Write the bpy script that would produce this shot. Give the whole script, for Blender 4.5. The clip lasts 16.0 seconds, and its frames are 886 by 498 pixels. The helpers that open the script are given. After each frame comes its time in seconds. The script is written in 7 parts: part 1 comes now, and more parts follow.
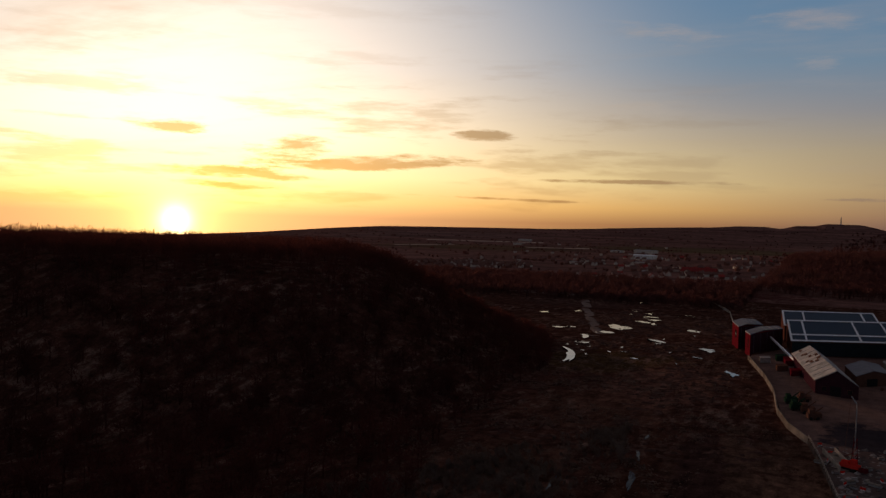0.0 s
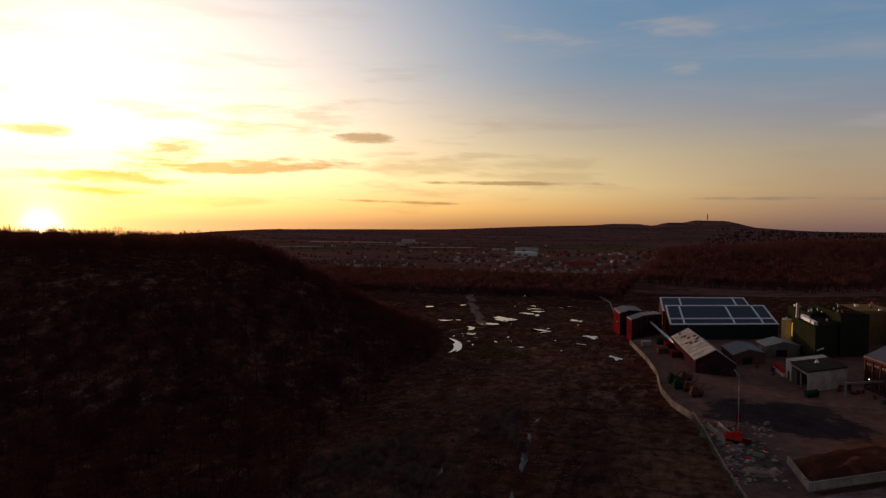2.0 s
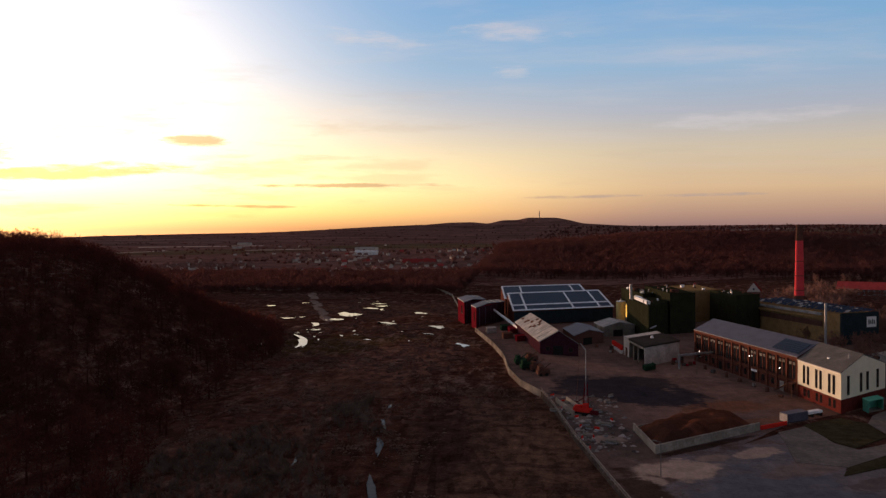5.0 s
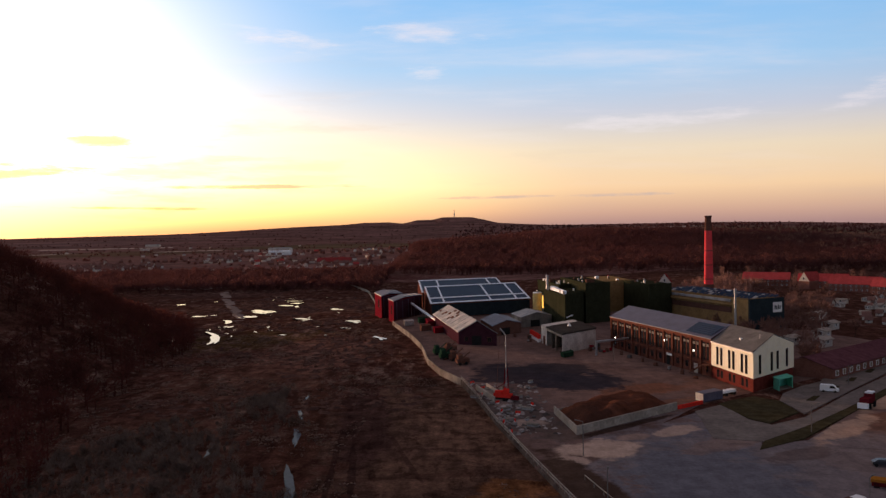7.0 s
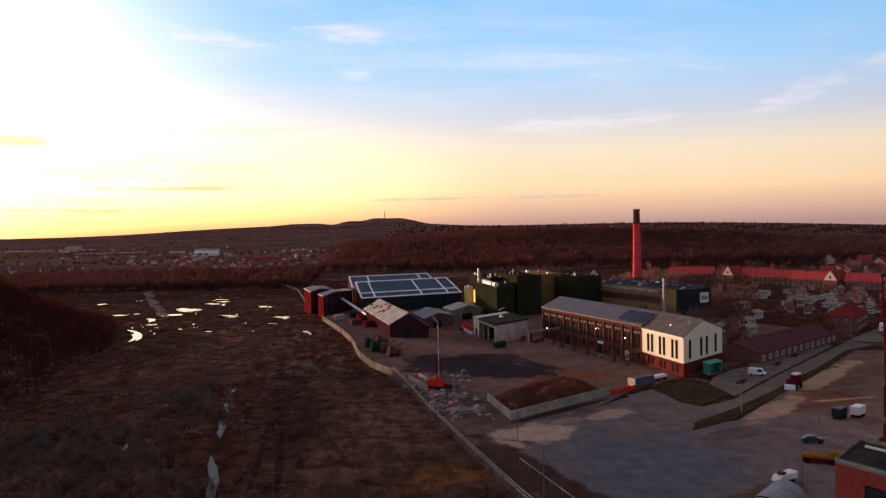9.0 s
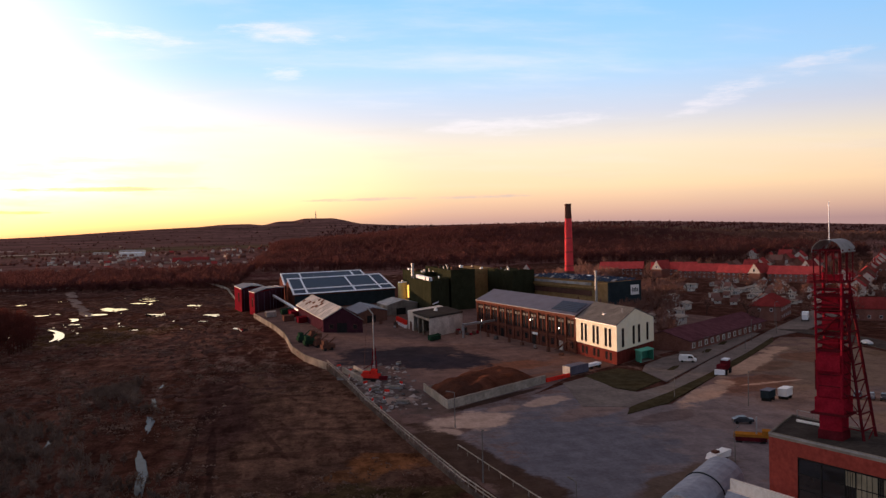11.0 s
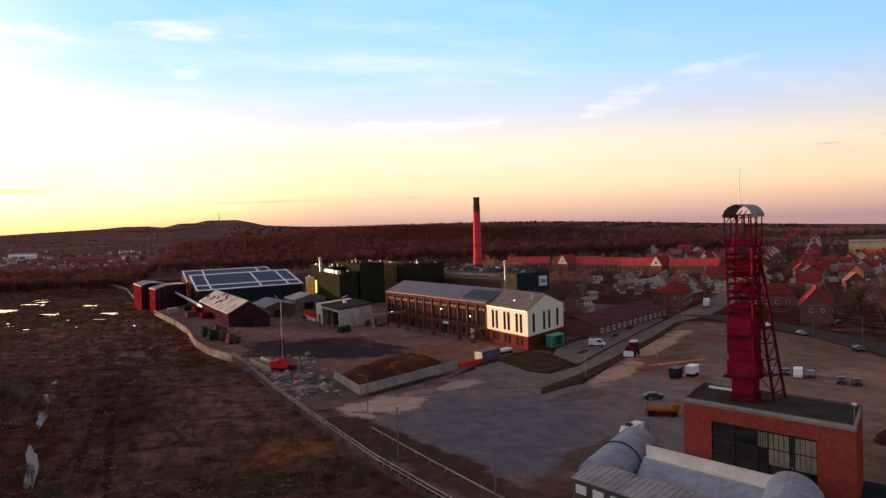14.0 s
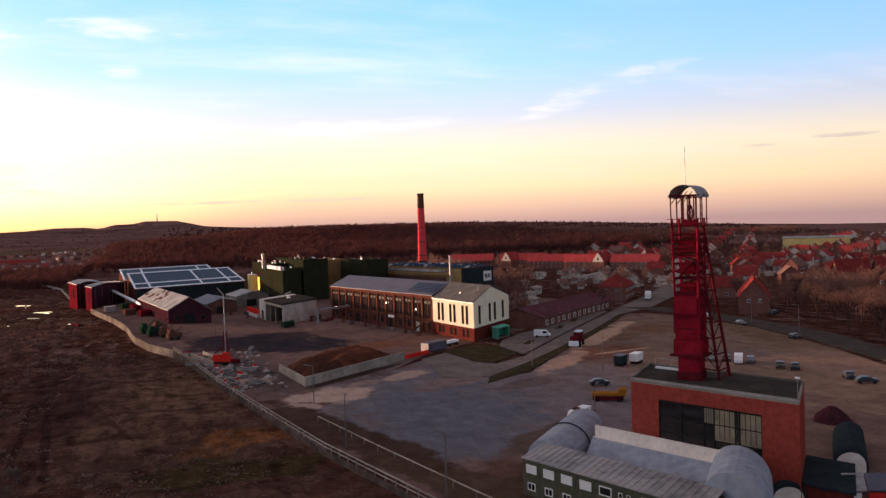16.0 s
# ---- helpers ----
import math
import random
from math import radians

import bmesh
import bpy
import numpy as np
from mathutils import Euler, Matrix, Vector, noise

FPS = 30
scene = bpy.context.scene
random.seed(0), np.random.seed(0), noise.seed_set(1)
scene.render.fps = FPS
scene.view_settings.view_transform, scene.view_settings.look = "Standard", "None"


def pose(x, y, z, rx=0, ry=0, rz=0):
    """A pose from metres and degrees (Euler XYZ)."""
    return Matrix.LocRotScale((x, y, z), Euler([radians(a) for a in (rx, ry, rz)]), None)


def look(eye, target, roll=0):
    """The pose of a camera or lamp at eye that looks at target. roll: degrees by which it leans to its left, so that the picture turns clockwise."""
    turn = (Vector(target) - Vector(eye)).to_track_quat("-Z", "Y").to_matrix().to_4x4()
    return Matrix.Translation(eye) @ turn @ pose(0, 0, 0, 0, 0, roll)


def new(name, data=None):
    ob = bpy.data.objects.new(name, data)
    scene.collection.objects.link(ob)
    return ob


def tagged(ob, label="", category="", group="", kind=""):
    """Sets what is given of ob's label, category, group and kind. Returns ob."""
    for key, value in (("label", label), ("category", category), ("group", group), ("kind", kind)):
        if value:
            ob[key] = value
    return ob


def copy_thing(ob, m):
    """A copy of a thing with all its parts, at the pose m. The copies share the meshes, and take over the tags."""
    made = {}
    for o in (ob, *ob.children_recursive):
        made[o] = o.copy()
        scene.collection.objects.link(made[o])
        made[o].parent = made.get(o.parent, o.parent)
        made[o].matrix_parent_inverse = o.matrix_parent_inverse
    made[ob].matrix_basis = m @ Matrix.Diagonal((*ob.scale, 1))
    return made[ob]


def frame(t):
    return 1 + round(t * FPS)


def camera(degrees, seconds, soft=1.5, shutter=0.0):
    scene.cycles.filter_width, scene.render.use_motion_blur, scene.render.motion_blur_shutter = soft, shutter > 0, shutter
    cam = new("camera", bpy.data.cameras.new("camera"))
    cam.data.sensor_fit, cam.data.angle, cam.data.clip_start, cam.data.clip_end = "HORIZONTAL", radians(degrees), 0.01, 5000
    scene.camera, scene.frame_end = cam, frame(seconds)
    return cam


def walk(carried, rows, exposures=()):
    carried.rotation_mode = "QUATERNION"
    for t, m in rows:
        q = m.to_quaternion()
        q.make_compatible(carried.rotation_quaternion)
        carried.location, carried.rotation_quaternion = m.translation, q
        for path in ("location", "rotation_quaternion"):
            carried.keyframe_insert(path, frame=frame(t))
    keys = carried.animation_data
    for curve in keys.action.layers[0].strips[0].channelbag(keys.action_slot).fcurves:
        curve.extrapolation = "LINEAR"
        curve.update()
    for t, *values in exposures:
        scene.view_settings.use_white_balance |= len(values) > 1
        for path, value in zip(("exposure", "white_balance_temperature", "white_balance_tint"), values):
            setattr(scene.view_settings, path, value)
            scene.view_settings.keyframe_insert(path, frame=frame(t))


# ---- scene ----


def fly(x, y, z, yaw, pitch, roll):
    """Pose of the drone's camera: heading to the left of +y, tilt up, roll."""
    return pose(x, y, z, 90 + pitch, 0, yaw) @ pose(0, 0, 0, 0, 0, roll)


cam = camera(54.0, 16.0, soft=1.4)
PATH = [
    (0.0, fly(8.49, -17.13, 66.46, 23.87, -1.89, 1.62)),
    (0.5, fly(7.40, -15.01, 65.04, 22.01, -1.79, 1.43)),
    (1.0, fly(6.50, -12.91, 63.32, 20.10, -1.71, 1.22)),
    (1.5, fly(5.67, -10.80, 61.63, 18.14, -1.66, 0.99)),
    (2.0, fly(4.89, -8.77, 60.33, 16.18, -1.57, 0.74)),
    (2.5, fly(4.14, -7.24, 59.10, 14.16, -1.50, 0.45)),
    (3.0, fly(3.40, -6.53, 58.03, 12.21, -1.42, 0.15)),
    (3.5, fly(2.64, -6.33, 57.22, 10.42, -1.41, -0.12)),
    (4.0, fly(2.03, -5.99, 56.51, 8.77, -1.43, -0.28)),
    (6.5, fly(0.21, -1.25, 51.19, 1.26, -1.42, -0.88)),
    (7.0, fly(-0.00, 0.00, 50.05, 0.00, -1.44, -0.98)),
    (7.5, fly(0.04, 1.30, 48.99, -1.19, -1.46, -1.06)),
    (8.0, fly(0.10, 2.60, 47.70, -2.27, -1.44, -1.10)),
    (8.5, fly(-0.04, 3.83, 46.51, -3.39, -1.43, -1.11)),
    (9.0, fly(-0.14, 4.70, 45.54, -4.57, -1.40, -1.14)),
    (11.5, fly(-0.93, 7.29, 41.80, -10.08, -1.47, -1.46)),
    (12.0, fly(-1.02, 7.97, 40.96, -11.09, -1.45, -1.49)),
    (12.5, fly(-0.98, 8.59, 40.23, -12.13, -1.49, -1.52)),
    (13.0, fly(-0.97, 9.22, 39.45, -13.19, -1.52, -1.62)),
    (13.5, fly(-1.07, 9.82, 38.64, -14.18, -1.51, -1.68)),
    (14.0, fly(-1.15, 10.27, 37.93, -15.16, -1.51, -1.74)),
    (14.5, fly(-1.40, 10.60, 37.21, -16.22, -1.50, -1.81)),
    (15.0, fly(-1.63, 10.92, 36.55, -17.28, -1.50, -1.86)),
    (15.5, fly(-1.65, 11.18, 35.90, -18.18, -1.52, -1.87)),
    (16.0, fly(-1.74, 11.40, 35.26, -18.92, -1.57, -1.90)),
]
EXPOSURES = [(0.0, -1.62, 6300, 14), (1.5, -1.46, 6300, 14), (2.5, -1.26, 6300, 14), (3.5, -1.02, 6300, 14), (4.0, -0.88, 6250, 14), (6.5, -0.22, 6200, 15), (9.0, 0.04, 6200, 15), (12.5, 0.25, 6200, 15), (16.0, 0.38, 6200, 15)]
walk(cam, PATH, EXPOSURES)

# ---- sky and sun: a very low red sun to the left, afterglow along the horizon ----
SUN_AZ = radians(41.0)        # to the left of +y
SUN_EL = radians(2.5)
SUN_DIR = Vector((-math.sin(SUN_AZ) * math.cos(SUN_EL), math.cos(SUN_AZ) * math.cos(SUN_EL), math.sin(SUN_EL)))


class Nodes:
    """Short hand for building a node tree."""

    def __init__(self, tree):
        self.tree = tree
        tree.nodes.clear()

    def add(self, kind, inputs=None):
        node = self.tree.nodes.new(kind)
        for key, value in (inputs or {}).items():
            if isinstance(value, bpy.types.NodeSocket):
                self.tree.links.new(value, node.inputs[key])
            else:
                node.inputs[key].default_value = value
        return node

    def math(self, op, a, b=0.0):
        node = self.add("ShaderNodeMath", {0: a, 1: b})
        node.operation = op
        return node.outputs[0]

    def dot(self, a, b):
        node = self.add("ShaderNodeVectorMath", {0: a, 1: b})
        node.operation = "DOT_PRODUCT"
        return node.outputs["Value"]

    def step(self, value, low, high):
        node = self.add("ShaderNodeMapRange", {0: value, 1: low, 2: high})
        node.interpolation_type = "SMOOTHSTEP"
        return node.outputs[0]

    def mix(self, fac, a, b, blend="MIX"):
        node = self.add("ShaderNodeMixRGB", {0: fac, 1: a, 2: b})
        node.blend_type = blend
        return node.outputs[0]

    def ramp(self, fac, stops, ease="LINEAR"):
        node = self.add("ShaderNodeValToRGB", {0: fac})
        node.color_ramp.interpolation = ease
        els = node.color_ramp.elements
        while len(els) < len(stops):
            els.new(0.5)
        for el, (p, c) in zip(els, stops):
            el.position, el.color = p, (*c, 1) if len(c) == 3 else c
        return node.outputs[0]

    def noise(self, vec, scale, detail=4.0, rough=0.55):
        return self.add("ShaderNodeTexNoise", {"Vector": vec, "Scale": scale, "Detail": detail, "Roughness": rough}).outputs[0]


LIGHT_CLOUDS = [(-26.5, 7.4, 2.6, 0.55, -0.22), (0.4, 12.5, 3.6, 0.7, 0.05), (1.0, 10.0, 1.6, 0.4, 0.0), (-31.0, 8.9, 4.0, 0.6, -0.2), (10.4, 12.0, 3.5, 0.6, 0.1), (-14.0, 6.6, 6.0, 0.6, -0.05), (12.0, 7.2, 5.0, 0.6, 0.0)]
DARK_CLOUDS = [(34.6, 4.1, 3.0, 0.95, -0.12), (29.0, 3.6, 6.4, 0.42, -0.06), (37.5, 2.7, 5.0, 0.35, 0.05), (21.5, 5.6, 1.6, 0.42, 0.05), (19.5, 1.5, 5.0, 0.10, 0.02), (-39.4, 4.3, 1.5, 0.13, -0.05), (10.5, 2.8, 7.0, 0.14, 0.0),
               (37.0, 1.8, 4.0, 0.22, 0.05), (-8.0, 1.9, 8.0, 0.12, 0.0), (41.5, 5.4, 2.2, 0.4, 0.0), (-44.0, 4.6, 1.6, 0.12, 0.0)]


def build_world():
    world = bpy.data.worlds.new("sky")
    scene.world = world
    world.use_nodes = True
    n = Nodes(world.node_tree)
    way = n.add("ShaderNodeTexCoord").outputs["Generated"]
    xyz = n.add("ShaderNodeSeparateXYZ", {0: way})
    height = n.math("MAXIMUM", xyz.outputs[2], 0.0)
    air = n.add("ShaderNodeTexSky")
    air.sky_type, air.sun_disc = "NISHITA", False
    air.sun_elevation, air.sun_rotation = SUN_EL, -SUN_AZ
    air.air_density, air.dust_density, air.ozone_density = 1.0, 1.5, 1.5
    sky = air.outputs[0]
    # bands of the afterglow over elevation, away from the sun and near it
    far = n.ramp(n.math("MULTIPLY", height, 1.6), [
        (0.0, (0.50, 0.31, 0.29)), (0.022, (0.70, 0.44, 0.34)), (0.068, (1.02, 0.70, 0.43)), (0.135, (0.92, 0.74, 0.54)),
        (0.20, (0.60, 0.62, 0.73)), (0.28, (0.36, 0.62, 0.90)), (0.40, (0.23, 0.55, 0.93)), (0.62, (0.285, 0.196, 0.178))])
    near = n.ramp(n.math("MULTIPLY", height, 1.6), [
        (0.0, (1.20, 0.55, 0.17)), (0.03, (2.5, 1.5, 0.42)), (0.075, (2.6, 2.1, 0.95)), (0.15, (1.7, 1.38, 0.86)),
        (0.27, (0.95, 0.93, 1.0)), (0.44, (0.55, 0.64, 0.86)), (0.62, (0.285, 0.196, 0.178))])
    flat = n.dot(way, (SUN_DIR.x, SUN_DIR.y, 0.0))
    toward = n.step(flat, 0.62, 1.03)
    high_toward = n.step(flat, 0.79, 1.02)
    toward = n.mix(n.step(height, 0.07, 0.20), toward, high_toward)
    glow = n.mix(toward, far, near)
    # the bright core round the sun
    sunward = n.dot(way, tuple(SUN_DIR))
    core = n.math("POWER", n.add("ShaderNodeMapRange", {0: sunward, 1: 0.70, 2: 1.0}).outputs[0], 5.0)
    core = n.math("MULTIPLY", core, n.add("ShaderNodeMapRange", {0: n.step(height, 0.02, 0.11), 3: 0.30, 4: 1.0}).outputs[0])
    glow = n.mix(1.0, glow, n.mix(core, (0, 0, 0, 1), (3.4, 2.9, 2.1, 1)), "ADD")
    low_sun = n.dot(way, (-math.sin(SUN_AZ), math.cos(SUN_AZ), -0.008))
    low_sun = n.math("MAXIMUM", low_sun, 0.0)
    for power, tint in ((260.0, (1.3, 0.75, 0.16, 1)), (1500.0, (2.6, 1.9, 0.7, 1)), (9000.0, (6.0, 5.0, 3.2, 1))):
        glow = n.mix(1.0, glow, n.mix(n.math("POWER", low_sun, power), (0, 0, 0, 1), tint), "ADD")
    # broken veil of high cloud
    lift = n.math("ADD", height, 0.10)
    px, py = n.math("DIVIDE", xyz.outputs[0], lift), n.math("DIVIDE", xyz.outputs[1], lift)
    plane = n.add("ShaderNodeCombineXYZ", {0: px, 1: py, 2: 0.0}).outputs[0]
    swept = n.add("ShaderNodeMapping", {0: plane, 2: (0, 0, 0.5), 3: (0.55, 1.3, 1.0)}).outputs[0]
    wisps = n.step(n.noise(swept, 0.9, 7.0, 0.62), 0.48, 0.80)
    high = n.add("ShaderNodeMapRange", {0: height, 1: 0.03, 2: 0.12}).outputs[0]
    cloud = n.mix(toward, (0.93, 0.84, 0.86, 1), (1.6, 1.35, 1.0, 1))
    glow = n.mix(n.math("MULTIPLY", n.math("MULTIPLY", wisps, high), 0.6), glow, cloud)
    # single clouds: bearing to the left and height in degrees, half width, half height, lean
    ragged = n.noise(n.add("ShaderNodeMapping", {0: way, 3: (6.0, 6.0, 34.0)}).outputs[0], 2.2, 7.0, 0.66)
    bearing = n.math("MULTIPLY", n.math("ARCTAN2", n.math("MULTIPLY", xyz.outputs[0], -1.0), xyz.outputs[1]), 57.2958)
    rise = n.math("MULTIPLY", n.math("ARCSINE", xyz.outputs[2]), 57.2958)

    def cloud_at(az, el, w, h, lean, soft=1.0):
        dx, dy = n.math("SUBTRACT", bearing, az), n.math("SUBTRACT", rise, el)
        dy = n.math("SUBTRACT", dy, n.math("MULTIPLY", dx, lean))
        q = n.math("ADD", n.math("POWER", n.math("ABSOLUTE", n.math("DIVIDE", dx, w)), 2.0), n.math("POWER", n.math("ABSOLUTE", n.math("DIVIDE", dy, h)), 2.0))
        q = n.math("ADD", q, n.math("MULTIPLY", n.math("SUBTRACT", ragged, 0.5), -7.5))
        return n.step(n.math("SUBTRACT", 1.0, q), -0.4, soft)

    for az, el, w, h, lean in LIGHT_CLOUDS:
        glow = n.mix(n.math("MULTIPLY", cloud_at(az, el, w, h, lean, 2.2), 0.65), glow, cloud)
    streak = n.noise(n.add("ShaderNodeMapping", {0: way, 3: (2.6, 2.6, 20.0)}).outputs[0], 2.1, 7.0, 0.64)
    band = n.ramp(n.math("MULTIPLY", height, 4.0), [(0.0, (0, 0, 0)), (0.06, (0.6, 0.6, 0.6)), (0.35, (1, 1, 1)), (0.8, (0.25, 0.25, 0.25))])
    veil = n.math("MULTIPLY", n.math("MULTIPLY", n.step(streak, 0.50, 0.66), band), n.math("ADD", n.math("MULTIPLY", toward, 0.45), 0.12))
    shade = n.mix(toward, (0.62, 0.50, 0.47, 1), (0.86, 0.50, 0.20, 1))
    glow = n.mix(veil, glow, shade)
    for az, el, w, h, lean in DARK_CLOUDS:
        glow = n.mix(n.math("MULTIPLY", cloud_at(az, el, w, h, lean, 1.3), 0.86), glow, shade)
    both = n.mix(1.0, n.mix(1.0, sky, (0.12, 0.12, 0.12, 1), "MULTIPLY"), glow, "ADD")
    east = n.add("ShaderNodeMapRange", {0: flat, 1: -0.6, 2: 0.45, 3: 0.68, 4: 1.0}).outputs[0]
    out = n.add("ShaderNodeBackground", {0: both, 1: n.math("MULTIPLY", east, 0.85)}).outputs[0]
    n.add("ShaderNodeOutputWorld", {0: out})


build_world()
sun_data = bpy.data.lights.new("sun", "SUN")
sun_data.energy, sun_data.angle, sun_data.color = 5.0, radians(0.6), (1.0, 0.58, 0.34)
sun_lamp = new("sun", sun_data)
sun_lamp.matrix_world = look(SUN_DIR * 300, (0, 0, 0))

# ---- materials ----
def material(name, colour, rough=0.85, scale=0.4, spread=0.35, metal=0.0, bump=0.02, fine=6.0, second=None, spec=0.0, random_tone=0.0):
    """A surface with stains of size 1/scale m and a fine grain; second: another colour that shows in patches."""
    m = bpy.data.materials.new(name)
    m.use_nodes = True
    n = Nodes(m.node_tree)
    at = n.add("ShaderNodeTexCoord").outputs["Object"]
    big, small = n.noise(at, scale, 5.0, 0.6), n.noise(at, scale * fine, 4.0, 0.6)
    dark = tuple(c * (1 - spread) for c in colour)
    light = tuple(min(1.0, c * (1 + spread)) for c in colour)
    col = n.ramp(big, [(0.28, dark), (0.72, light)])
    if second:
        spots = n.step(n.noise(at, scale * 0.45, 6.0, 0.65), 0.46, 0.60)
        col = n.mix(spots, col, (*second, 1))
    col = n.mix(0.30, col, n.ramp(small, [(0.3, (0.25, 0.25, 0.25)), (0.7, (0.95, 0.95, 0.95))]), "OVERLAY")
    if random_tone:
        tone = n.add("ShaderNodeObjectInfo").outputs["Random"]
        col = n.mix(1.0, col, n.ramp(tone, [(0.0, (1 - random_tone,) * 3), (1.0, (1, 1, 1))]), "MULTIPLY")
    rgh = n.add("ShaderNodeMapRange", {0: small, 3: max(0.03, rough - 0.12), 4: min(1.0, rough + 0.12)}).outputs[0]
    normal = n.add("ShaderNodeBump", {"Strength": 0.5, "Distance": bump, "Height": small}).outputs[0]
    bsdf = n.add("ShaderNodeBsdfPrincipled", {"Base Color": col, "Roughness": rgh, "Metallic": metal, "Normal": normal, "Specular IOR Level": spec})
    n.add("ShaderNodeOutputMaterial", {0: bsdf.outputs[0]})
    return m


def glowing(name, colour, strength):
    m = bpy.data.materials.new(name)
    m.use_nodes = True
    n = Nodes(m.node_tree)
    n.add("ShaderNodeOutputMaterial", {0: n.add("ShaderNodeEmission", {0: (*colour, 1), 1: strength}).outputs[0]})
    return m


def glass(name, tint, rough=0.08):
    m = bpy.data.materials.new(name)
    m.use_nodes = True
    n = Nodes(m.node_tree)
    at = n.add("ShaderNodeTexCoord").outputs["Object"]
    col = n.ramp(n.noise(at, 0.6), [(0.3, tuple(c * 0.6 for c in tint)), (0.7, tint)])
    bsdf = n.add("ShaderNodeBsdfPrincipled", {"Base Color": col, "Roughness": rough, "Specular IOR Level": 0.6, "Coat Weight": 0.0})
    n.add("ShaderNodeOutputMaterial", {0: bsdf.outputs[0]})
    return m


def ground_mix(name, base, patches, speck=0.45, streak=(0.22, 0.05), bump=0.25, drag=0.55, cast=(1.0, 0.80, 0.80), dry=None):
    """Earth or worn paving: a base colour with grain and drive streaks, and ragged stains.
    patches: x, y, half width, half length, turn in degrees, colour, strength."""
    m = bpy.data.materials.new(name)
    m.use_nodes = True
    n = Nodes(m.node_tree)
    at = n.add("ShaderNodeTexCoord").outputs["Object"]
    big, mid, small = n.noise(at, 0.035, 6.0, 0.6), n.noise(at, 0.22, 6.0, 0.68), n.noise(at, 1.4, 5.0, 0.7)
    ragged = n.math("ADD", n.math("MULTIPLY", n.noise(at, 0.09, 7.0, 0.68), 1.0), -0.5)
    drawn = n.noise(n.add("ShaderNodeMapping", {0: at, 2: (0, 0, -0.06), 3: (streak[0], streak[1], 0.1)}).outputs[0], 1.6, 6.0, 0.66)
    col = n.ramp(big, [(0.3, tuple(c * 0.72 for c in base)), (0.7, tuple(c * 1.3 for c in base))])
    for x, y, rx, ry, turn, colour, strength in patches:
        node = n.add("ShaderNodeMapping", {0: at, 1: (x, y, 0), 2: (0, 0, radians(turn)), 3: (rx, ry, 100000.0)})
        node.vector_type = "TEXTURE"
        far = n.add("ShaderNodeVectorMath", {0: node.outputs[0]})
        far.operation = "LENGTH"
        edge = n.math("ADD", n.math("SUBTRACT", 1.0, far.outputs["Value"]), n.math("MULTIPLY", ragged, 2.4))
        mask = n.math("MULTIPLY", n.step(edge, -0.12, 0.22), strength)
        col = n.mix(mask, col, (*colour, 1))
    if dry:                                                 # ragged tufts and ridges of dry pale growth
        tufts = n.noise(n.add("ShaderNodeMapping", {0: at, 2: (0, 0, 0.35), 3: (1.0, 0.36, 1.0)}).outputs[0], 0.20, 9.0, 0.74)
        where = n.step(n.noise(at, 0.022, 4.0, 0.6), 0.40, 0.56)
        levelled = n.add("ShaderNodeMapping", {0: at, 1: (2, 170, 0), 2: (0, 0, radians(5)), 3: (46, 120, 100000.0)})
        levelled.vector_type = "TEXTURE"
        far = n.add("ShaderNodeVectorMath", {0: levelled.outputs[0]})
        far.operation = "LENGTH"
        where = n.math("MULTIPLY", where, n.step(n.math("ADD", far.outputs["Value"], n.math("MULTIPLY", ragged, 0.8)), 0.75, 1.1))
        col = n.mix(n.math("MULTIPLY", n.step(tufts, 0.50, 0.62), where), col, (*dry, 1))
        col = n.mix(n.math("MULTIPLY", n.step(tufts, 0.47, 0.38), 0.6), col, tuple(c * 0.4 for c in base) + (1,))
    col = n.mix(drag, col, n.ramp(drawn, [(0.34, (0.24, 0.24, 0.24)), (0.66, (0.78, 0.77, 0.76))]), "OVERLAY")
    col = n.mix(speck, col, n.ramp(mid, [(0.34, (0.18, 0.18, 0.18)), (0.66, (0.85, 0.84, 0.82))]), "OVERLAY")
    col = n.mix(speck * 0.7, col, n.ramp(small, [(0.34, (0.2, 0.2, 0.2)), (0.66, (0.85, 0.85, 0.85))]), "OVERLAY")
    col = n.mix(1.0, col, (*cast, 1), "MULTIPLY")
    normal = n.add("ShaderNodeBump", {"Strength": 0.6, "Distance": bump, "Height": n.math("ADD", mid, n.math("MULTIPLY", small, 0.25))}).outputs[0]
    bsdf = n.add("ShaderNodeBsdfPrincipled", {"Base Color": col, "Roughness": 0.95, "Normal": normal, "Specular IOR Level": 0.0})
    n.add("ShaderNodeOutputMaterial", {0: bsdf.outputs[0]})
    return m


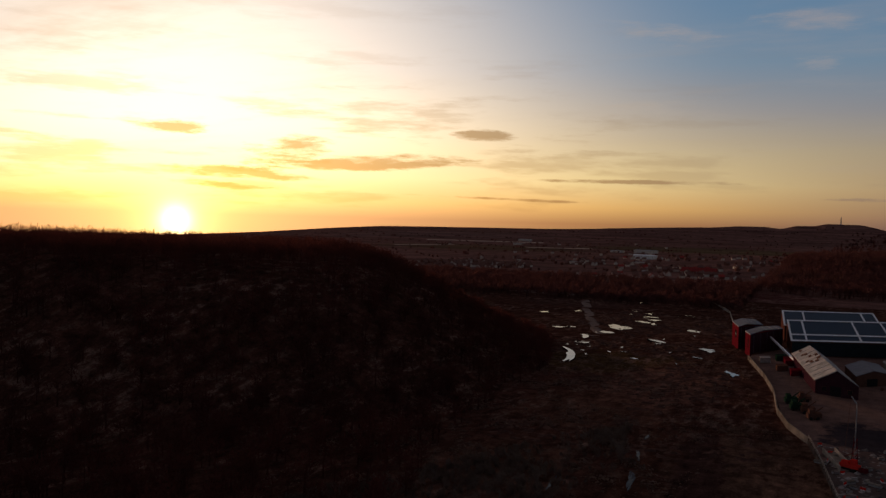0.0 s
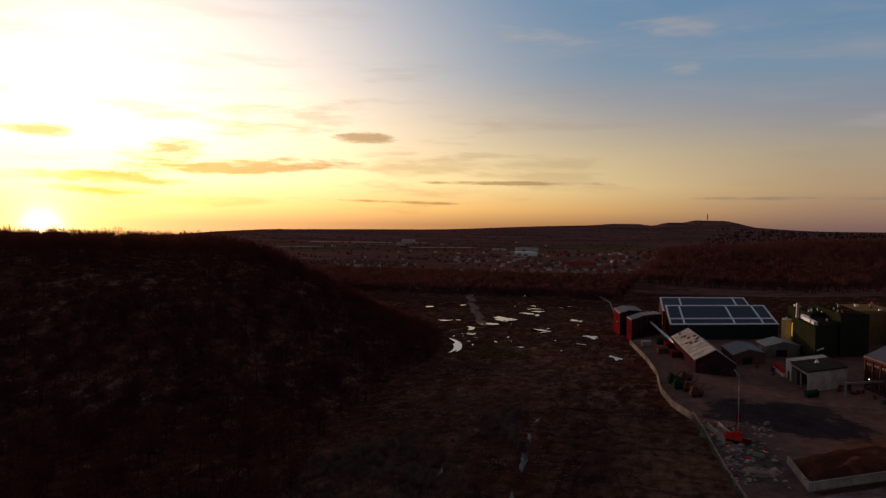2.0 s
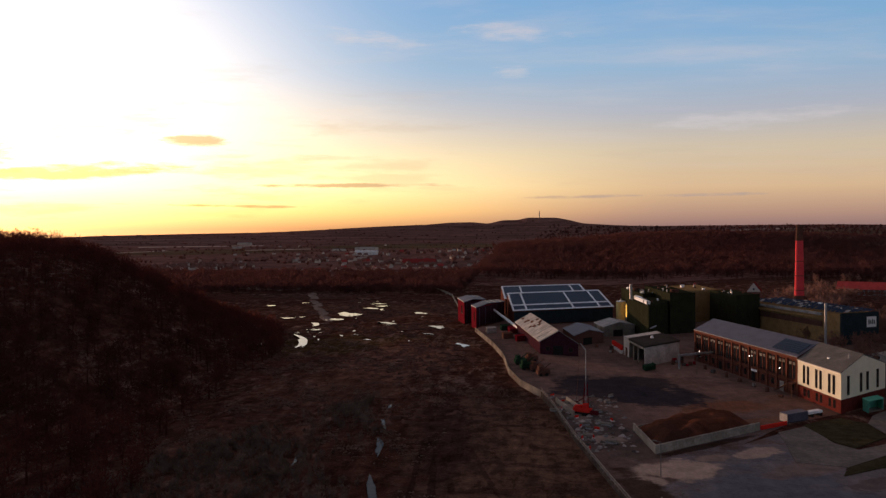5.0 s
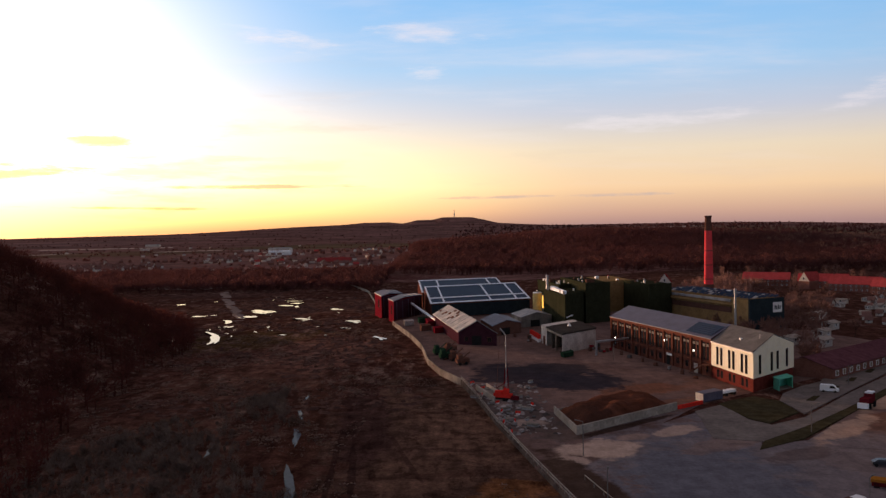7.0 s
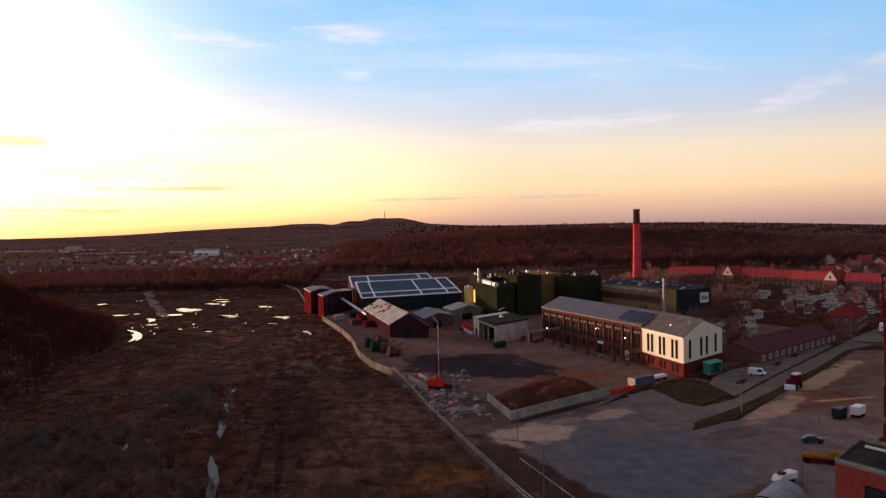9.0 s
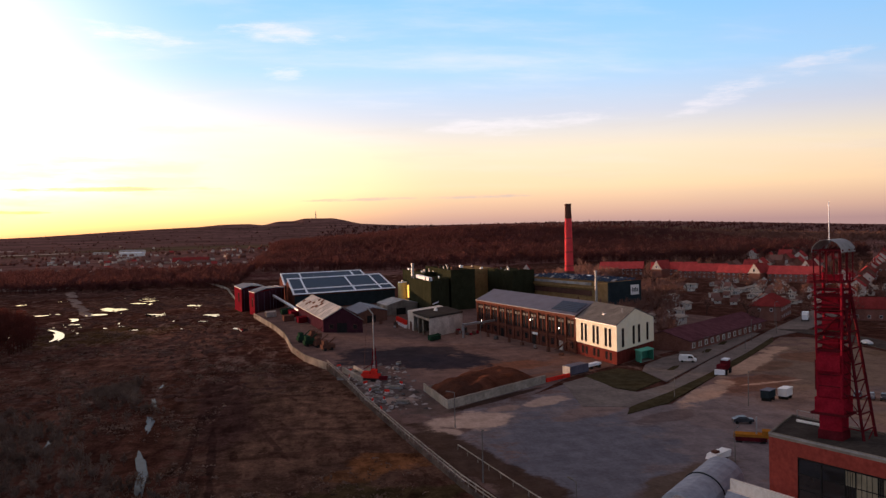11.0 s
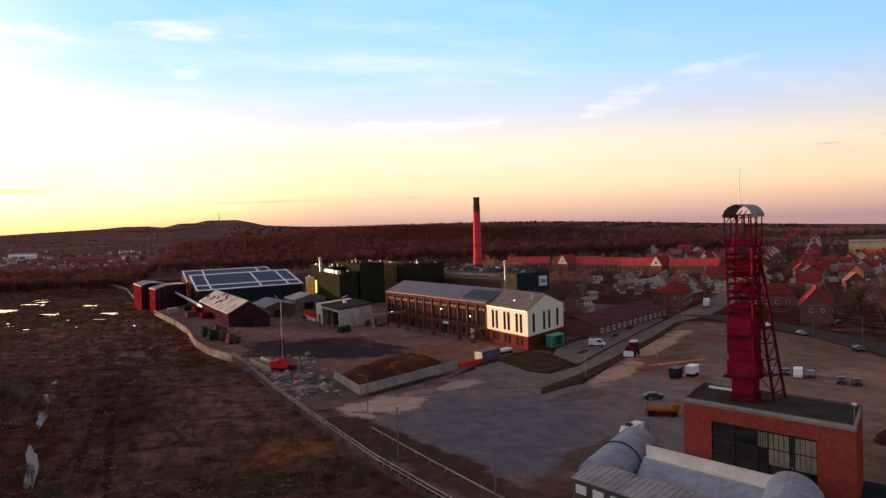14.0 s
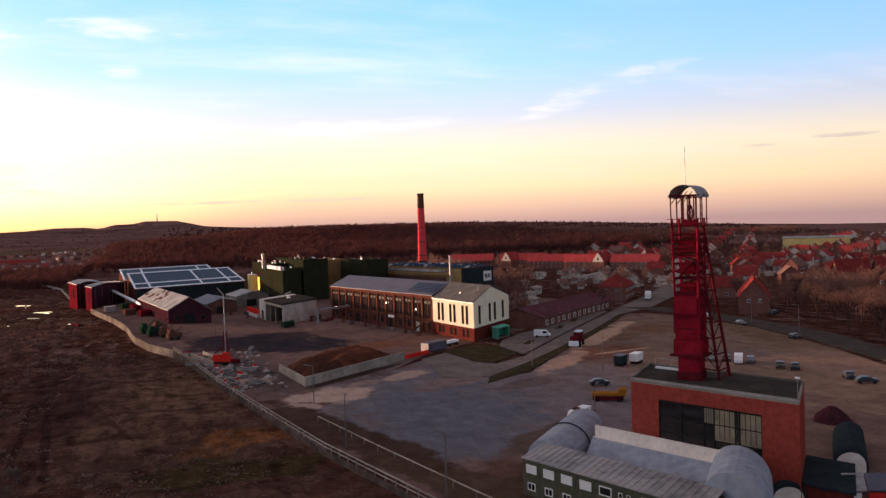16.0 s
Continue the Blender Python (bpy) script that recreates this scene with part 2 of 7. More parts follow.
WASTE_STAINS = [
    (2, 205, 34, 90, 5, (0.084, 0.066, 0.053), 0.65),
    (-22, 235, 7, 60, 4, (0.046, 0.030, 0.030), 0.75), (-36, 215, 5, 90, 4, (0.060, 0.034, 0.026), 0.8), (4, 214, 14, 32, 8, (0.122, 0.088, 0.068), 0.8), (-14, 262, 6, 24, 6, (0.110, 0.080, 0.064), 0.7), (-6, 178, 12, 14, 10, (0.108, 0.078, 0.060), 0.7),
    (14, 166, 8, 7, 0, (0.150, 0.080, 0.036), 0.8), (7, 160, 7, 4, 20, (0.130, 0.074, 0.036), 0.7), (10, 145, 15, 8, 0, (0.044, 0.042, 0.022), 0.85), (-3, 284, 8, 7, 0, (0.055, 0.040, 0.034), 0.8),
    (-110, 430, 55, 38, 0, (0.064, 0.055, 0.027), 0.7), (-55, 370, 26, 55, 0, (0.175, 0.110, 0.092), 0.65), (-70, 300, 30, 40, 0, (0.105, 0.066, 0.052), 0.6), (-75, 190, 25, 50, 0, (0.115, 0.078, 0.062), 0.5),
    (-100, 640, 90, 60, 0, (0.115, 0.078, 0.063), 0.6), (-20, 182, 0.9, 32, 5, (0.028, 0.019, 0.018), 0.8), (-24.5, 186, 0.8, 34, 3, (0.030, 0.020, 0.019), 0.75), (-9, 190, 0.7, 20, 12, (0.040, 0.027, 0.024), 0.6),
    (0, 196, 16, 1.6, -8, (0.050, 0.034, 0.030), 0.6), (-2, 176, 18, 2.0, 6, (0.055, 0.036, 0.030), 0.6), (-4, 236, 10, 1.3, 10, (0.050, 0.034, 0.030), 0.7), (-200, 790, 60, 55, 0, (0.070, 0.052, 0.050), 0.6)]
SITE_STAINS = [
    (150, 200, 42, 90, -10, (0.160, 0.138, 0.110), 0.9),
    (172, 222, 9, 34, -10, (0.120, 0.098, 0.070), 0.8), (130, 238, 11, 5, 44, (0.125, 0.090, 0.066), 0.8), (160, 196, 9, 12, 0, (0.150, 0.120, 0.092), 0.7),
    (66, 176, 40, 56, -8, (0.140, 0.152, 0.172), 0.9), (96, 178, 18, 24, 0, (0.158, 0.152, 0.156), 0.85), (49, 163, 18, 36, -16, (0.104, 0.130, 0.166), 0.9), (74, 184, 10, 4, 30, (0.085, 0.074, 0.070), 0.6), (64, 196, 16, 5, 35, (0.175, 0.148, 0.132), 0.6),
    (44, 213.5, 21, 1.8, 39, (0.034, 0.026, 0.020), 0.9), (34, 192, 10, 8, 35, (0.37, 0.335, 0.285), 0.95), (26.5, 184, 5, 4, 0, (0.33, 0.30, 0.26), 0.9), (55, 208.5, 8, 3.4, 40, (0.33, 0.30, 0.26), 0.9), (44, 203, 5, 3, 30, (0.23, 0.195, 0.165), 0.7),
    (142, 184, 14, 22, 20, (0.138, 0.126, 0.122), 0.85), (112, 214, 17, 9, 44, (0.135, 0.083, 0.060), 0.85), (150, 252, 12, 9, 44, (0.140, 0.088, 0.062), 0.8),
    (132, 249, 34, 4.2, 48, (0.36, 0.30, 0.23), 0.9), (97, 208, 17, 4.0, 48, (0.34, 0.28, 0.22), 0.85), (118, 215, 9, 0.9, 10, (0.36, 0.29, 0.23), 0.8), (150, 166, 17, 28, 0, (0.225, 0.178, 0.140), 0.8), (118, 190, 16, 14, 0, (0.150, 0.130, 0.120), 0.7),
    (31, 150, 5.4, 46, 14, (0.052, 0.040, 0.031), 0.95), (48, 120, 8, 12, 20, (0.085, 0.058, 0.044), 0.85), (92, 118, 18, 24, 0, (0.16, 0.12, 0.095), 0.8),
    (60, 338, 14, 30, 8, (0.185, 0.150, 0.132), 0.8), (60, 262, 16, 9, 30, (0.150, 0.080, 0.050), 0.75), (20, 226, 6, 14, 10, (0.215, 0.185, 0.162), 0.7), (62, 240, 12, 5, 40, (0.155, 0.095, 0.066), 0.7), (20, 340, 12, 40, 8, (0.150, 0.118, 0.106), 0.7),
    (84, 262, 14, 18, 30, (0.135, 0.090, 0.072), 0.7), (26, 290, 17, 24, 10, (0.030, 0.032, 0.042), 0.95), (36, 302, 14, 14, 10, (0.034, 0.036, 0.044), 0.9), (42, 276, 17, 15, 30, (0.030, 0.033, 0.044), 0.95),
    (19, 236, 9, 32, 8, (0.072, 0.072, 0.074), 0.9), (21, 220, 4, 5, 10, (0.26, 0.25, 0.23), 0.8), (15, 246, 3, 6, 10, (0.22, 0.21, 0.20), 0.75), (27, 208, 5, 9, 20, (0.085, 0.078, 0.072), 0.7),
    (44, 108, 7, 30, 22, (0.070, 0.060, 0.044), 0.9), (60, 140, 16, 4.5, 38, (0.085, 0.074, 0.056), 0.85), (96, 112, 12, 30, 0, (0.120, 0.105, 0.090), 0.8)]
M_WASTE = ground_mix("waste_earth", (0.062, 0.036, 0.030), WASTE_STAINS, speck=0.7, cast=(0.98, 0.78, 0.73), dry=(0.150, 0.122, 0.108))
M_SITE = ground_mix("worn_yard_surface", (0.122, 0.100, 0.094), SITE_STAINS, speck=0.30, bump=0.06, drag=0.22, cast=(1.20, 0.97, 0.93))
M_ROAD = material("road_asphalt", (0.160, 0.138, 0.128), 0.80, 0.15, 0.25)
M_CONC = material("pale_concrete", (0.34, 0.30, 0.26), 0.85, 0.25, 0.3, second=(0.25, 0.22, 0.19))
M_SLAB = material("concrete_slab", (0.22, 0.195, 0.17), 0.9, 0.15, 0.35, second=(0.14, 0.12, 0.105))
M_SOIL = material("rust_brown_soil", (0.092, 0.036, 0.023), 0.95, 0.15, 0.5, bump=0.2, second=(0.058, 0.027, 0.020))
M_GRASS = material("winter_grass", (0.050, 0.042, 0.024), 0.95, 0.3, 0.4, bump=0.08)
M_FIELD = ground_mix("far_fields", (0.150, 0.106, 0.096), [(310, 1480, 360, 560, 0, (0.070, 0.030, 0.028), 0.95), (-290, 960, 270, 130, 4, (0.070, 0.032, 0.030), 0.9),
    (1500, 1700, 520, 620, -40, (0.080, 0.040, 0.036), 0.8), (-900, 2300, 300, 260, 20, (0.100, 0.096, 0.056), 0.7), (-300, 2700, 420, 220, 0, (0.098, 0.100, 0.058), 0.8), (500, 2900, 420, 260, 0, (0.110, 0.104, 0.062), 0.7),
    (-1500, 3200, 500, 300, 30, (0.150, 0.120, 0.112), 0.7), (1500, 3300, 600, 260, -30, (0.120, 0.108, 0.070), 0.7)], speck=0.25, streak=(0.0012, 0.0075), drag=0.8)
M_BRICK = material("dark_brick", (0.115, 0.044, 0.032), 0.9, 0.5, 0.30, second=(0.085, 0.034, 0.027))
M_PIER = material("brick_pier", (0.135, 0.052, 0.036), 0.9, 0.6, 0.25)
M_PLINTH = material("red_brick_base", (0.12, 0.028, 0.022), 0.9, 0.6, 0.25)
M_HALL = material("orange_red_render", (0.255, 0.050, 0.038), 0.85, 0.25, 0.10, bump=0.005)
M_WHITE = material("white_panel", (0.80, 0.74, 0.56), 0.6, 0.3, 0.07, bump=0.004)
M_ROOF = material("grey_roof", (0.135, 0.128, 0.125), 0.75, 0.25, 0.25)
M_SLATE = material("blue_slate", (0.086, 0.082, 0.118), 0.55, 0.3, 0.25, spec=0.15)
M_SOLAR = material("solar_panel", (0.010, 0.024, 0.056), 0.45, 0.5, 0.15, bump=0.0, spec=0.02)
M_RAIL = material("white_metal_trim", (0.76, 0.80, 0.86), 0.45, 0.5, 0.08, bump=0.0, spec=0.15)
M_GREEN = material("dark_green_cladding", (0.027, 0.029, 0.017), 0.7, 0.25, 0.25)
M_NAVY = material("dark_teal_cladding", (0.024, 0.034, 0.040), 0.6, 0.3, 0.2)
M_OCHRE = material("ochre_cladding", (0.27, 0.17, 0.075), 0.8, 0.3, 0.25)
M_REDSHED = material("red_steel_cladding", (0.15, 0.012, 0.020), 0.6, 0.4, 0.2)
M_METAL = material("grey_steel", (0.30, 0.30, 0.31), 0.45, 0.6, 0.2, metal=0.5, spec=0.15)
M_TIN = material("weathered_tin_roof", (0.24, 0.24, 0.245), 0.6, 0.30, 0.5, metal=0.1, spec=0.1, second=(0.34, 0.32, 0.32))
M_TENT = material("grey_canvas", (0.27, 0.30, 0.36), 0.75, 0.25, 0.10, fine=3)
M_TENT_W = material("white_canvas", (0.72, 0.66, 0.60), 0.75, 0.3, 0.15)
M_CABIN = material("olive_cabin_wall", (0.085, 0.082, 0.058), 0.8, 0.4, 0.2)
M_STEEL_RED = material("red_painted_steel", (0.235, 0.012, 0.024), 0.55, 0.6, 0.25)
M_STEEL_DARK = material("dark_red_lattice", (0.095, 0.012, 0.017), 0.6, 0.6, 0.2)
M_CHIM = material("brick_chimney", (0.74, 0.075, 0.085), 0.85, 0.3, 0.12, second=(0.66, 0.065, 0.075))
M_SOOT = material("sooty_brick", (0.11, 0.055, 0.042), 0.9, 0.3, 0.2)
M_TILE = material("red_roof_tile", (0.31, 0.052, 0.050), 0.8, 0.4, 0.25, random_tone=0.5)
# brighter copy of the red tile: sunlight on the terrace roofs put into colour
M_TILE_SUNLIT = material("sunlit_roof_tile", (0.60, 0.085, 0.078), 0.8, 0.4, 0.2, random_tone=0.15)
M_TILE_DARK = material("brown_roof_tile", (0.19, 0.105, 0.09), 0.8, 0.4, 0.2, random_tone=0.4)
M_HOUSE = material("house_brick", (0.23, 0.105, 0.082), 0.9, 0.4, 0.2, random_tone=0.3)
M_PALE = material("pale_render", (0.62, 0.55, 0.48), 0.85, 0.4, 0.12, random_tone=0.3)
M_YELLOW = material("yellow_render", (0.66, 0.50, 0.20), 0.85, 0.2, 0.12)
M_PANE = glass("dark_window_glass", (0.022, 0.020, 0.022))
# pale base colour put in for panes that look lit
M_PANE_LIT = glass("pale_lit_pane", (0.30, 0.26, 0.18), 0.2)
M_WATER = glass("puddle_water", (0.030, 0.030, 0.028), 0.03)
M_MUDDY = glass("muddy_water", (0.050, 0.058, 0.078), 0.34)
M_MUDDY.node_tree.nodes["Principled BSDF"].inputs["Specular IOR Level"].default_value = 0.03
M_WALL = material("stained_concrete", (0.105, 0.080, 0.068), 0.9, 0.3, 0.5, second=(0.075, 0.055, 0.050))
M_BARK = material("bark", (0.085, 0.050, 0.040), 0.95, 1.0, 0.3, random_tone=0.3)
M_TWIG = material("bare_twigs", (0.205, 0.110, 0.090), 0.95, 0.05, 0.25, random_tone=0.3)
M_TWIG_DARK = material("dark_wood_twigs", (0.090, 0.036, 0.034), 0.95, 0.012, 0.22, second=(0.074, 0.033, 0.031))
M_HEAP_TWIG = material("heap_twigs", (0.082, 0.026, 0.022), 0.95, 0.02, 0.22, second=(0.062, 0.022, 0.019))
M_STREET = material("dark_street", (0.070, 0.058, 0.052), 0.85, 0.15, 0.25)
M_DARKSTEEL = material("dark_maroon_cladding", (0.050, 0.018, 0.026), 0.7, 0.4, 0.25)
M_PURPLE_TILE = material("dark_purple_tile", (0.105, 0.045, 0.055), 0.8, 0.4, 0.3)
M_GREENBOX = material("mint_green_steel", (0.13, 0.46, 0.34), 0.6, 0.6, 0.15)
M_REDPAINT = material("bright_red_paint", (0.60, 0.035, 0.025), 0.5, 0.8, 0.12)
M_YPAINT = material("yellow_paint", (0.30, 0.125, 0.02), 0.5, 0.8, 0.12)
M_WPAINT = material("white_paint", (0.74, 0.74, 0.74), 0.4, 0.8, 0.06, spec=0.4)
M_BLACK = material("black_rubber", (0.02, 0.02, 0.02), 0.8, 1.0, 0.2)
M_DARKCAR = material("dark_car_paint", (0.03, 0.035, 0.045), 0.3, 1.0, 0.1, spec=0.4)
M_SILVER = material("silver_car_paint", (0.17, 0.18, 0.20), 0.3, 1.0, 0.1, metal=0.4, spec=0.4)
M_RUBBLE = material("grey_rubble", (0.34, 0.31, 0.30), 0.9, 0.8, 0.4, random_tone=0.85)
M_GREENMACH = material("green_machine_paint", (0.018, 0.042, 0.026), 0.6, 0.8, 0.2)
# emission for the yellow glint beside the tank, not a known lamp
M_GLOW_SPOT = glowing("glow_surface", (1.0, 0.50, 0.08), 1.9)
M_LAMP = glowing("lit_lamp", (1.0, 0.88, 0.70), 6.0)
M_SCRUB = material("dry_shrub_twigs", (0.128, 0.094, 0.080), 0.95, 0.08, 0.35)
M_TUFT = material("dead_grass", (0.15, 0.10, 0.080), 0.95, 0.2, 0.4)
M_FARM = material("pale_track", (0.19, 0.150, 0.135), 0.95, 0.1, 0.3)
M_STUBBLE = material("pale_stubble", (0.42, 0.35, 0.30), 0.95, 0.02, 0.3)
M_PALECONC = material("pale_rendered_concrete", (0.55, 0.51, 0.47), 0.9, 0.25, 0.22, second=(0.42, 0.38, 0.35))
M_TROD = material("trodden_earth", (0.105, 0.058, 0.047), 0.95, 0.5, 0.5, bump=0.25, second=(0.062, 0.036, 0.030))
M_POST = material("galvanised_post", (0.16, 0.15, 0.145), 0.6, 0.8, 0.2, metal=0.3)
M_BITUMEN = material("dark_bitumen", (0.052, 0.046, 0.042), 0.9, 0.3, 0.3)


def let_light_through(mat, share):
    """Thin dry blades: part of the light comes through them."""
    n = mat.node_tree.nodes
    bsdf = [k for k in n if k.type == "BSDF_PRINCIPLED"][0]
    out = [k for k in n if k.type == "OUTPUT_MATERIAL"][0]
    thin, both = n.new("ShaderNodeBsdfTranslucent"), n.new("ShaderNodeMixShader")
    links = mat.node_tree.links
    links.new(bsdf.inputs["Base Color"].links[0].from_socket, thin.inputs[0])
    both.inputs[0].default_value = share
    links.new(bsdf.outputs[0], both.inputs[1])
    links.new(thin.outputs[0], both.inputs[2])
    links.new(both.outputs[0], out.inputs[0])


let_light_through(M_TUFT, 0.35)
for m in (M_TWIG, M_TWIG_DARK, M_HEAP_TWIG, M_SCRUB):
    let_light_through(m, 0.45)


# ---- building tools ----
def mesh_of(name, verts, faces, mat):
    me = bpy.data.meshes.new(name)
    me.from_pydata([tuple(v) for v in verts], [], faces)
    me.materials.append(mat)
    me.update()
    return me


def part(name, data, mat, parent, label=""):
    """Links verts and faces as one mesh object under a thing or a part."""
    ob = new(name, mesh_of(name, data[0], data[1], mat))
    ob.parent = parent
    return tagged(ob, label)


def thing(name, label, category, group="", at=(0, 0, 0)):
    ob = new(name)
    ob.location = at
    ob.empty_display_size = 0.5
    return tagged(ob, label, category, group)


def setting(name, data, mat, label=""):
    return tagged(new(name, mesh_of(name, data[0], data[1], mat)), label, kind="structure")


BOX = [(0, 3, 2, 1), (4, 5, 6, 7), (0, 1, 5, 4), (1, 2, 6, 5), (2, 3, 7, 6), (3, 0, 4, 7)]


def join(*pieces):
    verts, faces = [], []
    for v, f in pieces:
        k = len(verts)
        verts += list(v)
        faces += [tuple(i + k for i in face) for face in f]
    return verts, faces


class Plan:
    """A building's own axes on the ground: a runs from corner A towards B, b from A towards C, in metres."""

    def __init__(self, A, B, C, z=0.0):
        self.o = Vector((A[0], A[1], z))
        u, v = Vector((B[0] - A[0], B[1] - A[1], 0)), Vector((C[0] - A[0], C[1] - A[1], 0))
        self.la, self.lb = u.length, v.length
        self.u, self.v = u.normalized(), v.normalized()

    def p(self, a, b, z):
        return self.o + self.u * a + self.v * b + Vector((0, 0, z))

    def box(self, a0, a1, b0, b1, z0, z1):
        return ([self.p(a0, b0, z0), self.p(a1, b0, z0), self.p(a1, b1, z0), self.p(a0, b1, z0),
                 self.p(a0, b0, z1), self.p(a1, b0, z1), self.p(a1, b1, z1), self.p(a0, b1, z1)], BOX)

    def gabled(self, a0, a1, b0, b1, z0, eave, ridge, mid=None):
        """Walls with a gable at both ends of a; the ridge runs along a."""
        m = (b0 + b1) / 2 if mid is None else mid
        v = [self.p(a, b, z) for a in (a0, a1) for b, z in ((b0, z0), (b1, z0), (b1, eave), (m, ridge), (b0, eave))]
        return v, [(0, 1, 2, 3, 4), (9, 8, 7, 6, 5), (0, 5, 6, 1), (1, 6, 7, 2), (4, 9, 5, 0), (2, 7, 8, 3), (3, 8, 9, 4)]

    def slope(self, a0, a1, b0, z0, b1, z1, thick=0.25):
        """A sheet from (b0, z0) up to (b1, z1), along a."""
        v = [self.p(a, b, z + dz) for dz in (0, thick) for a, b, z in ((a0, b0, z0), (a1, b0, z0), (a1, b1, z1), (a0, b1, z1))]
        return v, BOX


def upright(x, y, z0, z1, r0, r1, sides=10, x1=None, y1=None):
    """A tapered round post."""
    x1, y1 = x if x1 is None else x1, y if y1 is None else y1
    ring = [(math.cos(2 * math.pi * i / sides), math.sin(2 * math.pi * i / sides)) for i in range(sides)]
    v = [(x + c * r0, y + s * r0, z0) for c, s in ring] + [(x1 + c * r1, y1 + s * r1, z1) for c, s in ring]
    f = [(i, (i + 1) % sides, sides + (i + 1) % sides, sides + i) for i in range(sides)]
    return v, f + [tuple(range(sides))[::-1], tuple(range(sides, 2 * sides))]


def beam(p, q, w=0.2, h=None):
    """A square bar from p to q."""
    p, q, h = Vector(p), Vector(q), h or w
    d = (q - p).normalized()
    side = d.cross(Vector((0, 0, 1)))
    side = side.normalized() if side.length > 1e-3 else Vector((1, 0, 0))
    up = side.cross(d)
    c = [side * sx * w / 2 + up * sz * h / 2 for sx, sz in ((-1, -1), (1, -1), (1, 1), (-1, 1))]
    return [p + k for k in c] + [q + k for k in c], BOX


def window(plan, face, a, width, z0, z1, parent, pane=None, frame_mat=None, depth=0.12, b_at=0.0):
    """A window on the a-face (b = b_at, looking to -b) or, with face 'b', on the b-face (a = b_at, looking to -a)."""
    def bx(s0, s1, d0, d1, lo, hi):
        return plan.box(s0, s1, d0, d1, lo, hi) if face == "a" else plan.box(d0, d1, s0, s1, lo, hi)
    t = min(0.12, width * 0.12)
    w = part("window", join(bx(a, a + t, b_at - depth, b_at + 0.02, z0, z1), bx(a + width - t, a + width, b_at - depth, b_at + 0.02, z0, z1),
                            bx(a + t, a + width - t, b_at - depth, b_at + 0.02, z1 - t, z1), bx(a + t, a + width - t, b_at - depth, b_at + 0.02, z0, z0 + t)),
             frame_mat or M_METAL, parent)
    part("pane", bx(a + t, a + width - t, b_at - depth * 0.5, b_at - depth * 0.2, z0 + t, z1 - t), pane or M_PANE, w)
    return w


def smooth(x, lo, hi):
    t = np.clip((np.asarray(x, float) - lo) / (hi - lo), 0, 1)
    return t * t * (3 - 2 * t)


# ---- the lie of the land ----
FENCE = [(34.6, 96.0), (27.4, 129.5), (23.6, 147.5), (18.2, 182.0), (12.6, 220.5), (8.2, 259.2), (5.0, 281.9), (-1.9, 302.5),
         (-6.4, 325.9), (-9.8, 366.5), (-15.8, 403.9), (-27.5, 461.3)]


def fence_x(y):
    ys, xs = [p[1] for p in FENCE], [p[0] for p in FENCE]
    return np.interp(y, ys, xs, left=48.0)


def heap_r(x, y):
    """How far out a place lies on the wooded spoil heap, which is longer towards its back."""
    return np.hypot(x + 335, (y - 335) * np.where(np.asarray(y) > 335, 0.76, 1.0))


def land(x, y):
    """Height of the ground."""
    x, y = np.asarray(x, float), np.asarray(y, float)
    side = fence_x(y) - x                                   # metres to the left of the boundary wall
    low = -(0.6 + 1.1 * smooth(y, 230, 290)) * smooth(side, -1.6, -0.2) - 5.0 * smooth(side, 10, 120) * smooth(y, 200, 480)
    low = np.where(y > 470, -7.2 * smooth(y, 470, 620) + low * (1 - smooth(y, 470, 620)), low)
    low = low * (1 - smooth(x, 60, 260) * smooth(y, 460, 520))
    bumps = 0.3 * np.sin(x * 0.11 + 1.3 * np.sin(y * 0.043)) * np.sin(y * 0.071 + 0.8) + 0.25 * np.sin(x * 0.37 + y * 0.21)
    low = low + np.where(side > 3, bumps * smooth(side, 3, 12), 0) * (1 - smooth(y, 800, 1200))
    heap = 50.5 * (1 - smooth(heap_r(x, y), 108, 232))
    bearing = -np.degrees(np.arctan2(x, y))                 # the plain rises a little towards its far edge
    rim = 17 * smooth(bearing, 0, 7) * (1 - smooth(bearing, 27, 36)) * smooth(np.hypot(x, y), 2600, 4200)
    wood = 30 * np.exp(-(((x - 330) / 520) ** 2 + ((y - 1750) / 480) ** 2))
    ridge = 40 * smooth(y, 2300, 4300) * smooth(x, -1600, 900) + 12 * smooth(np.hypot(x, y), 3000, 4800)
    hill = (36 * np.exp(-((x - 20) / 380) ** 2) + 15 * (1 - smooth(np.abs(x - 35), 150, 235)) + 11 * (1 - smooth(np.abs(x - 70), 60, 130)) + 8 * (1 - smooth(np.abs(x + 330), 60, 140))) * np.exp(-((y - 4250) / 400) ** 2) + 26 * np.exp(-(((x + 620) / 500) ** 2 + ((y - 4200) / 400) ** 2))
    ridge = ridge + 12 * np.exp(-((x + 1450) / 800) ** 2) * smooth(y, 2900, 4300)
    far_right = np.degrees(np.arctan2(x, y))                # country falls away to the right
    fall = -86 * smooth(far_right, 17, 48) * smooth(np.hypot(x, y), 1500, 4300)
    fall_left = -75 * smooth(-far_right, 27, 46) * smooth(np.hypot(x, y), 1200, 4300)
    return low + heap + wood + ridge + hill + fall + fall_left + rim


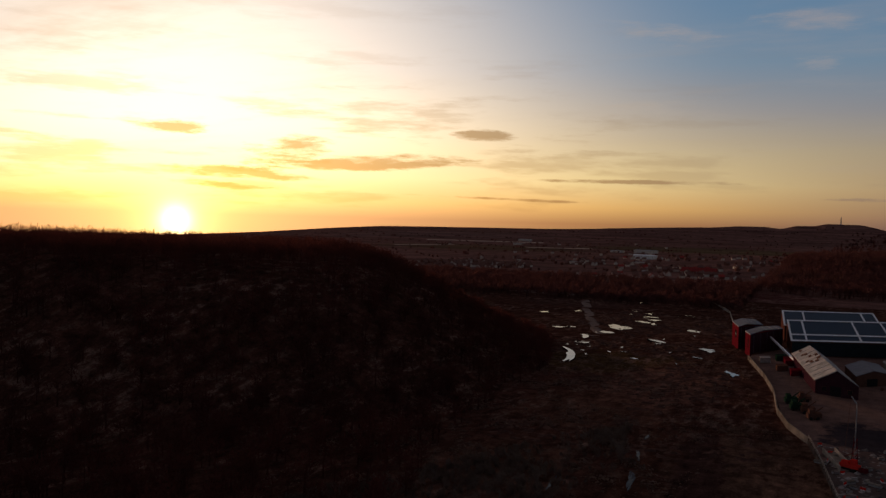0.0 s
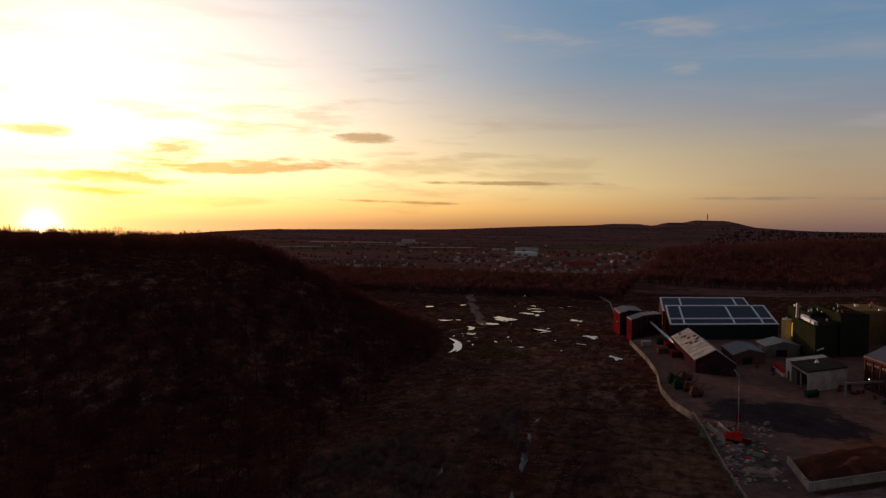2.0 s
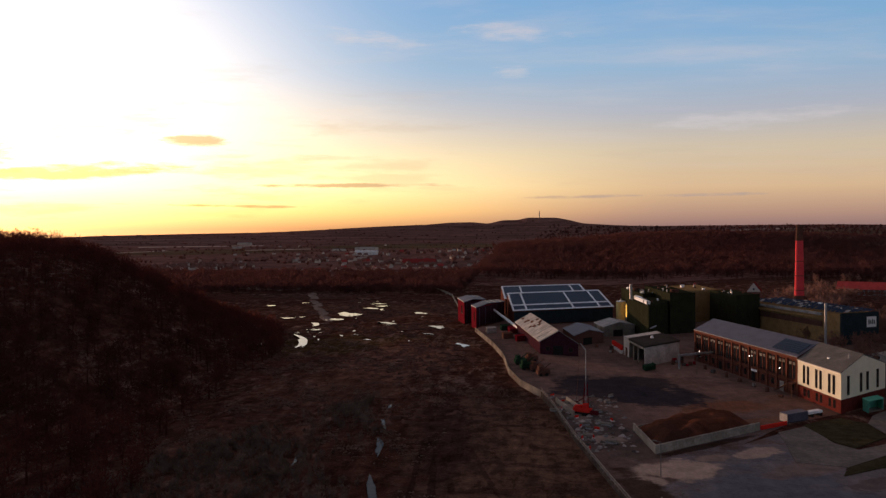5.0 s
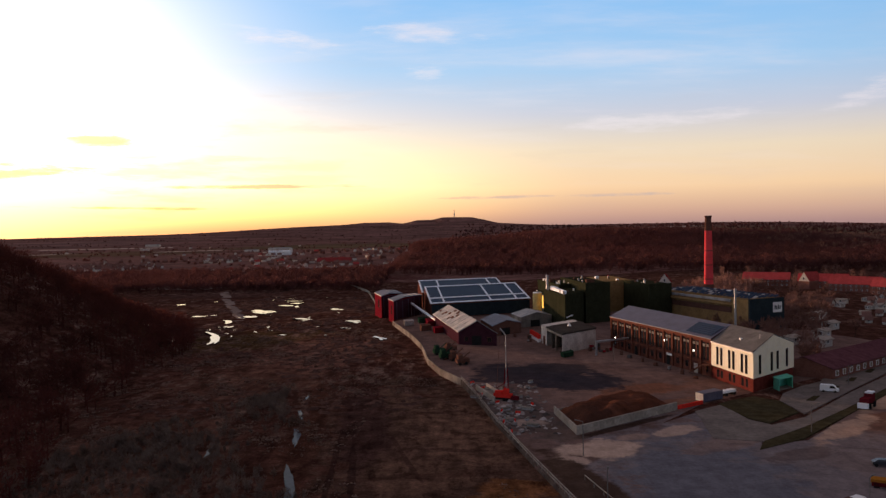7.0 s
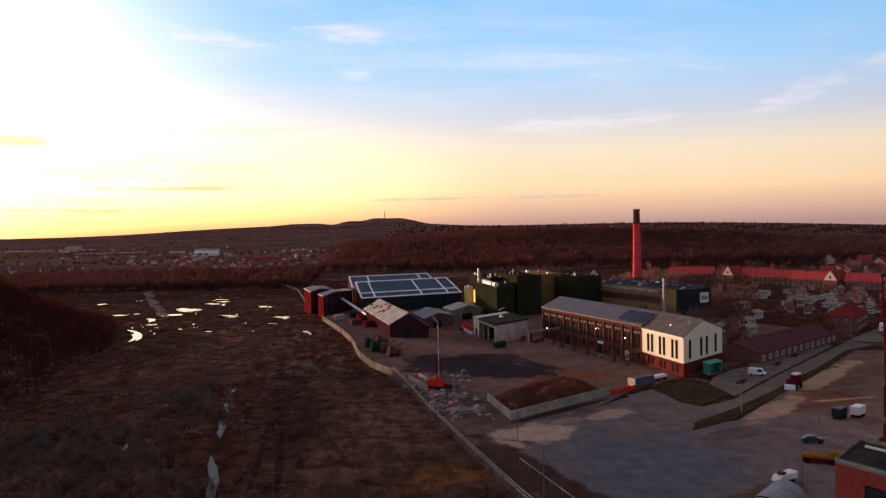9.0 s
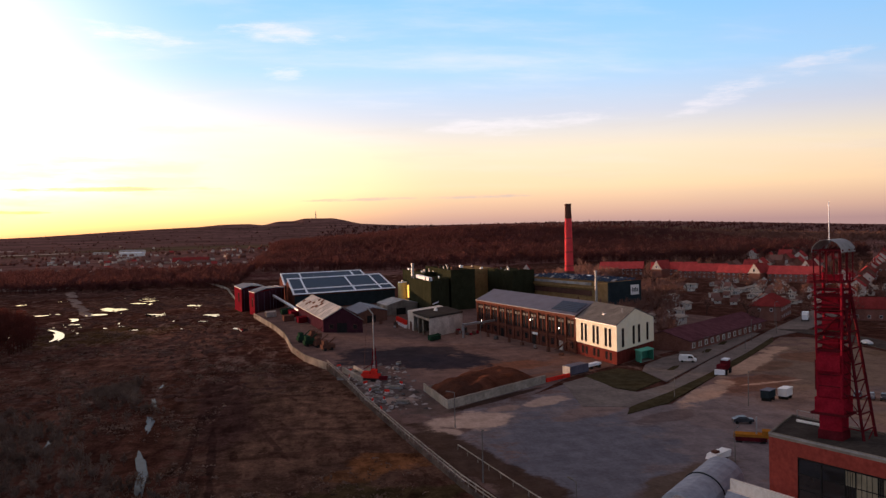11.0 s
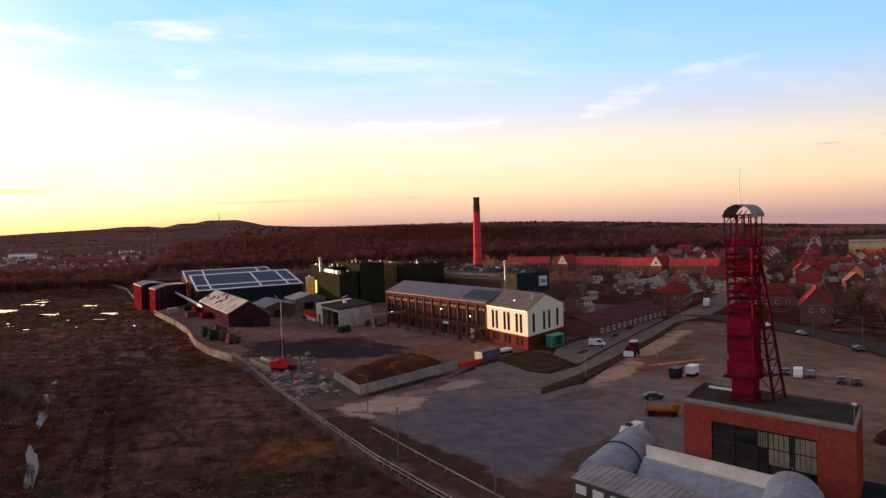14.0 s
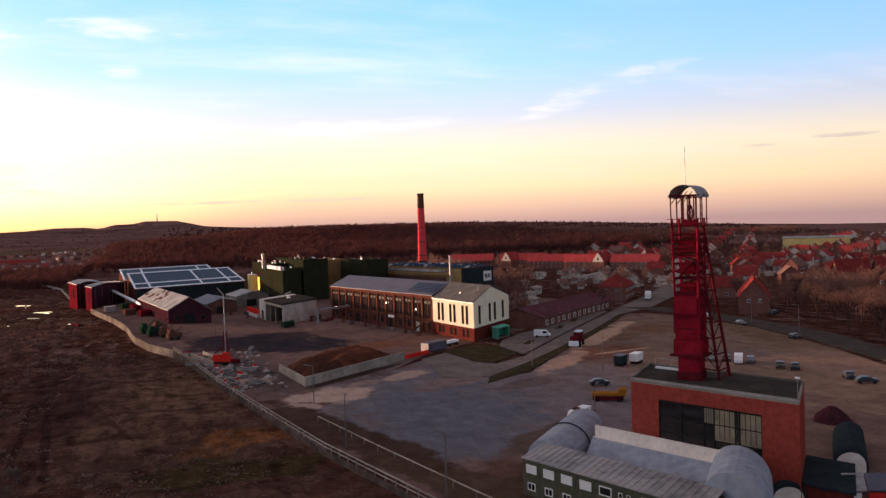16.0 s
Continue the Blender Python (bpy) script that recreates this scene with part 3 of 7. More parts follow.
def build_ground():
    ys = np.concatenate([np.arange(-260, 60, 40), np.arange(60, 500, 4.5), np.arange(500, 900, 14), np.arange(900, 4901, 70)])
    fx = np.concatenate([-np.geomspace(7, 5000, 52)[::-1], np.arange(-5.5, 6, 1.1), np.geomspace(7, 5000, 46)])
    verts = []
    for y in ys:
        off = float(fence_x(y)) if y < 470 else -28.0
        xs = fx + off * (1 if y < 470 else float(1 - smooth(y, 470, 700)))
        verts.append(np.stack([xs, np.full_like(xs, y), land(xs, y)], 1))
    nx = len(fx)
    faces = [(j * nx + i, j * nx + i + 1, (j + 1) * nx + i + 1, (j + 1) * nx + i) for j in range(len(ys) - 1) for i in range(nx - 1)]
    ob = setting("ground", (np.concatenate(verts).tolist(), faces), M_WASTE, "rough brown wasteland and open country")
    ob.data.materials.append(M_FIELD)
    for f in ob.data.polygons:
        f.material_index = 1 if f.center.y > 930 or f.center.y < 40 else 0
        f.use_smooth = True
    return ob


ground = build_ground()


def sheet(name, outline, mat, z, label, kind="structure", step=2.0, ragged=0.9):
    """A flat sheet with an uneven rim laid on the ground."""
    rim = []
    for (x0, y0), (x1, y1) in zip(outline, outline[1:] + outline[:1]):
        k = max(1, int(math.hypot(x1 - x0, y1 - y0) / step))
        for i in range(k):
            x, y = x0 + (x1 - x0) * i / k, y0 + (y1 - y0) * i / k
            w = ragged * (noise.noise((x * 0.10, y * 0.07, z * 7)) + 0.6 * noise.noise((x * 0.45, y * 0.3, z * 9)))
            rim.append((x + w, y + w, z))
    lower = [(x, y, z - 0.5) for x, y, _ in rim]
    n = len(rim)
    faces = [tuple(range(n))] + [(i, n + i, n + (i + 1) % n, (i + 1) % n) for i in range(n)]
    return tagged(new(name, mesh_of(name, rim + lower, faces, mat)), label, kind=kind)


YARD = [(x + 0.6, y) for x, y in FENCE[2:]] + [(-9.7, 510.6), (69.9, 527.0), (132.4, 486.4), (183.4, 343.0), (156.0, 305.1), (70.9, 239.2), (45.3, 204.5), (30.1, 178.8)]

sheet("yard", YARD, M_SITE, 0.05, "brown-grey gravel works yard")
sheet("scrub_strip", [(25.6, 150), (21, 181), (27, 190), (33, 176), (36, 152), (41, 122), (48, 96), (42, 84), (36.5, 97), (30, 128)], M_SITE, 0.07, "brown scrub strip inside the wall", ragged=0.4)
sheet("parking_lot", [(35, 152), (31, 172), (29.5, 180), (38, 198), (54, 216), (66, 228), (74.5, 236), (76, 217), (79, 211), (70.5, 194), (86, 198), (98, 192), (112, 160), (116, 74), (50, 74), (40, 108), (38, 125)],
      M_SITE, 0.12, "worn grey asphalt lot with pale patches", ragged=1.6)
sheet("dirt_field", [(80, 194), (104.5, 223), (126, 247.4), (157.5, 284), (166, 294), (174, 290), (178, 275), (177, 238), (171, 208), (156, 163), (140, 120), (150, 60), (96, 60), (90, 100), (100, 130), (105, 160), (96, 186)], M_SITE, 0.17, "open brown dirt field", ragged=1.2)
sheet("road", [(66, 229), (75.2, 236.4), (76.4, 218), (80, 212), (91.5, 220), (118.5, 252), (148.5, 285), (176, 316), (219, 362), (290, 446), (300, 438), (228, 352), (186, 309), (164.5, 295), (137, 263.5), (106.5, 229.5), (87, 209.5), (72, 196), (62, 200)],
      M_ROAD, 0.27, "dark asphalt access road", ragged=0.3)
sheet("road", [(176, 316), (183, 286), (180, 249), (174, 211), (161, 169), (150, 110), (158, 108), (172, 172), (186, 212), (191, 249), (193, 280), (190, 306)],
      M_STREET, 0.28, "dark asphalt street past the field", ragged=0.3)
sheet("grass_verge", [(72, 196), (87, 209.2), (106.4, 229.2), (137, 263.2), (164, 295), (157.5, 283.5), (126.5, 247.2), (105, 223.6), (82, 198), (68.5, 189)], M_GRASS, 0.32, "strip of dull winter grass", ragged=0.25)
sheet("grass_verge", [(74.8, 237.5), (76.6, 220), (80.2, 214), (92, 225.5), (92.6, 240), (88, 247), (81, 243)], M_GRASS, 0.30, "grass corner before the office", ragged=0.3)
sheet("parking_bays", [(93, 241), (93, 224), (119, 254), (149, 288), (165, 306), (160, 318), (146, 318), (116, 268), (108, 262), (98, 251)], M_ROAD, 0.24, "asphalt parking bays beside the office", ragged=0.3)
for i, (x, y) in enumerate(((100, 240), (112, 254), (124, 268), (137, 283), (148, 298))):
    sheet("grass_island", [(x, y), (x + 4.5, y + 6), (x + 6.5, y + 6), (x + 2, y - 0.5)], M_GRASS, 0.36, "small grass island between the bays", ragged=0.2)


# ---- boundary wall of the works ----
def boundary_wall():
    for i, ((x0, y0), (x1, y1)) in enumerate(zip(FENCE[:-1], FENCE[1:])):
        wall = thing("boundary_wall", "low concrete boundary wall with a rail on top", "wall", "boundary wall sections")
        near = y0 < 275
        d = Vector((x1 - x0, y1 - y0)).normalized()
        side = Vector((d.y, -d.x)) * 0.35
        top = 0.3 if near else 0.7
        v = [(x0, y0, -3.2), (x1, y1, -3.2), (x1 + side.x, y1 + side.y, -3.2), (x0 + side.x, y0 + side.y, -3.2),
             (x0, y0, top), (x1, y1, top), (x1 + side.x, y1 + side.y, top), (x0 + side.x, y0 + side.y, top)]
        part("wall", (v, BOX), M_WALL if near else M_SLAB, wall)
        if near:
            k = max(3, int(math.hypot(x1 - x0, y1 - y0) / 3.0))
            for j in range(k):
                x, y = x0 + (x1 - x0) * j / k + side.x / 2, y0 + (y1 - y0) * j / k + side.y / 2
                part("post", upright(x, y, top, top + 1.25, 0.11, 0.10, 6), M_SLAB, wall)
            a, b = (x0 + side.x / 2, y0 + side.y / 2), (x1 + side.x / 2, y1 + side.y / 2)
            for h in (0.6, 1.2):
                part("rail", beam((*a, top + h), (*b, top + h), 0.15), M_CONC, wall)


boundary_wall()


def far_wall():
    """Low wall that goes on from the red sheds to the far end of the wasteland."""
    pts = [(-50, 640), (-67, 771), (-102, 905), (-128, 934)]
    for (x0, y0), (x1, y1) in zip(pts, pts[1:]):
        ob = thing("field_wall", "low pale wall along the far edge of the wasteland", "wall", "far wall sections")
        d = Vector((x1 - x0, y1 - y0)).normalized()
        side, k = Vector((d.y, -d.x)) * 0.4, 6
        for i in range(k):
            ax, ay, bx, by = (x0 + (x1 - x0) * i / k, y0 + (y1 - y0) * i / k, x0 + (x1 - x0) * (i + 1) / k, y0 + (y1 - y0) * (i + 1) / k)
            za, zb = float(land(ax, ay)), float(land(bx, by))
            v = [(ax, ay, za - 1), (bx, by, zb - 1), (bx + side.x, by + side.y, zb - 1), (ax + side.x, ay + side.y, za - 1),
                 (ax, ay, za + 1.8), (bx, by, zb + 1.8), (bx + side.x, by + side.y, zb + 1.8), (ax + side.x, ay + side.y, za + 1.8)]
            part("wall_panel", (v, BOX), M_CONC, ob)


far_wall()

# ---- office and brick hall ----
def office_building():
    pl = Plan((90.1, 253.2), (85.9, 279.4), (110.0, 273.1))
    ob = thing("office_building", "white-panelled office with slit windows over a red brick base", "building")
    L, W = pl.la, pl.lb
    part("base_storey", pl.box(0.3, L, 0.3, W - 0.3, 0, 4.1), M_PLINTH, ob, "dark red brick ground floor")
    part("upper_storey", pl.gabled(0, L, 0, W, 4.1, 11.8, 15.6), M_WHITE, ob, "white panelled upper floor")
    m = W / 2
    part("roof", join(pl.slope(-0.0, L + 0.02, -0.35, 11.75, m, 15.75), pl.slope(0, L, W + 0.35, 11.75, m, 15.75)), M_ROOF, ob)
    part("gutter", pl.box(0, L, -0.5, -0.3, 11.6, 11.85), M_METAL, ob)
    for k, a in enumerate((3.4, 6.0, 11.2, 13.8, 19.0, 21.6)):
        window(pl, "a", a, 1.35, 5.0, 10.6, ob, frame_mat=M_BLACK)
        window(pl, "a", a, 1.3, 1.0, 3.4, ob, frame_mat=M_BLACK, b_at=0.3)
    for b in (3.6, 11.5, 15.6, 22.2):
        window(pl, "b", b, 1.5, 5.0, 10.6, ob, frame_mat=M_BLACK)
    part("skylight", pl.box(12, 13.2, 5.2, 6.4, 13.3, 13.9), M_WPAINT, ob)
    part("vent_pipe", upright(*pl.p(4, 9, 0)[:2], 13.6, 15.9, 0.2, 0.2, 8), M_METAL, ob)
    return pl


office = office_building()


def brick_hall():
    pl = Plan((85.9, 279.4), (67.6, 353.1), (105.7, 299.3))
    ob = thing("brick_hall", "long dark brick works hall with piers and a slate roof", "building")
    L, W, m = pl.la, pl.lb, pl.lb / 2
    part("wall", pl.gabled(0.05, L, 0.4, W - 0.4, 0, 12.4, 15.6), M_BRICK, ob)
    part("roof", join(pl.slope(0.05, L + 0.4, -0.3, 12.35, m, 15.7), pl.slope(0.05, L + 0.4, W + 0.3, 12.35, m, 15.7)), M_SLATE, ob, "blue-grey slate roof")
    part("cornice", pl.box(0.05, L, -0.25, 0.38, 11.6, 12.3), M_PIER, ob)
    part("string_course", pl.box(0.05, L, 0.05, 0.38, 4.2, 4.7), M_PIER, ob)
    bays = 12
    step = (L - 1) / bays
    for i in range(bays + 1):
        a = 0.4 + i * step
        part("pier", pl.box(a - 0.45, a + 0.45, -0.05, 0.4, 0, 11.6), M_PIER, ob)
    for i in range(bays):
        a = 0.4 + i * step
        for k in (0.22, 0.56):
            w = window(pl, "a", a + step * k, step * 0.2, 5.2, 11.0, ob, frame_mat=M_BLACK, b_at=0.4)
            part("lintel", pl.box(a + step * k - 0.1, a + step * (k + 0.2) + 0.1, 0.2, 0.36, 9.6, 10.5), M_SLAB, w)
        if i in (1, 4, 8):
            part("door", pl.box(a + 2.0, a + 4.4, 0.25, 0.38, 0, 3.2), M_METAL if i == 1 else M_BLACK, ob)
        else:
            window(pl, "a", a + step * 0.3, step * 0.3, 1.4, 3.4, ob, frame_mat=M_BLACK, b_at=0.4)
    for i in range(6):
        b0 = 1.6 + i * 1.55
        part("solar_panel", pl.slope(1.5, 17.5, b0, 12.72 + b0 * 0.243, b0 + 1.3, 12.72 + (b0 + 1.3) * 0.243, 0.1), M_SOLAR, ob)
    for a, z in ((10.4, 7.2), (30.5, 8.3), (71, 4.3)):
        part("wall_lamp", pl.box(a, a + 0.35, -0.35, -0.1, z, z + 0.4), M_LAMP, ob, "lit wall lamp")
    part("sign", pl.box(25.5, 29.5, -0.15, 0.0, 3.5, 4.3), M_WPAINT, ob, "white sign board over the door")
    # outside stair up to the first floor
    st = thing("outdoor_stair", "dark steel stair against the brick hall", "stair")
    for i in range(12):
        part("step", pl.box(2.5 + i * 0.75, 3.4 + i * 0.75, -3.2, -1.4, 4.0 - i * 0.33, 4.1 - i * 0.33), M_SOOT, st)
    part("landing", pl.box(0.4, 2.6, -3.2, 0.0, 4.2, 4.35), M_SOOT, st)
    for a, b in ((0.6, -3.0), (2.4, -3.0)):
        part("post", pl.box(a, a + 0.15, b, b + 0.15, 0, 4.2), M_SOOT, st)
    part("handrail", beam(pl.p(2.5, -3.2, 5.3), pl.p(11.6, -3.2, 1.3), 0.1), M_SOOT, st)
    duct = thing("pipe_bridge", "pale pipe on a post leading to the hall", "pipe")
    part("post", upright(*pl.p(66, -17, 0)[:2], 0, 5.2, 0.45, 0.45, 8), M_METAL, duct)
    part("pipe", beam(pl.p(66, -17.3, 5.2), pl.p(60, 0.3, 5.6), 0.7), M_METAL, duct)
    return pl


brick = brick_hall()

# ---- tall round chimney ----
def chimney():
    ob = thing("chimney", "tall tapered brick factory chimney with a sooty top", "chimney")
    x, y = 150.1, 491.6
    part("base_shaft", upright(x, y, 0, 13.5, 2.9, 2.62, 20), M_PIER, ob, "brown brick base")
    part("shaft", upright(x, y, 13.5, 45.5, 2.62, 1.95, 20), M_CHIM, ob, "red brick shaft")
    part("band", upright(x, y, 13.5, 15.2, 2.95, 2.9, 20), M_SOOT, ob)
    part("upper_shaft", upright(x, y, 45.5, 53.0, 1.98, 1.75, 20), M_SOOT, ob, "soot-dark upper shaft")
    part("crown", upright(x, y, 53.0, 54.0, 2.0, 1.9, 20), M_SOOT, ob)
    for h in (18.0, 26.0, 34.0):
        part("iron_hoop", upright(x, y, h, h + 0.35, 2.93 - h * 0.0212 + 0.05, 2.92 - h * 0.0212 + 0.05, 20), M_SOOT, ob)


chimney()


def flue_stack(x, y, z0, z1, r, label):
    ob = thing("flue_stack", label, "chimney")
    part("pipe", upright(x, y, z0, z1, r, r * 0.92, 10), M_METAL, ob)
    part("cap", upright(x, y, z1, z1 + 0.5, r * 1.15, r * 1.15, 10), M_METAL, ob)


flue_stack(122.9, 366.1, 0, 21.5, 0.55, "slim pale steel flue behind the brick hall")


# ---- green process buildings ----
def cladding_block(A, B, C, h, mat, label, ribs=8):
    pl = Plan(A, B, C)
    ob = thing("process_building", label, "building", "cladded process buildings")
    part("wall", pl.box(0, pl.la, 0, pl.lb, 0, h), mat, ob)
    part("parapet", join(pl.box(-0.1, pl.la + 0.1, -0.1, 0.25, h, h + 0.5), pl.box(-0.1, 0.25, 0.25, pl.lb, h, h + 0.5)), mat, ob)
    for i in range(ribs):
        a = pl.la * (i + 0.5) / ribs
        part("cladding_seam", pl.box(a - 0.06, a + 0.06, -0.06, 0, 0.5, h), mat, ob)
        b = pl.lb * (i + 0.5) / ribs
        part("cladding_seam", pl.box(-0.06, 0, b - 0.06, b + 0.06, 0.5, h), mat, ob)
    return pl, ob


def roof_clutter(pl, ob, h, count, seed):
    rnd = random.Random(seed)
    for _ in range(count):
        a, b, s = rnd.uniform(0.1, 0.8) * pl.la, rnd.uniform(0.1, 0.8) * pl.lb, rnd.uniform(0.5, 1.6)
        if rnd.random() < 0.5:
            part("roof_vent", upright(*pl.p(a, b, 0)[:2], h, h + s * 1.3, 0.4, 0.4, 8), M_METAL, ob)
        else:
            part("roof_unit", pl.box(a, a + s * 2, b, b + s * 1.6, h, h + s), M_RAIL if rnd.random() < 0.5 else M_SOOT, ob)


pl, ob = cladding_block((57.5, 412.1), (52.4, 456.9), (70.8, 439.7), 16.2, M_GREEN, "dark green clad block with pipes on its roof")
part("roof_duct", beam(pl.p(6, 5, 17.3), pl.p(36, 7, 17.3), 1.6), M_RAIL, ob, "fat white duct along the roof")
part("roof_duct", beam(pl.p(30, 12, 17.0), pl.p(42, 12, 17.0), 1.2), M_RAIL, ob)
part("wall_pipe", beam(pl.p(-0.6, 2, 6.0), pl.p(-0.6, 11, 6.3), 0.4), M_RAIL, ob)
roof_clutter(pl, ob, 16.2, 6, 3)
flue_stack(*pl.p(40, 3, 0)[:2], 16.2, 23.5, 0.7, "pale steel flue on the green block")
pl, ob = cladding_block((71.8, 439.3), (67.0, 497.7), (85.5, 446.1), 20.0, M_GREEN, "tall dark green clad tower block")
roof_clutter(pl, ob, 20.0, 8, 4)
pl, ob = cladding_block((62.0, 467.5), (55.9, 515.9), (72.1, 474.3), 17.6, M_GREEN, "dark clad block with roof tanks")
roof_clutter(pl, ob, 17.6, 16, 5)
pl, ob = cladding_block((88.5, 492.4), (84.1, 538.3), (110.3, 503.4), 17.4, M_OCHRE, "ochre clad building behind the works")
roof_clutter(pl, ob, 17.4, 4, 6)
pl, ob = cladding_block((107.0, 452.0), (101.5, 490.0), (121.0, 461.0), 18.0, M_GREEN, "green clad hall end")
roof_clutter(pl, ob, 18.0, 7, 7)


def plant_hall():
    pl = Plan((141.3, 400.3), (117.7, 474.8), (161.0, 410.5))
    ob = thing("plant_hall", "long flat plant hall, dark teal end, solar panels on top", "building")
    L, W = pl.la, pl.lb
    part("wall", pl.box(1.2, L, 0, W, 0, 13.6), M_OCHRE, ob)
    part("end_block", pl.box(0, 1.2, -0.3, W, 0, 14.2), M_NAVY, ob, "dark teal end block")
    part("eave_beam", pl.box(14, L + 1, -0.9, -0.02, 12.2, 13.4), M_TIN, ob)
    part("wall_band", pl.box(14, L, -0.4, -0.02, 7.0, 9.6), M_SOOT, ob)
    part("pipe", beam(pl.p(10, -1.4, 11.2), pl.p(L + 6, -1.4, 11.2), 0.9), M_OCHRE, ob, "long ochre pipe")
    pick = random.Random(14)
    for i in range(24):
        for j in range(6):
            a, b = 2 + i * (L - 5) / 24 + pick.uniform(-0.3, 0.3), 1.5 + j * (W - 2) / 6
            part("solar_panel", pl.slope(a, a + 2.3, b, 14.3, b + W / 6 - 1.5, 15.2, 0.12), M_SOLAR if pick.random() < 0.86 else M_TIN, ob)
    sign = part("sign", pl.box(-0.2, -0.02, W * 0.66, W * 0.66 + 5.8, 7.4, 12.2), M_WPAINT, ob, "square white sign with dark bars")
    for k in range(4):
        b0 = W * 0.66 + 0.9 + k * 1.1
        part("sign_bar", pl.box(-0.28, -0.21, b0, b0 + 0.65, 8.8, 10.9 - 0.4 * (k % 2)), M_NAVY, sign)
    roof_clutter(pl, ob, 14.3, 8, 9)


plant_hall()


def concrete_garage():
    pl = Plan((45.7, 336.4), (41.3, 369.4), (62.0, 354.6))
    ob = thing("garage", "grey concrete vehicle shed with open bays and a dark flat roof", "building")
    L, W = pl.la, pl.lb
    part("back_wall", pl.box(0, 0.4, 0, W, 0, 7.4), M_PALECONC, ob)
    part("end_wall", pl.box(L * 0.72, L, 0, W, 0, 7.8), M_PALECONC, ob)
    part("rear_wall", pl.box(0.4, L * 0.72, W - 0.4, W, 0, 7.4), M_SLAB, ob)
    for a in (0.28, 0.5):
        part("pillar", pl.box(L * a, L * a + 0.7, 0, 0.7, 0, 7.0), M_CONC, ob)
    part("partition", pl.box(L * 0.5, L * 0.5 + 0.3, 0.8, W - 0.5, 0, 7.0), M_SLAB, ob)
    part("roof", pl.box(-0.3, L * 0.73, -0.4, W + 0.2, 7.4, 8.1), M_BITUMEN, ob, "dark flat roof")
    part("lintel", pl.box(0.4, L * 0.72, 0.05, 0.4, 6.4, 7.38), M_CONC, ob)
    part("door", pl.box(L * 0.80, L * 0.9, -0.12, -0.01, 0, 3.6), M_SOOT, ob)
    part("roof_dome", upright(*pl.p(L * 0.45, W * 0.5, 0)[:2], 8.1, 9.2, 0.9, 0.4, 10), M_WPAINT, ob)
    for i in range(5):
        bin_ = thing("waste_bin", "tall red and white bin beside the garage", "bin", "red and white bins")
        q = pl.p(L + 3 + i * 4.0, -0.5 + i * 0.2, 0)
        part("body", upright(q.x, q.y, 0.05, 1.5, 0.75, 0.8, 8), M_WPAINT, bin_)
        part("lid", upright(q.x, q.y, 1.5, 3.4, 0.8, 0.7, 8), M_REDPAINT, bin_)
    sk = thing("skip", "dark green open skip before the garage", "skip")
    part("body", pl.box(-9, -4.5, -3.5, 3.2, 0.3, 1.9), M_GREENMACH, sk)
    part("rim", join(pl.box(-9.1, -4.4, -3.6, -3.4, 1.9, 2.1), pl.box(-9.1, -4.4, 3.1, 3.3, 1.9, 2.1)), M_GREENMACH, sk)


concrete_garage()


# ---- sheds at the far end of the yard ----
def solar_shed():
    ob = thing("solar_shed", "wide shed with white-framed solar roof and brick gables", "building")
    for k, (A, B, C, w0, w1) in enumerate((((-7.0, 475.7), (49.4, 501.3), (-11.2, 526.2), 8.0, 13.6), ((-13.2, 537.8), (39.8, 558.6), (-16.6, 584.3), 9.5, 13.8))):
        pl = Plan(A, B, C)
        L, W = pl.la, pl.lb
        part("wall", pl.gabled(0, L, 0, W * 1.45, 0, w0, w1, mid=W), M_BRICK, ob)
        part("cladding", pl.box(0.3, L, -0.4, -0.02, 0.5, w0 - 0.6), M_NAVY, ob, "dark blue-grey front cladding")
        rise = (w1 - w0) / W

        def deck(a0, a1, b0, b1, lift, mat, name):
            part(name, pl.slope(a0, a1, b0, w0 + b0 * rise + lift, b1, w0 + b1 * rise + lift, 0.2), mat, ob)
        deck(-0.6, L + 0.6, -0.6, W, 0.1, M_SOLAR, "roof")
        cuts = (0.0, 0.13, 0.60, 0.87, 1.0) if k == 0 else (0.0, 0.22, 0.86, 1.0)
        for c in cuts:
            deck(c * L - 0.55, c * L + 0.55, -0.6, W, 0.34, M_RAIL, "roof_rib")
        for c in (0.0, 0.28, 1.0) if k == 0 else (0.0, 1.0):
            b = c * W
            deck(-0.6, L + 0.6, b - 1.3, b + 1.3, 0.36, M_RAIL, "roof_rail")


solar_shed()


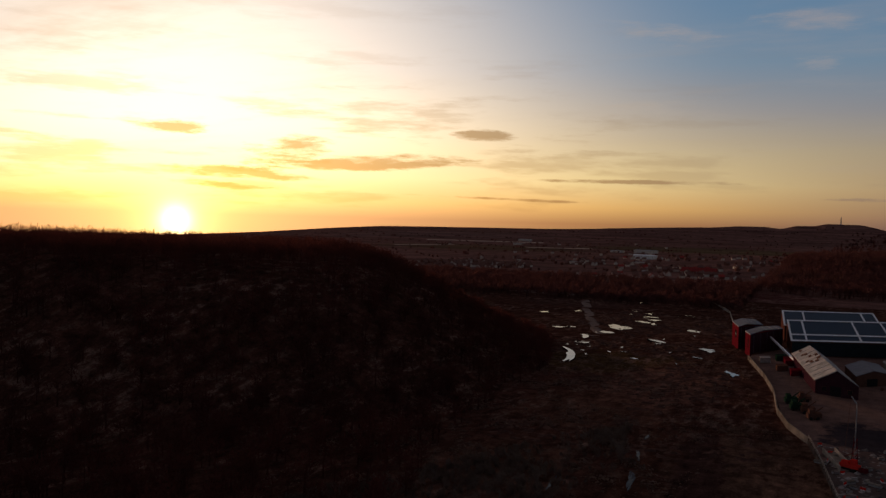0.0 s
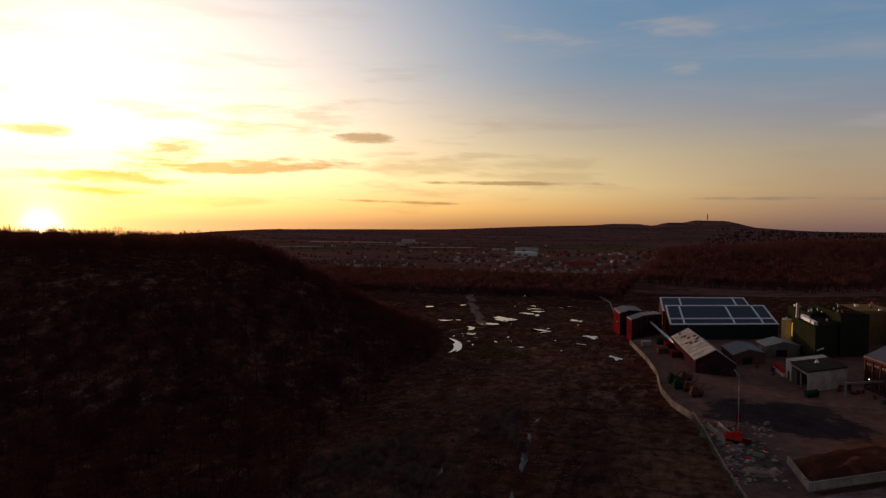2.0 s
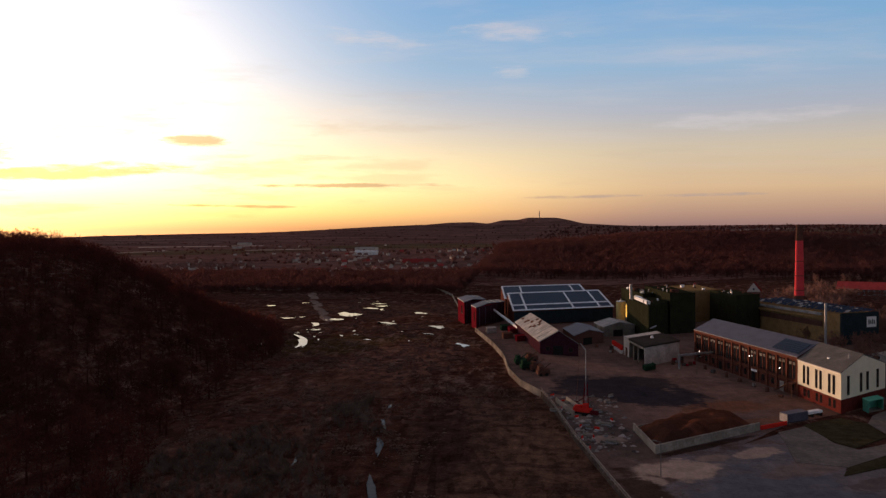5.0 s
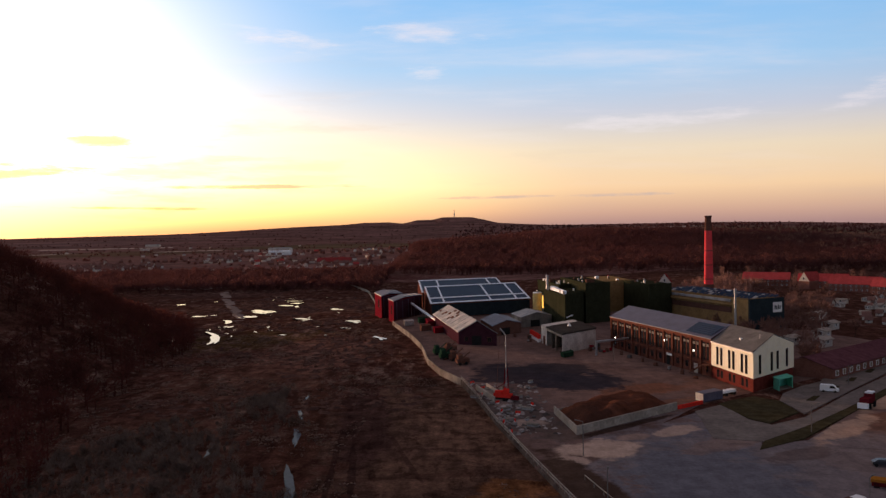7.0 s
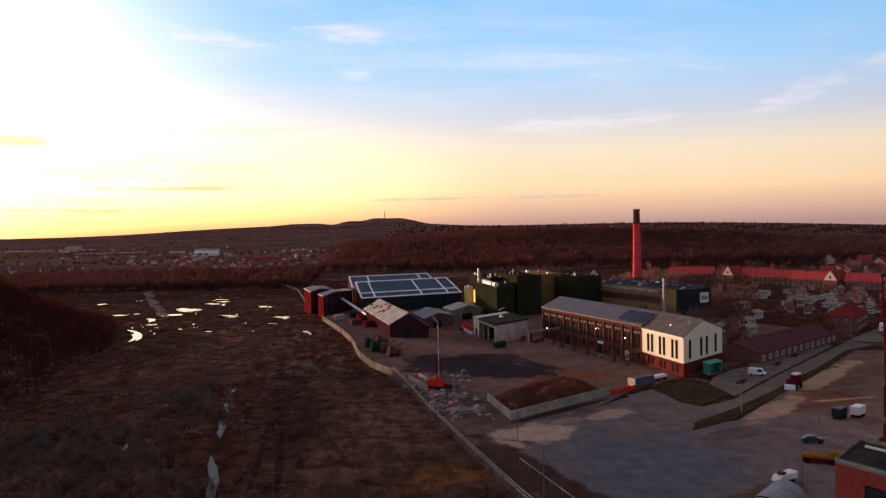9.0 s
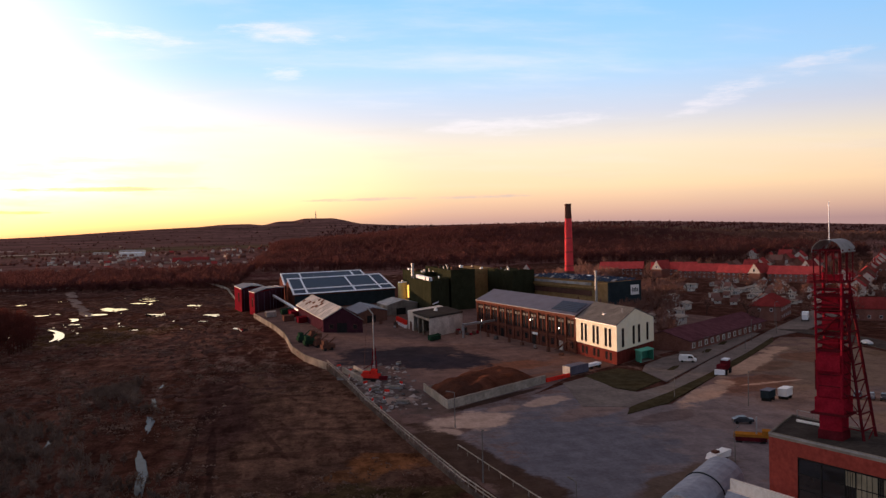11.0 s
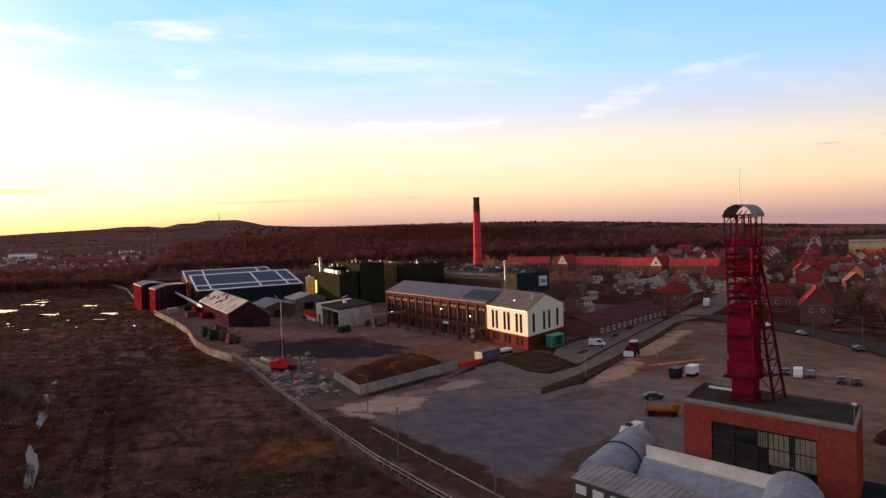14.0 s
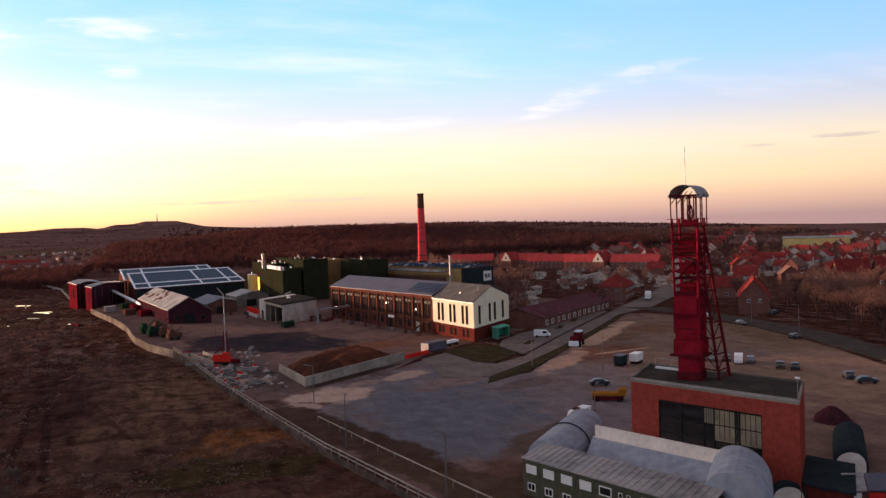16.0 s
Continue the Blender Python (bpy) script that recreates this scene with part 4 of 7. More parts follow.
def small_sheds():
    for A, B, C in (((-36.5, 507), (-42.6, 536), (-25.0, 526)), ((-27.4, 472), (-31.0, 486), (-13.0, 512))):
        pl = Plan(A, B, C)
        L, W = pl.la, pl.lb
        ob = thing("storage_shed", "red steel-clad storage shed with a dark roof", "building", "red storage sheds")
        part("wall", pl.box(0, L, 0, W, -4, 10.2), M_REDSHED, ob)
        part("long_side", pl.box(-0.12, -0.005, 0.05, W, -3.6, 10.1), M_DARKSTEEL, ob, "dark maroon long side")
        part("roof", join(pl.slope(-0.6, L + 0.6, -0.4, 10.1, W * 0.4, 11.2, 0.4), pl.slope(-0.6, L + 0.6, W + 0.5, 10.0, W * 0.4, 11.2, 0.4)), M_SLATE, ob)
        for i in range(5):
            part("wall_rib", pl.box(-0.22, -0.13, W * (i + 0.5) / 5, W * (i + 0.5) / 5 + 0.35, -2, 9.8), M_SLATE, ob)
        for i in range(3):
            part("roof_strip", pl.slope(-0.65, L + 0.65, W * (0.46 + 0.2 * i), 11.1 - 0.35 * i, W * (0.475 + 0.2 * i), 11.07 - 0.35 * i, 0.45), M_TIN, ob)
        window(pl, "a", L * 0.3, L * 0.18, 2.5, 7.5, ob, frame_mat=M_REDSHED)
    # sawtooth-roofed brick shed
    pl = Plan((6.0, 369.0), (-5.6, 446.0), (21.8, 362.0))
    L, W = pl.la, pl.lb
    ob = thing("brick_shed", "old brick shed with a patched tin roof", "building")
    part("wall", pl.gabled(0, L, 0, W, -0.5, 5.2, 10.2), M_DARKSTEEL, ob)
    part("roof", join(pl.slope(-0.4, L, -0.4, 5.15, W / 2, 10.3), pl.slope(-0.4, L, W + 0.4, 5.15, W / 2, 10.3)), M_TIN, ob, "weathered pale tin roof")
    rnd = random.Random(8)
    for i in range(10):
        a, b = rnd.uniform(L * 0.4, L * 0.92), rnd.uniform(0.2, 0.85) * W / 2
        z = 5.5 + b * 10.3 / W
        part("roof_patch", pl.slope(a, a + rnd.uniform(2, 5), b, z, b + 1.2, z + 0.75, 0.25), M_SOOT, ob)
    for i in range(9):
        part("roof_seam", pl.slope(i * L / 9, i * L / 9 + 0.3, -0.4, 5.45, W / 2, 10.6, 0.12), M_METAL, ob)
    part("door", pl.box(-0.15, -0.01, W * 0.35, W * 0.6, -0.4, 4.0), M_BLACK, ob)
    for b in (0.15, 0.75):
        window(pl, "b", W * b, 2.0, 1.5, 3.5, ob, frame_mat=M_SOOT)
    # low grey sheds
    for A, B, C, h, mat, lab in (((21.9, 394.0), (17.9, 424.6), (36.0, 406.7), 6.5, M_SOOT, "small sooty brick gabled shed"), ((37.9, 426.6), (34.8, 447.1), (54.0, 435.7), 6.8, M_SLAB, "low grey concrete shed")):
        pl = Plan(A, B, C)
        ob = thing("outbuilding", lab, "building")
        part("wall", pl.gabled(0, pl.la, 0, pl.lb, -0.5, h - 2, h), mat, ob)
        part("roof", join(pl.slope(-0.3, pl.la, -0.3, h - 1.95, pl.lb / 2, h + 0.1), pl.slope(-0.3, pl.la, pl.lb + 0.3, h - 1.95, pl.lb / 2, h + 0.1)), M_SLATE if mat is M_SOOT else M_TIN, ob)
        part("door", pl.box(-0.12, -0.01, pl.lb * 0.3, pl.lb * 0.6, -0.4, 3.2), M_BLACK, ob)
    # round tank; the sunlight on it is put in as yellow colour
    ob = thing("silo", "round tank coloured yellow for the sunlight on it", "tank")
    part("shell", upright(53.4, 496, 0, 11.5, 2.6, 2.6, 18), M_YELLOW, ob)
    part("rim", upright(53.4, 496, 11.5, 12.0, 2.7, 2.4, 18), M_RAIL, ob)
    part("rail", upright(53.4, 496, 11.98, 13.0, 0.5, 0.5, 10), M_METAL, ob)
    # framed glowing panel, added for the bright yellow glint beside the tank
    ob = thing("lit_doorway", "framed panel added to glow bright yellow beside the round tank", "doorway")
    e = Plan((55.2, 488.0), (59.0, 487.2), (55.6, 490.0))
    part("frame", join(e.box(-0.3, 0, 0, 0.5, 0, 10.6), e.box(e.la, e.la + 0.3, 0, 0.5, 0, 10.6), e.box(-0.3, e.la + 0.3, 0, 0.5, 10.6, 11.2)), M_TIN, ob)
    part("glow_surface", e.box(0, e.la, 0.25, 0.45, 3.5, 10.6), M_GLOW_SPOT, ob, "glowing yellow face in place of a bright glint")
    part("sill", e.box(0, e.la, 0.0, 0.5, 0, 3.5), M_SLAB, ob)
    # low red hall behind the office
    pl = Plan((121.7, 271.9), (173.6, 317.1), (108.6, 284.5))
    ob = thing("low_hall", "long low brick hall with a red tiled roof and many windows", "building")
    L, W = pl.la, pl.lb
    part("wall", pl.gabled(0, L, 0, W, 0, 3.3, 6.2), M_HOUSE, ob)
    part("roof", join(pl.slope(-0.4, L + 0.4, -0.5, 3.2, W / 2, 6.3), pl.slope(-0.4, L + 0.4, W + 0.5, 3.2, W / 2, 6.3)), M_PURPLE_TILE, ob)
    for i in range(13):
        window(pl, "a", 2 + i * (L - 4) / 13, 2.0, 0.9, 2.6, ob, pane=M_PANE_LIT, frame_mat=M_WPAINT)


small_sheds()


# ---- mine hall with its headframe ----
HALL = Plan((61.9, 117.8), (71.0, 95.0), (70.9, 127.2))
ROOF_Z = 13.0


def mine_hall():
    pl = HALL
    ob = thing("mine_hall", "orange-red rendered pit hall with a flat dark roof", "building")
    L, W = pl.la, pl.lb
    w0, w1, z0, z1 = L * 0.185, L * 0.80, 4.6, 10.6           # the big window
    part("front_wall", join(pl.box(0, L, 0, 0.5, 0, z0), pl.box(0, L, 0, 0.5, z1, ROOF_Z - 0.5), pl.box(0, w0, 0, 0.5, z0, z1), pl.box(w1, L, 0, 0.5, z0, z1)), M_HALL, ob)
    part("side_wall", pl.box(0, 0.5, 0.5, W, 0, ROOF_Z - 0.5), M_HALL, ob)
    part("side_wall", pl.box(L - 0.5, L, 0.5, W, 0, ROOF_Z - 0.5), M_HALL, ob)
    part("back_wall", pl.box(0.5, L - 0.5, W - 0.5, W, 0, ROOF_Z - 0.5), M_HALL, ob)
    part("roof", pl.box(0.3, L - 0.3, 0.3, W - 0.3, ROOF_Z - 0.5, ROOF_Z - 0.1), M_BITUMEN, ob, "dark bitumen roof")
    part("parapet", join(pl.box(0, L, 0, 0.3, ROOF_Z - 0.5, ROOF_Z + 0.15), pl.box(0, L, W - 0.3, W, ROOF_Z - 0.5, ROOF_Z + 0.15),
                         pl.box(0, 0.3, 0.3, W - 0.3, ROOF_Z - 0.5, ROOF_Z + 0.15), pl.box(L - 0.3, L, 0.3, W - 0.3, ROOF_Z - 0.5, ROOF_Z + 0.15)), M_SLAB, ob)
    part("drip_edge", pl.box(-0.06, L + 0.06, -0.08, -0.01, ROOF_Z - 0.15, ROOF_Z + 0.1), M_METAL, ob)
    win = part("window", join(pl.box(w0, w1, 0.1, 0.3, z0, z0 + 0.25), pl.box(w0, w1, 0.1, 0.3, z1 - 0.25, z1)), M_BLACK, ob, "wide steel-framed window")
    cols = (0.0, 0.235, 0.46, 0.56, 0.76, 0.80, 1.0)
    for c in cols:
        a = w0 + (w1 - w0) * c
        part("mullion", pl.box(a - 0.09, a + 0.09, 0.08, 0.32, z0 + 0.25, z1 - 0.25), M_BLACK, win)
    for h in (0.27, 0.62):
        part("transom", pl.box(w0, w1, 0.12, 0.26, z0 + (z1 - z0) * h, z0 + (z1 - z0) * h + 0.12), M_BLACK, win)
    for i, (c0, c1) in enumerate(zip(cols, cols[1:])):
        a0, a1 = w0 + (w1 - w0) * c0 + 0.1, w0 + (w1 - w0) * c1 - 0.1
        for j, (h0, h1) in enumerate(((0.04, 0.27), (0.29, 0.62), (0.64, 0.96))):
            # upper panes to the right look lit only through their paler colour
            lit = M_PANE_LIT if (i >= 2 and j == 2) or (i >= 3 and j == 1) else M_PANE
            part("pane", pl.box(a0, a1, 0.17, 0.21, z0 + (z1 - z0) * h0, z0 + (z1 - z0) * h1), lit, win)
        if i >= 2:
            for k in range(1, 4):
                a = a0 + (a1 - a0) * k / 4
                part("glazing_bar", pl.box(a - 0.04, a + 0.04, 0.13, 0.24, z0 + 2.0, z1 - 0.3), M_BLACK, win)
    part("dado", pl.box(-0.05, L + 0.05, -0.12, -0.01, 0, 2.2), M_PLINTH, ob)
    part("wall_lamp", upright(*pl.p(L - 0.2, 0.1, 0)[:2], ROOF_Z + 0.1, ROOF_Z + 2.6, 0.06, 0.05, 6), M_METAL, ob)
    part("lamp_head", pl.box(L - 0.5, L + 0.1, -0.1, 0.3, ROOF_Z + 2.6, ROOF_Z + 2.8), M_WPAINT, ob)
    for a in (1.2, 4.0):
        part("roof_rail", beam(pl.p(a, W - 0.5, ROOF_Z + 1.0), pl.p(a + 2.6, W - 0.5, ROOF_Z + 1.0), 0.08), M_METAL, ob)
        part("rail_post", beam(pl.p(a, W - 0.5, ROOF_Z), pl.p(a, W - 0.5, ROOF_Z + 1.0), 0.08), M_METAL, ob)
    part("roof_pipe", beam(pl.p(2.0, W - 3.6, ROOF_Z + 0.2), pl.p(6.2, W - 3.4, ROOF_Z + 0.2), 0.3), M_WPAINT, ob)
    annex = thing("hall_annex", "low dark annex on the side of the pit hall", "building")
    part("wall", pl.box(L + 0.05, L + 6.2, 0.6, W, 0, 2.9), M_PLINTH, annex)
    part("roof", pl.box(L + 0.05, L + 6.5, 0.3, W + 0.3, 2.9, 3.2), M_NAVY, annex)


mine_hall()


def headframe():
    """Winding tower: boxed shaft guides below, open lattice above, sheave deck under an arched hood, raking back legs."""
    ob = thing("headframe", "red steel pit headframe with an arched sheet-metal hood", "headframe")
    cx, cy, b = 68.9, 113.4, ROOF_Z - 0.1
    ax = Vector((0.60, -0.80, 0))                            # across the tower as it is seen
    ay = Vector((0.80, 0.60, 0))
    c = Vector((cx, cy, 0))

    def q(u, v, z):
        return c + ax * u + ay * v + Vector((0, 0, z if z < 13 else z + 0.9))

    def blk(u0, u1, v0, v1, z0, z1, taper=0.0):
        t = taper
        return ([q(u0, v0, z0), q(u1, v0, z0), q(u1, v1, z0), q(u0, v1, z0), q(u0 + t, v0 + t, z1), q(u1 - t, v0 + t, z1), q(u1 - t, v1 - t, z1), q(u0 + t, v1 - t, z1)], BOX)
    part("foot_plate", blk(-1.6, 1.6, -1.45, 1.45, b, b + 0.3), M_STEEL_DARK, ob)
    part("lower_casing", blk(-1.45, 1.45, -1.3, 1.3, b + 0.3, 15.7), M_STEEL_RED, ob, "boxed red lower shaft")
    part("collar", blk(-1.9, 1.9, -1.7, 1.7, 15.6, 17.6), M_STEEL_RED, ob)
    part("collar_hood", blk(-2.4, 2.3, -1.9, 1.9, 15.3, 15.6), M_STEEL_DARK, ob)
    for k in range(4):
        z = 17.6 + k * 1.55
        part("casing", blk(-1.55, 1.55, -1.4, 1.4, z + 0.06, z + 1.5), M_STEEL_RED, ob)
        part("casing_rib", blk(-1.65, 1.65, -1.5, 1.5, z + 1.5, z + 1.61), M_STEEL_DARK, ob)
    part("casing_front", blk(-1.5, 1.5, -1.9, -1.4, 21.2, 23.4), M_STEEL_RED, ob)
    w0, w1 = 1.55, 1.75
    for u in (-1, 1):
        for v in (-1, 1):
            part("corner_post", beam(q(u * w0, v * 1.4, 17.0), q(u * w1, v * 1.5, 34.2), 0.28), M_STEEL_RED, ob)
    levels = [24.0, 25.0, 26.0, 27.0, 28.0, 29.0, 30.0, 31.0, 32.0]
    for i, z in enumerate(levels):
        for v in (-1.45, 1.45):
            part("girder", beam(q(-1.75, v, z), q(1.75, v, z), 0.22), M_STEEL_RED if i % 2 else M_STEEL_DARK, ob)
        for u in (-1.7, 1.7):
            part("girder", beam(q(u, -1.45, z), q(u, 1.45, z), 0.22), M_STEEL_DARK, ob)
        part("floor_grating", blk(-1.6, 1.6, -1.3, 1.3, z - 0.12, z - 0.04), M_STEEL_DARK, ob)
        if i < len(levels) - 1:
            s = 1 if i % 2 else -1
            for v in (-1.45, 1.45):
                part("diagonal", beam(q(-1.65 * s, v, z), q(1.65 * s, v, z + 1.0), 0.14), M_STEEL_DARK, ob)
    for z0, z1 in ((24.1, 25.4), (26.6, 28.2), (29.6, 31.0)):
        part("guide_box", blk(-1.1, 1.0, -0.9, 0.9, z0, z1), M_STEEL_RED, ob)
    part("stair_flight", beam(q(-1.4, -1.7, 25.7), q(1.4, -1.7, 28.7), 0.35, 0.12), M_STEEL_DARK, ob)
    for z, w in ((31.2, 2.0), (33.0, 2.2), (29.3, 1.95)):
        part("walkway", blk(-w, w, -w, w, z, z + 0.15), M_STEEL_DARK, ob)
        for h in (0.55, 1.1):
            for v in (-w, w):
                part("handrail", beam(q(-w, v, z + h), q(w, v, z + h), 0.07), M_STEEL_RED, ob)
            part("handrail", beam(q(-w, -w, z + h), q(-w, w, z + h), 0.07), M_STEEL_RED, ob)
    # open sheave deck with slim columns
    for u in (-1.75, -0.9, 0.0, 0.9, 1.75):
        for v in (-1.8, 0.6, 2.6):
            part("column", beam(q(u, v, 33.1), q(u * 1.02, v, 37.3), 0.13), M_STEEL_DARK, ob)
    for v in (-1.8, 0.6, 2.6):
        part("hood_beam", beam(q(-2.1, v, 37.3), q(2.1, v, 37.3), 0.2), M_STEEL_DARK, ob)
        part("brace", beam(q(-1.9, v, 36.0), q(-0.2, v, 37.9), 0.1), M_STEEL_DARK, ob)
    part("tie", beam(q(-2.0, 0, 37.0), q(2.0, 0, 37.0), 0.16), M_STEEL_DARK, ob)
    ring = [(math.cos(2 * math.pi * i / 20), math.sin(2 * math.pi * i / 20)) for i in range(20)]
    vs = [q(du + 0.3, k * 1.15 * r, 34.9 + h * 1.15 * r) for du in (-0.1, 0.1) for r in (1.0, 0.82) for k, h in ring]
    fs = []
    for i in range(20):
        j = (i + 1) % 20
        fs += [(i, j, 20 + j, 20 + i), (40 + i, 60 + i, 60 + j, 40 + j), (i, 40 + i, 40 + j, j), (20 + i, 20 + j, 60 + j, 60 + i)]
    wheel = part("sheave_wheel", (vs, fs), M_SOOT, ob, "dark spoked sheave wheel")
    for i in range(0, 20, 4):
        k, h = ring[i]
        part("spoke", beam(q(0.3, 0, 34.9), q(0.3, k, 34.9 + h), 0.08), M_SOOT, wheel)
    part("bearing", blk(-0.5, 1.0, -0.4, 0.4, 33.15, 34.0), M_STEEL_RED, ob)
    # arched hood: the barrel runs along v
    n = 14
    arc = [(math.cos(math.pi * i / n) * 2.0, math.sin(math.pi * i / n) * 1.75) for i in range(n + 1)]
    vs = [q(u * s, v, 37.0 + h * s) for v in (-2.0, 3.1) for s in (1.0, 0.96) for u, h in arc]
    m = n + 1
    fs = []
    for i in range(n):
        fs += [(i, i + 1, 2 * m + i + 1, 2 * m + i), (m + i, 3 * m + i, 3 * m + i + 1, m + i + 1), (i, m + i, m + i + 1, i + 1), (2 * m + i, 2 * m + i + 1, 3 * m + i + 1, 3 * m + i)]
    part("hood", (vs, fs), M_TIN, ob, "arched weathered sheet-metal hood")
    part("antenna", beam(q(0.25, -1.6, 38.4), q(0.25, -1.6, 43.8), 0.09), M_RAIL, ob)
    # raking back legs down behind the hall
    tops = (q(1.6, 1.4, 33.0), q(1.6, -1.2, 33.0))
    feet = (q(4.1, 4.2, 12.0), q(3.7, 0.6, 12.0))
    for p, r in zip(tops, feet):
        part("raking_leg", beam(p, r, 0.3), M_STEEL_DARK, ob)
    steps = 10
    for i in range(1, steps):
        f0, f1 = i / steps, min(1, (i + 1) / steps)
        p0, p1 = tops[0].lerp(feet[0], f0), tops[1].lerp(feet[1], f0)
        part("leg_strut", beam(p0, p1, 0.16), M_STEEL_DARK, ob)
        part("leg_diagonal", beam(p0, tops[1].lerp(feet[1], f1), 0.12), M_STEEL_DARK, ob)
        if i >= 2:
            part("stay", beam(p1, q(1.6, -1.2, p1.z - 0.3), 0.16), M_STEEL_DARK, ob)
            part("stay_diagonal", beam(p1, q(1.6, -1.2, min(33.0, p1.z + 2.3)), 0.1), M_STEEL_DARK, ob)
    part("ladder_cage", beam(q(-1.85, -1.2, 18.5), q(-1.85, -1.2, 22.5), 0.22), M_STEEL_DARK, ob)


headframe()


# ---- canvas halls and site cabins below the pit hall ----
def barrel(pl, a0, a1, b0, b1, z0, rise, n=12, closed=True):
    """A vaulted canvas roof whose ridge runs along a."""
    w, m = (b1 - b0) / 2, (b0 + b1) / 2
    arc = [(m + math.cos(math.pi * i / n) * -w, z0 + math.sin(math.pi * i / n) ** 0.8 * rise) for i in range(n + 1)]
    v = [pl.p(a, b, z) for a in (a0, a1) for b, z in arc]
    v += [pl.p(a, b, 0) for a in (a0, a1) for b in (b0, b1)]
    k = n + 1
    f = [(i, i + 1, k + i + 1, k + i) for i in range(n)]
    e = 2 * k
    f += [(e, 0, k, e + 2), (n, e + 1, e + 3, k + n), tuple([e] + list(range(0, k)) + [e + 1])[::-1], tuple([e + 2] + list(range(k, 2 * k)) + [e + 3])]
    return v, f


def canvas_halls():
    # axes: a along the cabins' front, b away from the cabins towards the pit hall
    pl = Plan((44.4, 114.8), (54.9, 82.5), (57.4, 123.9))
    ob = thing("canvas_hall", "vaulted grey canvas hall beside the cabins", "tent", "canvas halls")
    cross = Plan((47.5, 121.0), (59.4, 134.0), (50.5, 113.5))
    part("canvas", barrel(cross, -1.0, 19.5, 0, cross.lb, 2.6, 3.4), M_TENT, ob)
    part("end_hoop", barrel(cross, 9.0, 9.25, -0.12, cross.lb + 0.12, 2.65, 3.5), M_NAVY, ob)
    ob = thing("canvas_hall", "white canvas hall with a low pitched roof", "tent", "canvas halls")
    mid = Plan((51.3, 112.7), (58.2, 94.0), (59.6, 122.4))
    part("wall", mid.gabled(0, mid.la, 0, mid.lb, 0, 3.0, 5.2), M_TENT, ob)
    part("lower_sheet", mid.slope(0, mid.la, -0.2, 3.0, mid.lb * 0.52, 5.3, 0.1), M_TENT, ob)
    part("upper_sheet", mid.slope(0, mid.la, mid.lb * 1.02, 4.2, mid.lb * 0.52, 5.3, 0.12), M_TENT_W, ob, "pale canvas sheet")
    part("valance", mid.box(0.1, mid.la, mid.lb * 0.62, mid.lb * 0.66, 4.9, 6.7), M_TENT_W, ob)
    ob = thing("canvas_hall", "large vaulted grey canvas hall", "tent", "canvas halls")
    last = Plan((57.4, 95.0), (64.8, 103.6), (60.1, 87.0))
    part("canvas", barrel(last, -2.5, 9.5, 0, last.lb, 3.4, 4.2), M_TENT, ob)
    # two-storey row of site cabins
    for i in range(9):
        cab = thing("site_cabin", "olive two-storey site cabin with white window blinds", "cabin", "site cabins")
        a0 = i * 3.15
        part("body", pl.box(a0, a0 + 3.1, -1.2, 4.4, 0, 4.8), M_CABIN, cab)
        part("roof", pl.slope(a0 - 0.02, a0 + 3.12, -1.5, 4.85, 4.7, 5.4, 0.15), M_TIN, cab, "ribbed pale tin roof")
        for k in range(3):
            part("roof_rib", pl.slope(a0 + 0.4 + k, a0 + 0.46 + k, -1.5, 5.01, 4.7, 5.56, 0.05), M_TIN, cab)
        if i not in (5, 7):
            window(pl, "a", a0 + 0.7, 1.9, 3.1, 4.2, cab, pane=M_WPAINT if i not in (4,) else M_PANE, frame_mat=M_WPAINT, b_at=-1.2)
        else:
            for s in (0.5, 1.7):
                window(pl, "a", a0 + s, 0.6, 3.4, 4.0, cab, frame_mat=M_WPAINT, b_at=-1.2)
        w = window(pl, "a", a0 + 0.9, 1.4, 0.9, 1.9, cab, frame_mat=M_WPAINT, b_at=-1.2)
        part("glazing_bar", pl.box(a0 + 1.56, a0 + 1.64, -1.35, -1.22, 1.0, 1.8), M_WPAINT, w)
    # round-ended dark stores and a small tin shed on the far side
    for A, B, C, lab, h in (((67.8, 96.5), (72.2, 101.2), (71.6, 94.8), "dark round-roofed canvas store", 3.2), ((84.3, 104.2), (95.6, 116.4), (88.4, 102.2), "long dark round-roofed store", 3.6)):
        st = Plan(A, B, C)
        ob = thing("round_store", lab, "store", "round-roofed stores")
        part("canvas", barrel(st, 0, st.la, 0, st.lb, 1.2, h - 1.2), M_NAVY, ob)
        part("end_wall", barrel(st, -0.15, -0.02, 0.3, st.lb - 0.3, 1.1, h - 1.6), M_TENT_W, ob, "pale end wall")
    sh = Plan((72.2, 93.4), (79.6, 90.0), (75.4, 97.2))
    ob = thing("tin_shed", "small shed with red doors and a tin roof", "shed")
    part("wall", sh.box(0, sh.la, 0, sh.lb, 0, 2.6), M_SOOT, ob)
    for i in range(3):
        part("door", sh.box(0.4 + i * 2.6, 2.2 + i * 2.6, -0.1, -0.01, 0, 2.3), M_WPAINT if i == 1 else M_REDPAINT, ob)
    for i in range(3):
        part("roof", sh.slope(i * sh.la / 3 + 0.05, (i + 1) * sh.la / 3 - 0.05, -0.5, 2.6, sh.lb, 3.1, 0.15), (M_NAVY, M_TIN, M_SLATE)[i], ob)
    ob = thing("covered_heap", "heap under a dark red tarpaulin", "tarpaulin")
    rnd = random.Random(4)
    vs, fs = [], []
    for j in range(5):
        for i in range(12):
            t, r = 2 * math.pi * i / 12, (4 - j) / 4
